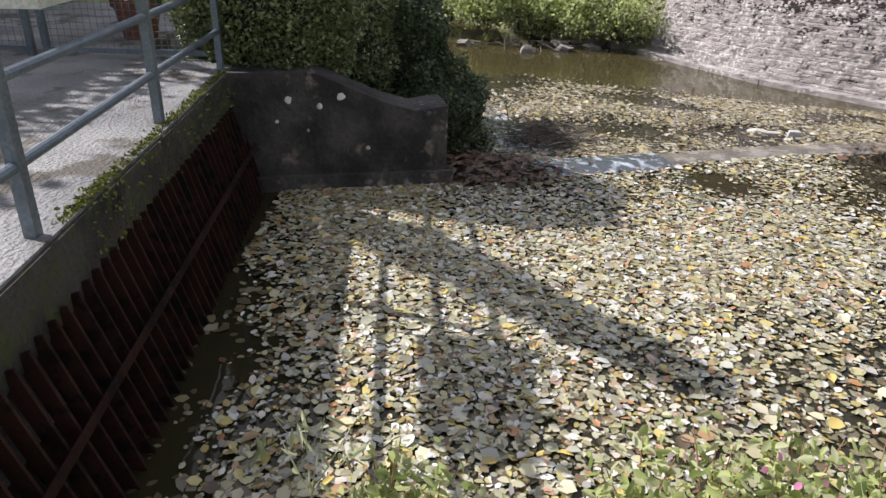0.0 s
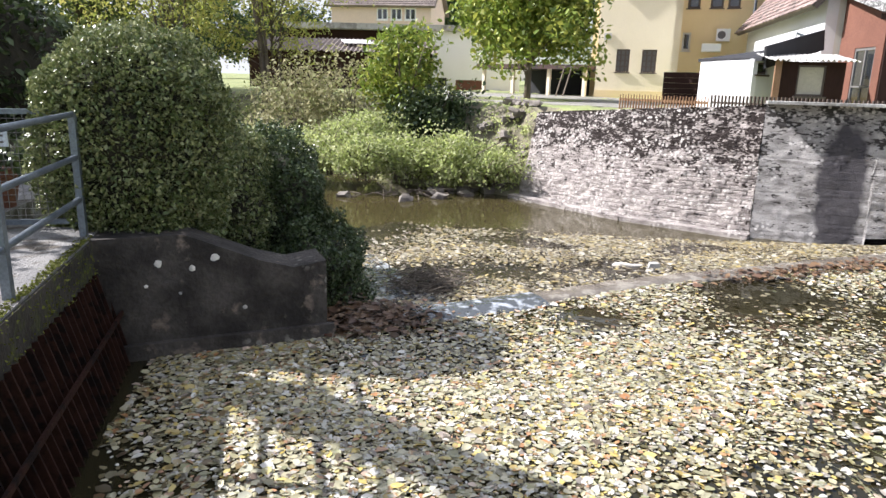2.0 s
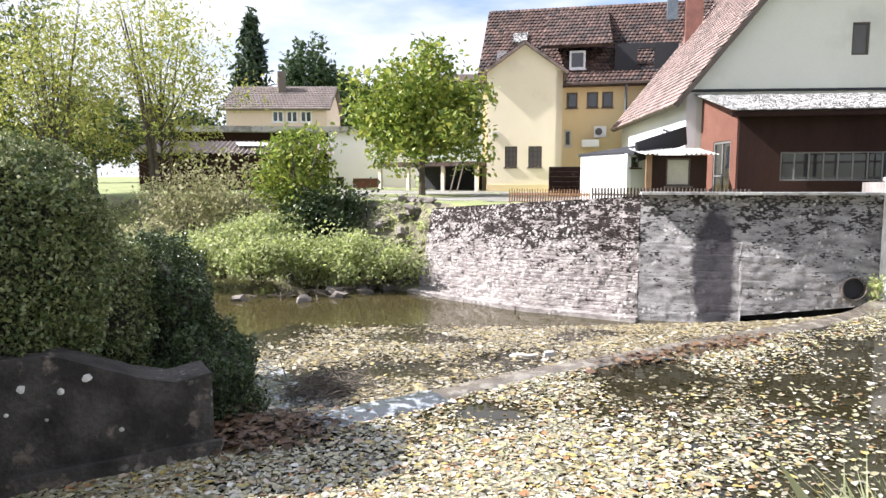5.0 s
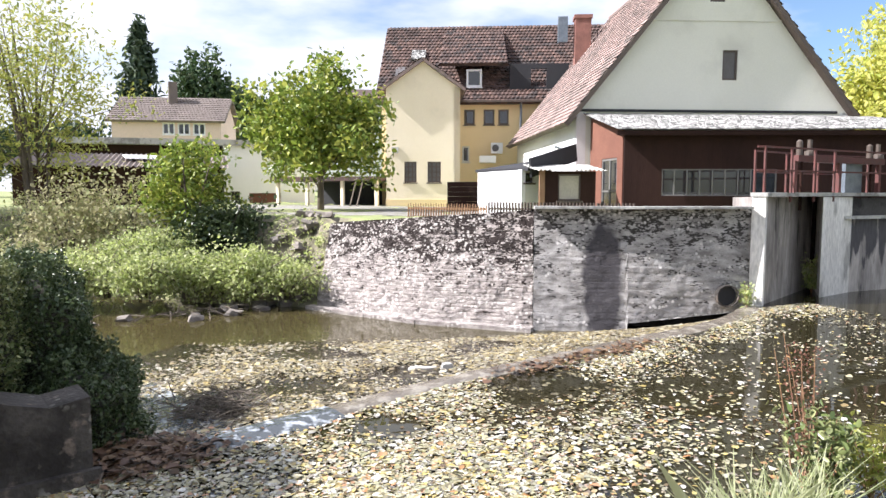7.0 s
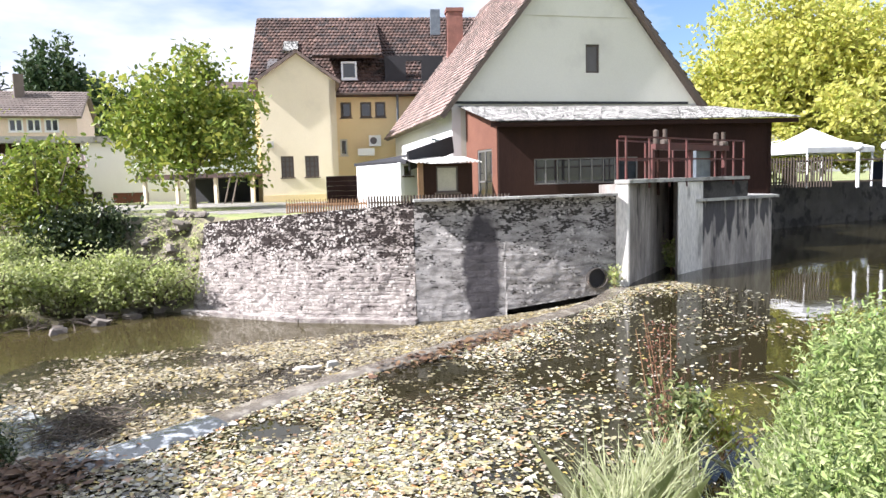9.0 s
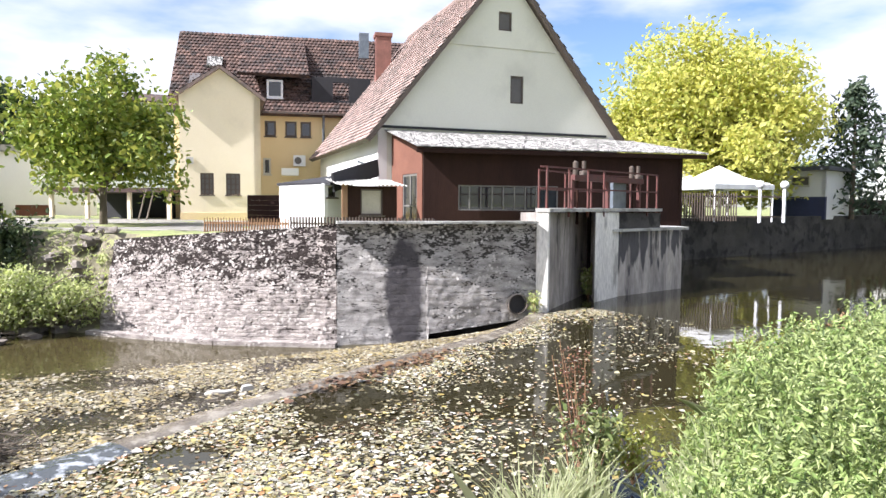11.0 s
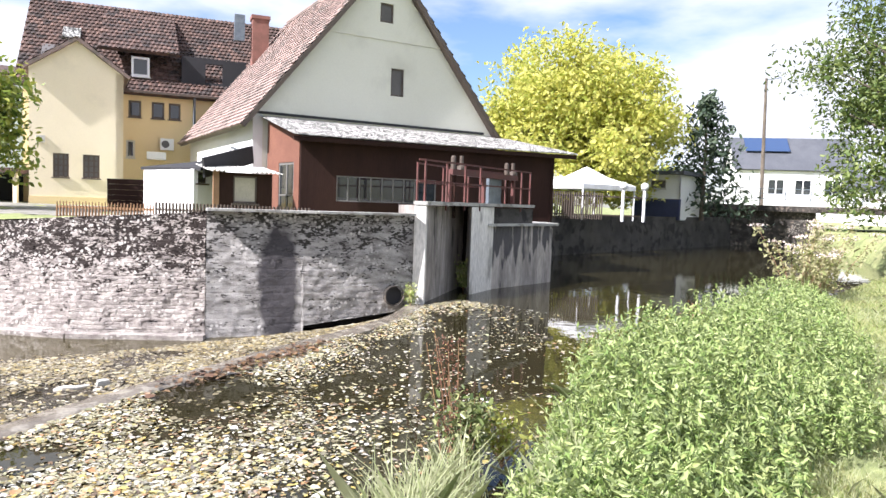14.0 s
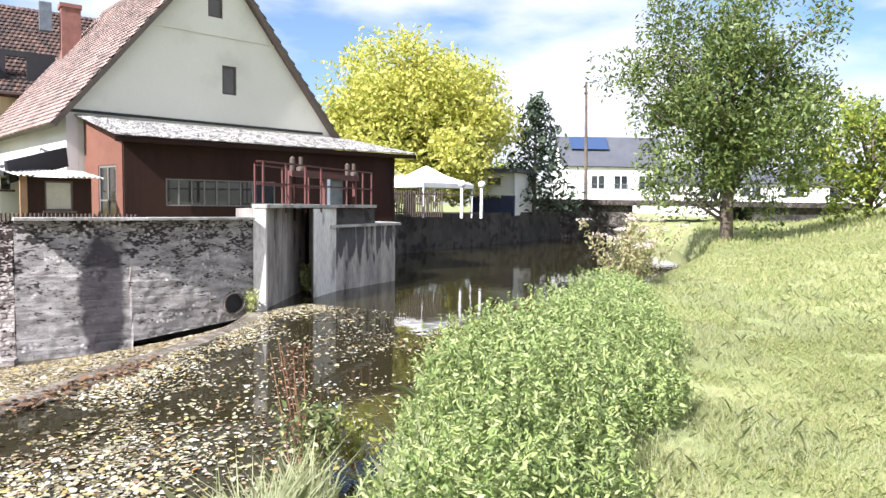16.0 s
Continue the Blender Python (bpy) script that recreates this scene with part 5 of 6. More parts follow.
ha, hb, hc = polar(-28.9, 20.6), polar(-32.5, 18.4), polar(-34.1, 18.9)
hut = thing("hut", (hb[0], hb[1], 1.3), "small white rendered hut with black felt roof", "hut")
hut_face(hut, ha, hb, 1.2, 2.88, "white")
f, n = hut_face(hut, hb, hc, 1.2, 2.9, "white", [(0.1, 0.42, 2.55, 2.82)])
f.window(hut, 0.1, 0.42, 2.55, 2.82, "frame_dark", 0.04, inset=0.03)
bm = bmesh.new()
slab(bm, (*polar(-28.7, 20.7), 2.96), (*polar(-33.0, 18.2), 2.93), (*polar(-36.8, 20.6), 3.4), (*polar(-31.5, 22.6), 3.08), 0.08)
part("roof", bm, "black", hut)
bm = bmesh.new()
bar(bm, (*polar(-33.2, 18.25), 2.93), (*polar(-36.9, 20.5), 3.45), 0.06, 0.5)
part("roof_edge", bm, "black", hut)
ba, bb = polar(-34.2, 17.9), polar(-38.5, 18.3)
bh = thing("brown_hut", (ba[0], ba[1], 1.3), "small dark brown hut with corrugated roof and blank window", "hut")
wh = [(0.42, 1.02, 2.08, 2.76)]
f, n = hut_face(bh, ba, bb, 1.2, 2.84, "brown", wh)
f.window(bh, *wh[0], frame="frame_dark", fw=0.04, inset=0.03, pane=plain("pale blind", (0.50, 0.45, 0.38), 0.8))
bm = bmesh.new()
f.block(bm, -0.08, 0.06, -0.05, 0.03, 1.2, 2.9)
part("corner_post", bm, "wood", bh)
V, F = [], []
for i in range(65):
    s = -0.25 + (n + 0.45) * i / 64
    for k in range(3):
        q = f.p(s, 0.25 - 0.7 * k, 2.86 + 0.09 * k + 0.025 * math.sin(i * math.pi / 2))
        V.append(q)
for i in range(64):
    for k in range(2):
        a = i * 3 + k
        F.append((a, a + 3, a + 4, a + 1))
raw("roof", V, F, "concrete", bh)

# ---- fences ----
fence = thing("picket_fence", (8.5, 17, 1.5), "low brown wooden picket fence along the wall top", "fence")
fa_, fb_ = Vector((*polar(-23.1, 18.6), 0)), Vector((*polar(-29.6, 17.6), 0))
n = 30
for i in range(n + 1):
    p = fa_.lerp(fb_, i / n)
    bm = bmesh.new()
    hexa(bm, [p + Vector((a, b, 1.50)) for a, b in ((-0.02, -0.012), (0.03, -0.012), (0.03, 0.012), (-0.02, 0.012))], [p + Vector((a, b, 1.98 + 0.02 * (i % 2))) for a, b in ((-0.005, -0.012), (0.012, -0.012), (0.012, 0.012), (-0.005, 0.012))])
    part("picket", bm, "wood", fence)
for z in (1.6, 1.86):
    bm = bmesh.new()
    bar(bm, fa_ + Vector((0, 0.03, z)), fb_ + Vector((0, 0.03, z)), 0.03, 0.06)
    part("rail", bm, "wood", fence)
fa2, fb2 = Vector((*polar(-29.8, 16.6), 0)), Vector((*polar(-41.5, 15.2), 0))
fence = thing("picket_fence", (9.5, 13.5, 1.5), "low dark picket fence behind the wall coping", "fence")
n = 44
for i in range(n + 1):
    p = fa2.lerp(fb2, i / n)
    bm = bmesh.new()
    bar(bm, p + Vector((0, 0, 1.5)), p + Vector((0, 0, 2.06)), 0.035)
    part("picket", bm, "frame_dark", fence)
bm = bmesh.new()
bar(bm, fa2 + Vector((0, 0.03, 1.9)), fb2 + Vector((0, 0.03, 1.9)), 0.03, 0.05)
part("rail", bm, "frame_dark", fence)
sc = thing("screen_fence", (*polar(-28, 23), 1.5), "dark brown boarded privacy screen", "fence")
sa, sb = polar(-26.4, 23.5), polar(-29.7, 23)
for i in range(8):
    bm = bmesh.new()
    a, b = Vector((*sa, 0)), Vector((*sb, 0))
    z = 1.4 + i * 0.165
    bar(bm, a + Vector((0, 0, z)), b + Vector((0, 0, z)), 0.03, 0.162)
    part("board", bm, "brown", sc)

# ---- drive, low wall, carport ----
bm = bmesh.new()
prism(bm, [polar(-9, 36), polar(-9.5, 25), polar(-14, 20), polar(-22, 18.9), polar(-30, 17.6), polar(-30, 28), polar(-19, 32.5)], 1.4, 1.655)
tagged(part("drive", bm, "road"), "grey gravel drive before the houses", "drive", kind="structure")
bm = bmesh.new()
prism(bm, [polar(-15.9 + 4.6 * math.cos(k * math.tau / 14), 23.6 + 2.0 * math.sin(k * math.tau / 14)) for k in range(14)][::-1], 1.5, 1.675)
tagged(part("lawn", bm, "grass_soil"), "small patch of lawn under the walnut tree", "lawn", kind="structure")
cp = thing("carport", (*polar(-17.5, 33), 1.5), "dark open carport beside the yellow house", "carport")
c0, c1 = Vector((*polar(-12.4, 34.5), 0)), Vector((*polar(-20.6, 31.5), 0))
fc = Face(c0, c1 - c0)
n = (c1 - c0).length
# back wall coloured black to stand for the shade inside the carport
bm = bmesh.new()
fc.block(bm, 0, n, -4.2, -4.0, 1.4, 2.9)
part("back_wall", bm, "black", cp)
bm = bmesh.new()
fc.block(bm, -0.2, n + 0.1, -4.2, 0.2, 2.8, 3.0)
part("roof", bm, "tile_brown", cp)
for s in (0, n * 0.3, n * 0.65, n - 0.15):
    bm = bmesh.new()
    fc.block(bm, s, s + 0.15, -0.15, 0, 1.4, 2.8)
    part("post", bm, "yellow", cp)
lad = thing("ladder", (*polar(-18.6, 30.6), 1.5), "wooden ladder leaning on the yellow house", "ladder")
for dx in (0, 0.35):
    bm = bmesh.new()
    bar(bm, (*polar(-18.3 - dx * 1.6, 30.4), 1.6), (*polar(-18.9 - dx * 1.6, 31.2), 2.9), 0.05)
    part("rail", bm, "bark", lad)
bm = bmesh.new()
fa.block(bm, -0.02, AW, 0.0, 0.03, 1.3, 1.95)
part("plinth", bm, "ochre", yh)
bm = bmesh.new()
fa.block(bm, AW * 0.075, AW * 0.165, -0.02, 0.06, 4.02, 4.3)
part("vent", bm, "frame", yh)

# ---- details on the mill and yellow house ----
bm = bmesh.new()
fm.block(bm, 5.5, 6.08, 0.0, 0.35, 4.2, 4.72)
ac = part("air_conditioner", bm, "white", mh, "white air conditioner unit")
bm = bmesh.new()
tube(bm, [fm.p(5.72, 0.352, 4.46), fm.p(5.72, 0.37, 4.46)], 0.17, 16)
part("fan_grille", bm, "plate", ac)
bm = bmesh.new()
fm.block(bm, 4.95, 5.75, 0.3, 1.1, 3.72, 4.05)
part("white_box", bm, "white", mh)
bm = bmesh.new()
bar(bm, R0 + mu * 6.95 + mv * -0.35 + Vector((0, 0, EZ - 0.2)), R0 + mu * 6.95 + mv * -0.35 + Vector((0, 0, 2)), 0.09)
part("downpipe", bm, "steel", mh)
bm = bmesh.new()
bar(bm, R0 - mv * 0.45 + Vector((0, 0, EZ - 0.15)), R0 + mu * ML - mv * 0.45 + Vector((0, 0, EZ - 0.15)), 0.12, 0.1)
part("gutter", bm, "frame_dark", mh)
bm = bmesh.new()
Face(ch - mu * 0.9, mu).block(bm, -0.22, 0.22, -0.2, 0.2, 9.2, 10.35)
part("metal_flue", bm, "steel", mh)
bm = bmesh.new()
tube(bm, [fl.p(9.4, 0.05, 3.75), fl.p(9.4, 0.3, 3.85), fl.p(9.4, 0.34, 3.6)], 0.05, 8)
part("wall_vent", bm, "steel", mill)
bm = bmesh.new()
fg.block(bm, 0.1, 8.6, 0.0, 0.06, 4.86, 4.94)
part("roof_flashing", bm, "black", mill)

# ---- village behind ----
def house(name, az0, az1, d0, d1, zb, ze, zr, wall, roof, label, holes=(), depth=8.0, tl=(30, 10), over=0.4, end=None):
    a, b = Vector((*polar(az0, d0), 0)), Vector((*polar(az1, d1), 0))
    f = Face(a, b - a)
    L = (b - a).length
    v = -f.n
    t = thing(name, (a.x, a.y, zb), label, "house")
    bm = bmesh.new()
    f.wall(bm, L, zb, ze, holes, 0.3)
    part("front_wall", bm, wall, t)
    for h in holes:
        f.window(t, *h, frame="white", fw=0.12, bars=1, inset=0.05)
    for s in (0, L - 0.3):
        bm = bmesh.new()
        Face(a + f.u * s + v * depth, f.n).wall(bm, depth - 0.3, zb, lambda q: ze + (zr - ze) * (1 - abs(q - depth / 2) / (depth / 2)), (), 0.3, (depth / 2,))
        part("gable_wall", bm, wall, t)
    p = lambda s, e, z: a + f.u * s + v * e + Vector((0, 0, z))
    q = [p(-over, -over, ze - 0.1), p(L + over, -over, ze - 0.1), p(L + over, depth / 2, zr), p(-over, depth / 2, zr)]
    bm = bmesh.new()
    slab(bm, *q, 0.15)
    rf = part("roof", bm, roof, t)
    if tl:
        tiles("roof_tiles", *q, roof, rf, tl[0], tl[1], 31, lift=0.06)
    q2 = [p(-over, depth + over, ze - 0.1), p(L + over, depth + over, ze - 0.1), q[2], q[3]]
    bm = bmesh.new()
    slab(bm, *q2, 0.15)
    part("roof", bm, roof, t)
    return t, f, L, q


M["peach"] = material("peach render", (0.72, 0.57, 0.48), (0.68, 0.53, 0.44), 0.4, 25, 0.95, 0.1)
t, f, L, q = house("peach_house", -0.5, -8.3, 62, 60, 1.2, 8.1, 10.4, "peach", "tile_grey", "peach rendered house with grey tiled roof",
                   [(3.9, 4.9, 6.9, 7.9), (5.1, 6.1, 6.9, 7.9), (6.3, 7.3, 6.9, 7.9)], tl=(34, 12))
bm = bmesh.new()
bar(bm, q[3].lerp(q[2], 0.45) + Vector((0, -1, -1.0)), q[3].lerp(q[2], 0.45) + Vector((0, -1, 1.2)), 0.7)
part("chimney", bm, "tile_grey", t)
house("white_house", -17.8, -22, 62, 62, 1.2, 10.8, 11.9, "white", "tile_brown", "white rendered house with dark roof", [(1.0, 2.2, 8.2, 9.6), (2.9, 3.7, 8.2, 9.6)], tl=None)
wa, wb = Vector((*polar(-8.4, 43), 0)), Vector((*polar(-15.5, 43), 0))
wg = thing("garage_building", (wa.x, wa.y, 1.2), "white rendered flat garage building with brown door", "garage")
f = Face(wa, wb - wa)
bm = bmesh.new()
f.wall(bm, (wb - wa).length, 0.8, 5.0, [(1.45, 3.3, 0.8, 2.2), (0.4, 0.9, 1.6, 2.3)], 0.3)
part("front_wall", bm, "white", wg)
bm = bmesh.new()
f.block(bm, 1.45, 3.3, -0.25, -0.15, 0.8, 2.2)
part("garage_door", bm, "brown_lit", wg)
f.window(wg, 0.4, 0.9, 1.6, 2.3, "frame_dark", 0.06, inset=0.05)
bm = bmesh.new()
f.block(bm, -9, (wb - wa).length + 0.2, -6, 0.25, 5.0, 5.35)
part("flat_roof", bm, "concrete", wg)
bm = bmesh.new()
f.block(bm, -9, 0, -6, -0.5, 0.8, 5.0)
part("rear_wall", bm, "brown", wg)
la, lb = Vector((*polar(6, 38), 0)), Vector((*polar(-8.3, 37), 0))
ls = thing("long_shed", (la.x, la.y, 1.2), "long brown shed with grey corrugated roof", "shed")
f = Face(la, lb - la)
L = (lb - la).length
bm = bmesh.new()
f.wall(bm, L, 0.8, 3.5, [(L - 0.9, L - 0.25, 2.6, 3.4)], 0.15)
part("front_wall", bm, "brown", ls)
f.window(ls, L - 0.9, L - 0.25, 2.6, 3.4, "white", 0.08, inset=0.03)
V, F = [], []
for i in range(161):
    for k in range(3):
        V.append(f.p(-0.3 + (L + 0.6) * i / 160, 0.4 - 2.4 * k, 3.5 + 0.42 * k + 0.05 * math.sin(i * math.pi / 2)))
for i in range(160):
    for k in range(2):
        a = i * 3 + k
        F.append((a, a + 3, a + 4, a + 1))
raw("roof", V, F, "tile_grey", ls)
bm = bmesh.new()
slab(bm, f.p(L - 4.6, -1.2, 3.98), f.p(L - 3.0, -1.2, 3.98), f.p(L - 3.3, -2.4, 4.2), f.p(L - 4.9, -2.4, 4.2), 0.04)
part("skylight", bm, "white", ls)

# right bank across the water
def tent(at, r, ze, zt, label):
    t = thing("party_tent", (*at, 1.8), label, "tent")
    bm = bmesh.new()
    top = bm.verts.new((*at, zt))
    cs = [bm.verts.new((at[0] + r * math.cos(a), at[1] + r * math.sin(a), ze)) for a in (0.4, 1.97, 3.54, 5.11)]
    mid = [bm.verts.new((at[0] + r * 0.45 * math.cos(a), at[1] + r * 0.45 * math.sin(a), ze + (zt - ze) * 0.42)) for a in (0.4, 1.97, 3.54, 5.11)]
    lo = [bm.verts.new((v.co.x, v.co.y, ze - 0.22)) for v in cs]
    for i in range(4):
        j = (i + 1) % 4
        bm.faces.new((mid[i], mid[j], top))
        bm.faces.new((cs[i], cs[j], mid[j], mid[i]))
        bm.faces.new((lo[i], lo[j], cs[j], cs[i]))
    part("canopy", bm, "white_plain", t)
    for a in (0.4, 1.97, 3.54, 5.11):
        bm = bmesh.new()
        bar(bm, (at[0] + r * 0.97 * math.cos(a), at[1] + r * 0.97 * math.sin(a), 1.7), (at[0] + r * 0.97 * math.cos(a), at[1] + r * 0.97 * math.sin(a), ze), 0.06)
        part("pole", bm, "white_plain", t)


tent(polar(-64.2, 34), 2.35, 3.35, 4.25, "white party tent with pointed canopy")
tent(polar(-61.6, 37), 2.2, 3.4, 4.2, "white party tent with pointed canopy")
lf = thing("lattice_fence", (*polar(-65, 32.5), 1.8), "dark slatted fence along the quay", "fence")
a, b = Vector((*polar(-60.6, 30.5), 0)), Vector((*polar(-68.9, 33), 0))
for i in range(27):
    p = a.lerp(b, i / 45)
    bm = bmesh.new()
    bar(bm, p + Vector((0, 0, 1.75)), p + Vector((0, 0, 2.95)), 0.045)
    part("slat", bm, "frame_dark", lf)
for z in (1.95, 2.8):
    bm = bmesh.new()
    bar(bm, a + Vector((0, 0.04, z)), b + Vector((0, 0.04, z)), 0.04, 0.07)
    part("rail", bm, "frame_dark", lf)
for k, (az, d) in enumerate(((-67.2, 32), (-68.85, 32.5))):
    p = polar(az, d)
    gp = thing("lamp_post", (*p, 1.8), "white garden post with globe lamp", "lamp")
    bm = bmesh.new()
    bar(bm, (*p, 1.7), (*p, 3.15), 0.11)
    part("post", bm, "white_plain", gp)
    bm = bmesh.new()
    bmesh.ops.create_uvsphere(bm, u_segments=14, v_segments=8, radius=0.18, matrix=Matrix.Translation((*p, 3.3)))
    part("globe", bm, "white_plain", gp, smooth=True)
a, b = Vector((*polar(-68.0, 44), 0)), Vector((*polar(-71.5, 43), 0))
wbd = thing("kiosk", (a.x, a.y, 1.8), "white kiosk with dark blue plinth and flat roof", "building")
f = Face(a, b - a)
L = (b - a).length
bm = bmesh.new()
f.wall(bm, L, 2.95, 4.4, [(L * 0.35, L * 0.7, 3.55, 4.1)], 0.2)
part("front_wall", bm, "white", wbd)
f.window(wbd, L * 0.35, L * 0.7, 3.55, 4.1, "frame", 0.06, inset=0.05, pane="plate")
bm = bmesh.new()
f.block(bm, -0.02, L + 0.02, -0.22, 0.03, 1.7, 2.95)
part("plinth", bm, "blue", wbd)
bm = bmesh.new()
f.block(bm, -0.3, L + 0.3, -4, 0.4, 4.4, 4.62)
part("roof", bm, "slate", wbd)
bm = bmesh.new()
Face(b, -f.n).wall(bm, 3.8, 1.7, 4.4, t=0.2)
part("side_wall", bm, "white", wbd)

br = thing("bridge", (50, 10, 1), "flat concrete road bridge over the river", "bridge")
a, b = Vector((*polar(-72.0, 50), 0)), Vector((*polar(-97, 60), 0))
f = Face(a, b - a)
L = (b - a).length
bm = bmesh.new()
f.block(bm, -3, L, -6, 0, 2.45, 2.85)
part("deck", bm, "concrete_dark", br)
bm = bmesh.new()
f.block(bm, -3, 8.5, -6, -0.4, -0.6, 2.45)
part("abutment", bm, "concrete_dark", br)
bm = bmesh.new()
f.block(bm, L - 8, L, -6, -0.4, -0.6, 2.45)
part("abutment", bm, "quay", br)
n = int(L / 1.6)
for i in range(n + 1):
    bm = bmesh.new()
    bar(bm, f.p(i * 1.6, -0.15, 2.9), f.p(i * 1.6, -0.15, 3.95), 0.06)
    part("post", bm, "steel", br)
for z in (3.3, 3.65, 3.98):
    bm = bmesh.new()
    bar(bm, f.p(0, -0.15, z), f.p(L, -0.15, z), 0.05)
    part("rail", bm, "steel", br)
pl_ = thing("mast", (*polar(-77.3, 55), 1.8), "tall wooden lamp mast by the bridge", "mast")
bm = bmesh.new()
tube(bm, [(*polar(-77.4, 55), 1.5), (*polar(-77.15, 55), 12.0)], [0.16, 0.09], 8)
part("pole", bm, "bark", pl_)
bm = bmesh.new()
bar(bm, (*polar(-77.15, 55), 11.9), (*polar(-78.2, 55), 12.0), 0.07)
part("arm", bm, "steel", pl_)
t, f, L, q = house("slate_house", -75.6, -83.5, 85, 88, 1.5, 7.3, 11.2, "white", "slate", "white house with slate roof and solar panels", [(3.2, 5.0, 4.4, 6.2), (6.0, 7.8, 4.4, 6.2), (9.0, 10.8, 4.4, 6.2)], depth=9, tl=None)
bm = bmesh.new()
slab(bm, *[q[0].lerp(q[1], u).lerp(q[3].lerp(q[2], u), v) + Vector((-0.2, 0, 0.25)) for u, v in ((0.12, 0.5), (0.48, 0.5), (0.48, 0.92), (0.12, 0.92))], 0.08)
sp = bpy.data.materials.new("solar glass")
sp.use_nodes = True
sp.node_tree.nodes["Principled BSDF"].inputs["Base Color"].default_value = (0.03, 0.06, 0.14, 1)
sp.node_tree.nodes["Principled BSDF"].inputs["Roughness"].default_value = 0.15
part("solar_panel", bm, sp, t)
house("white_hall", -83, -101, 75, 80, 1.5, 5.0, 6.5, "white", "slate", "long low white building behind the trees", [(4, 6, 3.4, 4.6), (8, 10, 3.4, 4.6), (12, 14, 3.4, 4.6), (16, 18, 3.4, 4.6)], depth=8, tl=None)
for i, (az, d, h, w) in enumerate(((-103, 60, 8, 4), (-94, 110, 7, 6), (-86, 120, 6, 7), (-70, 110, 8, 6), (-110, 70, 9, 5))):
    tree("tree", (*polar(az, d), 1.0), 1 + h, (w, w, h * 0.38), 1 + h * 0.6, "green tree beyond the meadow", "lf_wood", 0.5, 90, 60, 0.7, 0.25, 90 + i, 10)

# ---- gate, flower box and pot on the deck ----
gate = thing("mesh_gate", (-3.5, 6.0, 1.0), "grey steel gate panels with wire mesh", "gate")
gl = [(-2.12, 6.02), (-3.55, 5.95), (-3.68, 5.95), (-5.6, 5.85)]
for a, b in ((gl[0], gl[1]), (gl[2], gl[3])):
    A, B = Vector((*a, 0)), Vector((*b, 0))
    bm = bmesh.new()
    for p in (A, B):
        bar(bm, p + Vector((0, 0, 1.0)), p + Vector((0, 0, 1.95)), 0.05)
    for z in (1.06, 1.93):
        bar(bm, A + Vector((0, 0, z)), B + Vector((0, 0, z)), 0.04)
    part("frame", bm, "steel", gate)
    bm = bmesh.new()
    k = int((B - A).length / 0.055)
    for i in range(1, k):
        p = A.lerp(B, i / k)
        bar(bm, p + Vector((0, 0, 1.06)), p + Vector((0, 0, 1.93)), 0.004)
    for i in range(1, 16):
        z = 1.06 + 0.87 * i / 16
        bar(bm, A + Vector((0, 0, z)), B + Vector((0, 0, z)), 0.004)
    tagged(part("wire_mesh", bm, "window_grey", gate), kind="stuff")
bm = bmesh.new()
bar(bm, (-2.6, 5.94, 1.75), (-2.85, 5.93, 1.75), 0.01, 0.17)
sg = tagged(part("sign", bm, plain("pale sign plate", (0.62, 0.68, 0.72), 0.5)), "small pale sign plate fixed to the gate", "sign")
for i in range(3):
    bm = bmesh.new()
    bar(bm, (-2.63, 5.933, 1.80 - i * 0.05), (-2.82 + 0.02 * i, 5.923, 1.80 - i * 0.05), 0.004, 0.016)
    part("text_line", bm, "plate", sg)

fbx = thing("flower_box", (-2.0, 3.3, 1.86), "white flower box with red geraniums on the railing", "flower box")
bm = bmesh.new()
o = [(-2.0, 3.2), (-2.06, 4.07), (-2.24, 4.05), (-2.18, 3.18)]
prism(bm, o, 1.76, 1.97)
for v in bm.verts:
    if v.co.z > 1.9:
        c = Vector((-2.12, 3.625, v.co.z))
        v.co = c + (v.co - c) * 1.06
part("trough", bm, plain("white plastic", (0.72, 0.71, 0.64), 0.4), fbx)
r = np.random.RandomState(61)
k = 420
pp = np.column_stack([r.normal(-2.1, 0.09, k), r.uniform(3.15, 4.1, k), r.uniform(1.95, 2.15, k)])
leaf_mesh("leaves", pp, 0.07, "lf_nettle", fbx, 62, aspect=0.9)
hd = np.column_stack([r.normal(-2.1, 0.10, 16), r.uniform(3.15, 4.1, 16), r.uniform(2.10, 2.26, 16)])
pp = (hd[:, None, :] + r.normal(0, 0.028, (16, 26, 3))).reshape(-1, 3)
leaf_mesh("blossoms", pp, 0.024, leafmat("geranium petals", [(0.75, 0.06, 0.03), (0.85, 0.12, 0.05), (0.85, 0.35, 0.30)], 0.5, 0.3), fbx, 63, aspect=0.9)
for y in (3.35, 3.9):
    bm = bmesh.new()
    bar(bm, (-1.95, y, 1.75), (-2.2, y, 1.75), 0.02)
    part("bracket", bm, "steel", fbx)
pot = thing("plant_pot", (-3.2, 7.0, 1.0), "terracotta plant pot standing behind the gate", "pot")
bm = bmesh.new()
tube(bm, [(-3.2, 7.0, 0.99), (-3.2, 7.0, 1.28), (-3.2, 7.0, 1.29), (-3.2, 7.0, 1.36)], [0.15, 0.21, 0.235, 0.235], 20)
part("vessel", bm, plain("terracotta", (0.24, 0.095, 0.065), 0.8), pot)
leaf_mesh("foliage", np.column_stack([r.normal(-3.2, 0.16, 260), r.normal(7.0, 0.16, 260), 1.36 + np.abs(r.normal(0, 0.14, 260))]), 0.1, "lf_ivy", pot, 64)

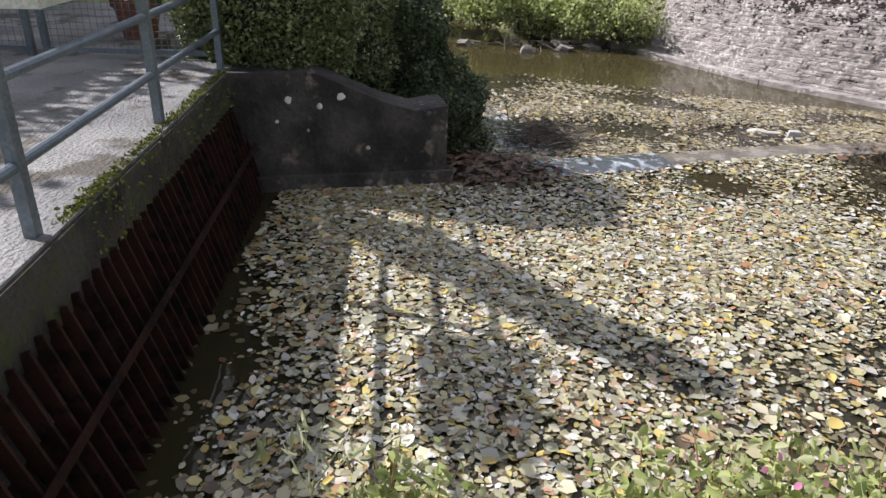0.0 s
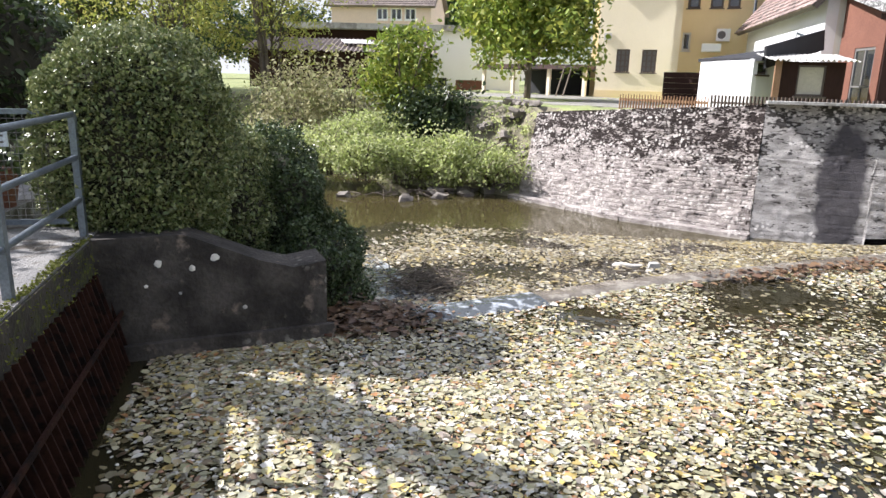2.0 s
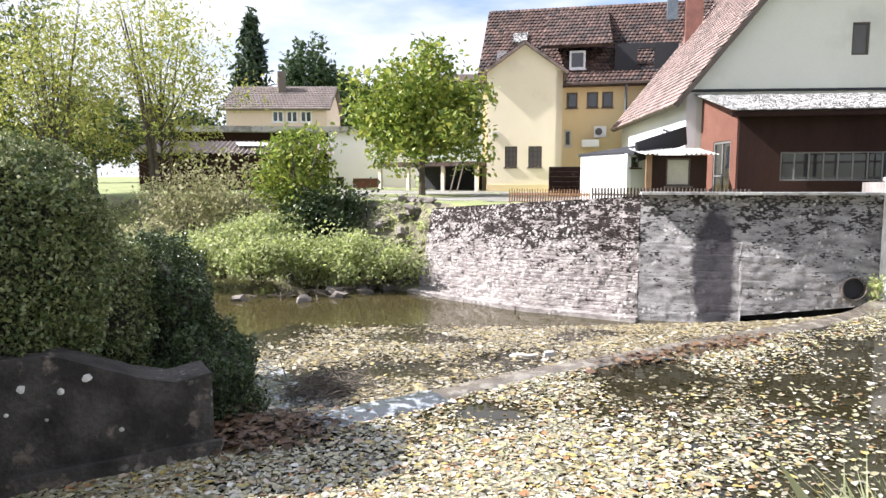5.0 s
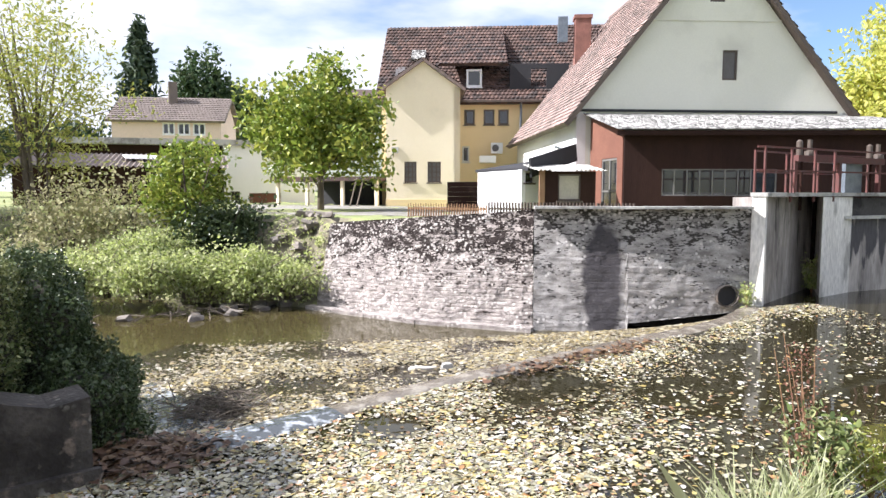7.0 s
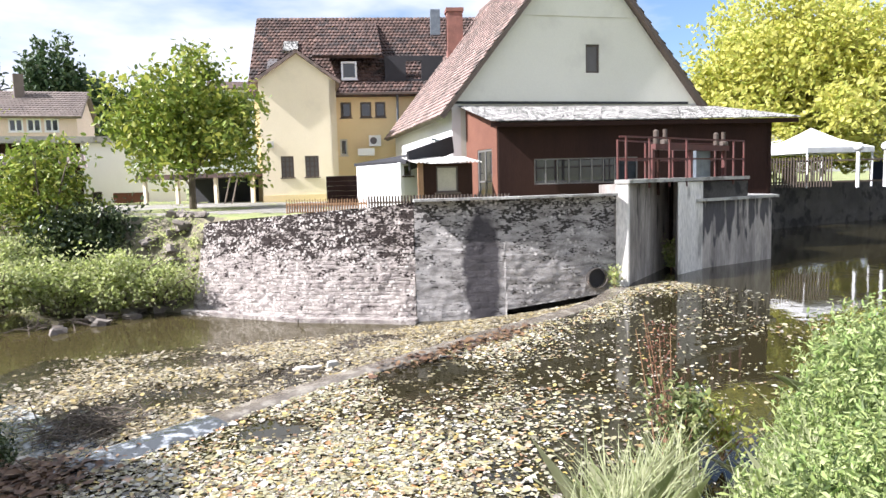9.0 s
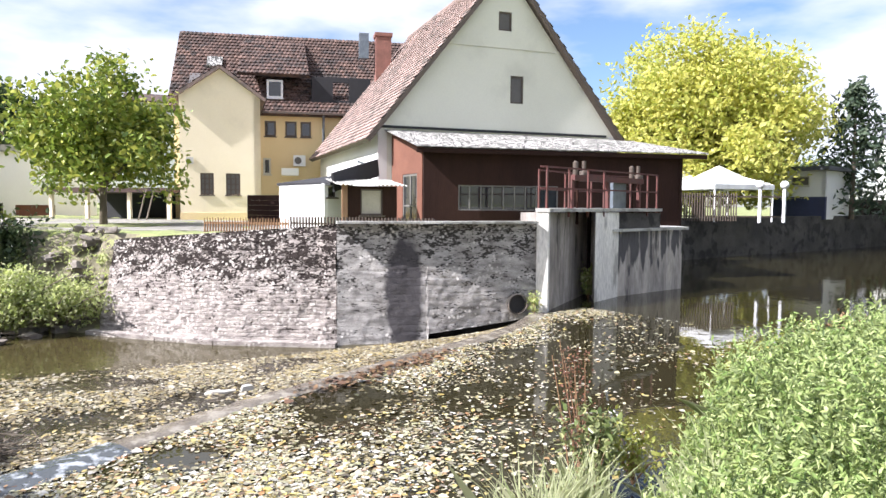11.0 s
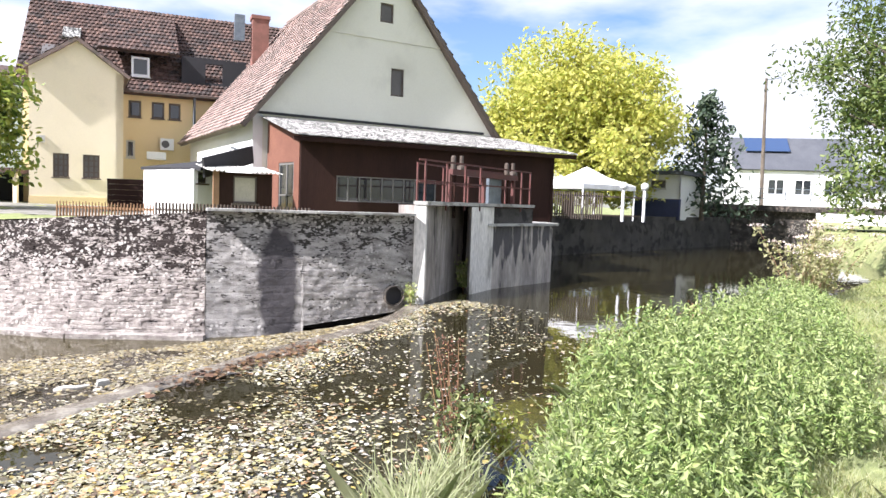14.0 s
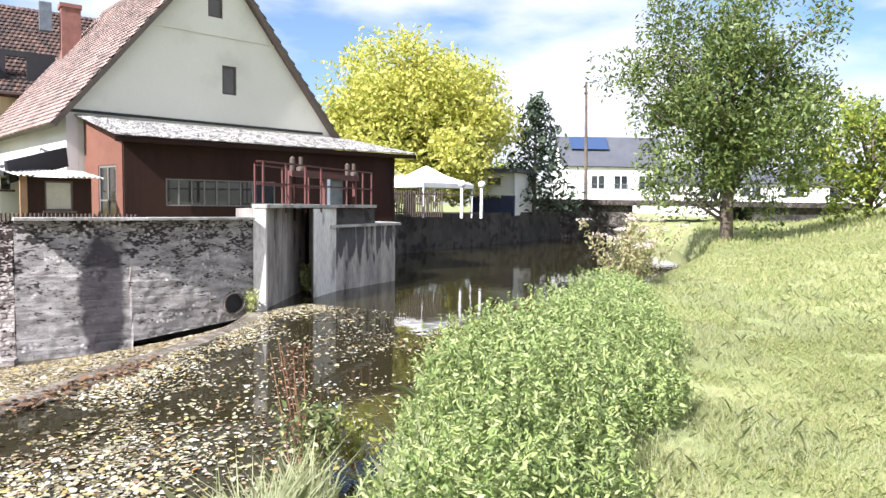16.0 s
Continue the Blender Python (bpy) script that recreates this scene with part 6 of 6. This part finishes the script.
# bough over the deck whose shadow lies on the water
bough = thing("overhanging_bough", (-7.6, 9.2, 1.0), "leafy bough hanging out over the deck", "tree")
bm = bmesh.new()
pts = [(-7.9, 8.4, 1.0), (-7.0, 7.7, 4.2), (-5.6, 6.5, 4.9), (-3.5, 4.75, 4.3)]
tube(bm, pts, [0.14, 0.1, 0.06, 0.02])
part("limb", bm, "bark", bough, smooth=True)
r = np.random.RandomState(71)
tt = r.uniform(0.25, 1.0, 4200)
L0, L1 = np.array((-6.4, 7.1, 4.8)), np.array((-3.35, 4.55, 4.2))
pp = L0 + (L1 - L0) * tt[:, None] + np.clip(r.normal(0, 1, (4200, 3)), -1.5, 1.5) * (0.115 * (1.2 - tt)[:, None] ** 0.5)
leaf_mesh("foliage", pp, 0.14, "lf_bush", bough, 72, aspect=0.7)

# ---- moss, lichen, debris ----
r = np.random.RandomState(81)
k = 5200
yy = r.uniform(2.6, 5.7, k)
nn_ = np.array([noise.noise(Vector((y * 1.8, 0, 3))) for y in yy])
keep = r.uniform(0, 1, k) < np.clip(0.35 + 1.2 * nn_, 0.02, 1)
yy = yy[keep]
xx = np.array([EDGE(y) for y in yy]) + r.normal(-0.01, 0.03, len(yy))
zz = np.where(xx > np.array([EDGE(y) for y in yy]), r.uniform(0.72, 1.0, len(yy)), 1.005)
M["moss"] = leafmat("moss", [(0.10, 0.12, 0.02), (0.16, 0.17, 0.03), (0.06, 0.06, 0.02)], 0.9, 0.1)
tagged(leaf_mesh("moss", np.column_stack([xx, yy, zz]), 0.022, "moss", seed=82), "green moss along the deck edge", "moss", kind="stuff")
for s, z, w in ((0.55, 0.78, 0.032), (0.80, 0.72, 0.026), (0.98, 0.80, 0.036), (0.45, 0.60, 0.016), (1.2, 0.35, 0.02), (0.70, 0.52, 0.014)):
    bm = bmesh.new()
    c = fab.p(s, 0.002, z)
    vs = [bm.verts.new(c + fab.u * math.cos(i * math.tau / 11) * w * r.uniform(0.8, 1.15) + Vector((0, 0, math.sin(i * math.tau / 11) * w * r.uniform(0.8, 1.15))) + fab.n * 0.004) for i in range(11)]
    ct = bm.verts.new(c + fab.n * 0.009)
    for i in range(11):
        bm.faces.new((vs[i], vs[(i + 1) % 11], ct))
    part("lichen_patch", bm, M["pier"], ab)

drift = thing("driftwood", (3.7, 8.3, -0.2), "pale bare driftwood branch stranded on the weir", "driftwood")
bm = bmesh.new()
tube(bm, [(3.62, 8.54, -0.13), (3.68, 8.44, -0.09), (3.80, 8.38, -0.10), (3.94, 8.34, -0.09)], [0.028, 0.034, 0.03, 0.02])
part("branch", bm, material("bleached wood", (0.62, 0.58, 0.52), (0.5, 0.46, 0.41), 4, 40, 0.8, 0.3), drift)
stn = thing("stone", (4.05, 8.25, -0.15), "pale angular stone lying beside the driftwood", "stone")
bm = bmesh.new()
prism(bm, [(3.95, 8.2), (4.15, 8.18), (4.18, 8.34), (4.0, 8.36)], -0.2, -0.03, [(3.98, 8.22), (4.12, 8.21), (4.13, 8.32), (4.02, 8.33)])
bmesh.ops.bevel(bm, geom=bm.edges[:], offset=0.015, segments=1)
part("block", bm, "concrete", stn)


def twigs(name, c, r3, n, seed, label, ln=0.45, rad=0.006, mat="bark"):
    r = random.Random(seed)
    bm = bmesh.new()
    for i in range(n):
        p = Vector((c[0] + r.gauss(0, r3[0]), c[1] + r.gauss(0, r3[1]), c[2] + abs(r.gauss(0, r3[2]))))
        d = Vector((r.uniform(-1, 1), r.uniform(-1, 1), r.uniform(-0.25, 0.4))).normalized() * ln * r.uniform(0.4, 1.2)
        tube(bm, [p - d / 2, p + Vector((0, 0, 0.02)), p + d / 2], [rad, rad * 0.9, rad * 0.4], 5)
    return tagged(part(name, bm, mat), label, "debris", kind="stuff")


twigs("twig_heap", (1.0, 7.75, -0.13), (0.22, 0.30, 0.09), 260, 5, "heap of dark twigs caught below the weir")
twigs("twig_debris", (0.2, 6.35, 0.0), (0.28, 0.18, 0.02), 120, 6, "twigs and brown leaves caught at the abutment", 0.3)
k = 1500
tagged(leaf_mesh("brown_leaves", np.column_stack([r.normal(0.15, 0.3, k), r.normal(6.35, 0.2, k), 0.02 + np.abs(r.normal(0, 0.03, k))]), 0.06, "lf_litter", seed=83, flat=True, aspect=0.7), "brown leaf litter caught at the abutment", "leaves", kind="stuff")
k = 420
ci = r.randint(36, 58, k)
tagged(leaf_mesh("brown_leaves", np.column_stack([np.array([(cu[i].x, cu[i].y) for i in ci]) + r.normal(0, 0.13, (k, 2)) + np.array([0, -0.15]), 0.03 + np.abs(r.normal(0, 0.02, k))]), 0.06, "lf_litter", seed=84, flat=True, aspect=0.7), "red brown leaves caught along the weir sill", "leaves", kind="stuff")
M["stone"] = material("grey stone", (0.27, 0.24, 0.21), (0.14, 0.12, 0.105), 2.0, 20, 0.9, 0.5)
twigs("drift_pile", (1.6, 16.2, -0.46), (0.8, 0.25, 0.05), 34, 7, "grey driftwood and stones washed onto the far bank", 0.5, 0.016, "bark")
for i in range(46):
    rr = random.Random(200 + i)
    c = (rr.uniform(2.4, 4.3), rr.uniform(16.2, 17.4), 0)
    if i > 8:
        c = (rr.uniform(-0.8, 2.6), rr.uniform(15.6, 16.8), 0)
    if i > 15:
        u = rr.random()
        c = (3.5 + 1.7 * rr.random() + 0.3 * u, 16.6 + 2.3 * u, 0)
    z = float(height(np.array([c[:2]]))[0])
    st = thing("stone", (c[0], c[1], max(z, -0.5)), "rough grey stone on the far bank", "stone", "stones on the far bank")
    bm = bmesh.new()
    bmesh.ops.create_cube(bm, size=rr.uniform(0.14, 0.36))
    bmesh.ops.subdivide_edges(bm, edges=bm.edges[:], cuts=2, use_grid_fill=True)
    turn = Euler((rr.uniform(-0.4, 0.4), rr.uniform(-0.4, 0.4), rr.uniform(0, 6))).to_matrix()
    for v in bm.verts:
        v.co = turn @ (v.co * (1 + 0.5 * noise.noise(v.co * 5 + Vector((i, 0, 0)))))
        v.co.z *= 0.55
        v.co += Vector((c[0], c[1], max(z, -0.52) + 0.05))
    part("body", bm, "stone", st)

# ---- plants along the near bank ----
dock = thing("dock_plant", (4.5, 3.2, 0.0), "tall dry red-brown dock stalks at the water's edge", "plant")
r = np.random.RandomState(91)
for i in range(9):
    bm = bmesh.new()
    b0 = Vector((4.5 + r.normal(0, 0.06), 3.22 + r.normal(0, 0.06), -0.05))
    t0 = b0 + Vector((r.normal(-0.02, 0.10), r.normal(0.1, 0.08), r.uniform(0.9, 1.35)))
    tube(bm, [b0, b0.lerp(t0, 0.5) + Vector((0.02, 0, 0)), t0], [0.008, 0.006, 0.003], 5)
    part("stalk", bm, "wood", dock)
k = 520
u = r.uniform(0.3, 1.0, k)
tagged(leaf_mesh("seed_head", np.column_stack([4.5 + r.normal(0, 0.07, k) - 0.02 * u, 3.22 + r.normal(0, 0.06, k) + 0.1 * u, u * 1.2]), 0.022, leafmat("dock seeds", [(0.15, 0.065, 0.045), (0.20, 0.09, 0.06), (0.10, 0.05, 0.035)], 0.8, 0.1), dock, 92), kind="stuff")
def weed(at, h, w, k, seed, mat, size, label, name="weed"):
    r = np.random.RandomState(seed)
    t = thing(name, at, label, "plant")
    tips = []
    for i in range(9):
        bm = bmesh.new()
        e = Vector(at) + Vector((r.normal(0, w), r.normal(0, w), h * r.uniform(0.7, 1.1)))
        tube(bm, [Vector(at) - Vector((0, 0, 0.05)), Vector(at).lerp(e, 0.5) + Vector((0, 0, 0.05 * h)), e], [0.007, 0.005, 0.002], 5)
        tips.append(e)
        part("stem", bm, "wood", t)
    p = []
    for i in range(k):
        e = tips[r.randint(0, 9)]
        u = r.uniform(0.2, 1.02)
        q = Vector(at).lerp(e, u)
        p.append((q.x + r.normal(0, 0.06), q.y + r.normal(0, 0.06), q.z + r.normal(0, 0.04)))
    leaf_mesh("foliage", p, size, mat, t, seed, aspect=0.45)
    return t, tips


weed((14.5, 10.35, 0.0), 0.8, 0.10, 420, 99, "lf_bank", 0.09, "green weed growing at the sluice gate")
weed((11.42, 9.55, 0.0), 0.45, 0.1, 200, 98, "lf_bank", 0.08, "green weed growing at the drain pipe")
weed((4.35, 3.02, 0.1), 0.72, 0.12, 900, 93, "lf_bush", 0.06, "green bushy weed at the water's edge")
weed((4.9, 3.0, 0.1), 0.45, 0.2, 500, 94, "lf_willow", 0.05, "yellowing weed at the water's edge")
for i, (x, y) in enumerate(((8.2, 3.1), (8.8, 3.2), (9.5, 3.1), (10.4, 3.0))):
    weed((x, y, 0.0), 0.85, 0.22, 500, 95 + i, "lf_dry" if i % 2 else "lf_willow", 0.07, "dry tangled weeds at the water's edge")
for i, (x, y) in enumerate(((13.0, 2.2), (13.6, 2.0), (14.3, 2.2))):
    t, tips = weed((x, y, 0.55), 1.5, 0.34, 1000, 105 + i, "lf_scrub", 0.08, "tall umbel plant with pale pinkish flower heads", "hogweed")
    pp = np.array([(e.x, e.y, e.z) for e in tips])
    pp = (pp[:, None, :] + r.normal(0, 1, (len(tips), 40, 3)) * np.array((0.07, 0.07, 0.015))).reshape(-1, 3)
    tagged(leaf_mesh("flower_head", pp, 0.03, leafmat("pale florets", [(0.70, 0.58, 0.55), (0.6, 0.5, 0.45), (0.75, 0.66, 0.62)], 0.8, 0.2), t, 110 + i, aspect=0.9), kind="stuff")
for i, (x, y, h, k) in enumerate(((3.1, 2.55, 0.55, 240), (3.5, 2.75, 0.5, 220), (2.6, 2.4, 0.45, 160), (3.9, 2.8, 0.5, 160))):
    p = np.column_stack([r.normal(x, 0.14, k), r.normal(y, 0.10, k), np.full(k, 0.05)])
    tagged(blades("reed_tuft", p, r, h, 0.008, "lf_reed", "pale arching reed tuft on the bank", 0.4), category="reed")
sw = bmesh.new()
NR = 14
for lo, hi, shape in ((2, 13, "apron"), (1, 20, "sill")):
    rows = []
    for i in range(lo, hi):
        d = (cu[i + 1] - cu[i - 1]).normalized()
        nn = Vector((-d.y, d.x, 0))
        if shape == "sill":
            rows.append([sw.verts.new((*(cu[i] + nn * e).xy, z + 0.014)) for e, z in ((-0.14, -0.008), (0.08, 0.032), (0.26, 0.026), (0.37, -0.02), (0.46, -0.10))])
        else:
            rows.append([sw.verts.new((*(cu[i].lerp(fo[i], t) + Vector((0, 0.3 * (1 - t), 0))).xy, -0.10 - 0.46 * t ** 1.2 + 0.045)) for t in [0.02 + 0.5 * k / NR for k in range(NR + 1)]])
    for a, b in zip(rows, rows[1:]):
        for k in range(len(a) - 1):
            sw.faces.new((a[k], b[k], b[k + 1], a[k + 1]))
# bluish-white blotches painted into the colour for sky glints and foam
rill = watermat("running water", (0.05, 0.058, 0.07), 9.0, 0.5)
rn, rl = rill.node_tree.nodes, rill.node_tree.links
rc, rt, rm, rx = (rn.new("ShaderNode" + k) for k in ("TexCoord", "TexNoise", "MapRange", "MixRGB"))
rt.inputs["Scale"].default_value, rt.inputs["Detail"].default_value = 8.0, 7
rm.inputs[1].default_value, rm.inputs[2].default_value = 0.53, 0.77
rx.inputs[2].default_value = (0.75, 0.80, 0.86, 1)
rb = rn["Principled BSDF"]
rl.new(rc.outputs["Object"], rt.inputs["Vector"])
rl.new(rt.outputs[0], rm.inputs[0])
rl.new(rm.outputs[0], rx.inputs[0])
rl.new(rb.inputs["Base Color"].links[0].from_socket, rx.inputs[1])
rl.new(rx.outputs[0], rb.inputs["Base Color"])
rb.inputs["Specular IOR Level"].default_value = 1.0
tagged(part("rill", sw, rill), "shallow water running down the weir", "water", kind="structure")
pf = thing("pink_flowers", (1.35, 2.1, 0.3), "pink flowering balsam at the water's edge", "plant")
k = 260
leaf_mesh("foliage", np.column_stack([r.normal(1.3, 0.25, k), r.normal(1.95, 0.10, k), r.uniform(0.1, 0.36, k)]), 0.065, "lf_bank", pf, 121, aspect=0.4)
k = 22
leaf_mesh("blossoms", np.column_stack([r.normal(1.2, 0.16, k), r.normal(2.0, 0.1, k), r.uniform(0.34, 0.46, k)]), 0.03, leafmat("pink petals", [(0.75, 0.25, 0.45), (0.8, 0.4, 0.55)], 0.5, 0.3), pf, 122, aspect=0.9)
for i, (x, y, k) in enumerate(((0.0, 1.95, 420), (0.7, 1.9, 420), (-0.5, 1.95, 260), (1.6, 1.9, 420), (2.1, 1.9, 420))):
    z0 = float(height(np.array([(x, y)]))[0])
    tagged(leaf_mesh("bank_herbs", np.column_stack([r.normal(x, 0.25, k), r.normal(y, 0.10, k), z0 + r.uniform(0, 0.2, k)]), 0.06, "lf_bank", seed=130 + i, aspect=0.45, tilt=2), "green herbs at the water's edge", "plants", kind="stuff")
for i, (x, y, h) in enumerate(((-0.42, 2.0, 0.42), (-0.25, 1.92, 0.36), (0.55, 2.06, 0.34), (0.85, 2.1, 0.42), (1.2, 2.12, 0.40), (1.5, 2.1, 0.36))):
    z0 = float(height(np.array([(x, y)]))[0])
    weed((x, y, max(z0, -0.02)), h, 0.13, 260, 160 + i, "lf_bank", 0.055, "leafy green herb at the water's edge", "herb")
stalk = thing("pale_stalk", (-0.72, 2.05, 0.0), "thin pale dry stalk with narrow leaves at the water's edge", "plant")
for i in range(4):
    bm = bmesh.new()
    e = Vector((-0.72 + 0.09 * (i - 1.5), 2.2 + 0.06 * (i % 2), 0.34 + 0.05 * (i % 3)))
    tube(bm, [(-0.72, 2.05, -0.05), Vector((-0.72, 2.08, 0.16)), e], [0.005, 0.004, 0.002], 5)
    part("stem", bm, "lf_reed", stalk)
r = np.random.RandomState(171)
leaf_mesh("leaf", np.column_stack([r.normal(-0.72, 0.11, 26), r.normal(2.2, 0.05, 26), r.uniform(0.18, 0.42, 26)]), 0.11, "lf_reed", stalk, 172, aspect=0.16)
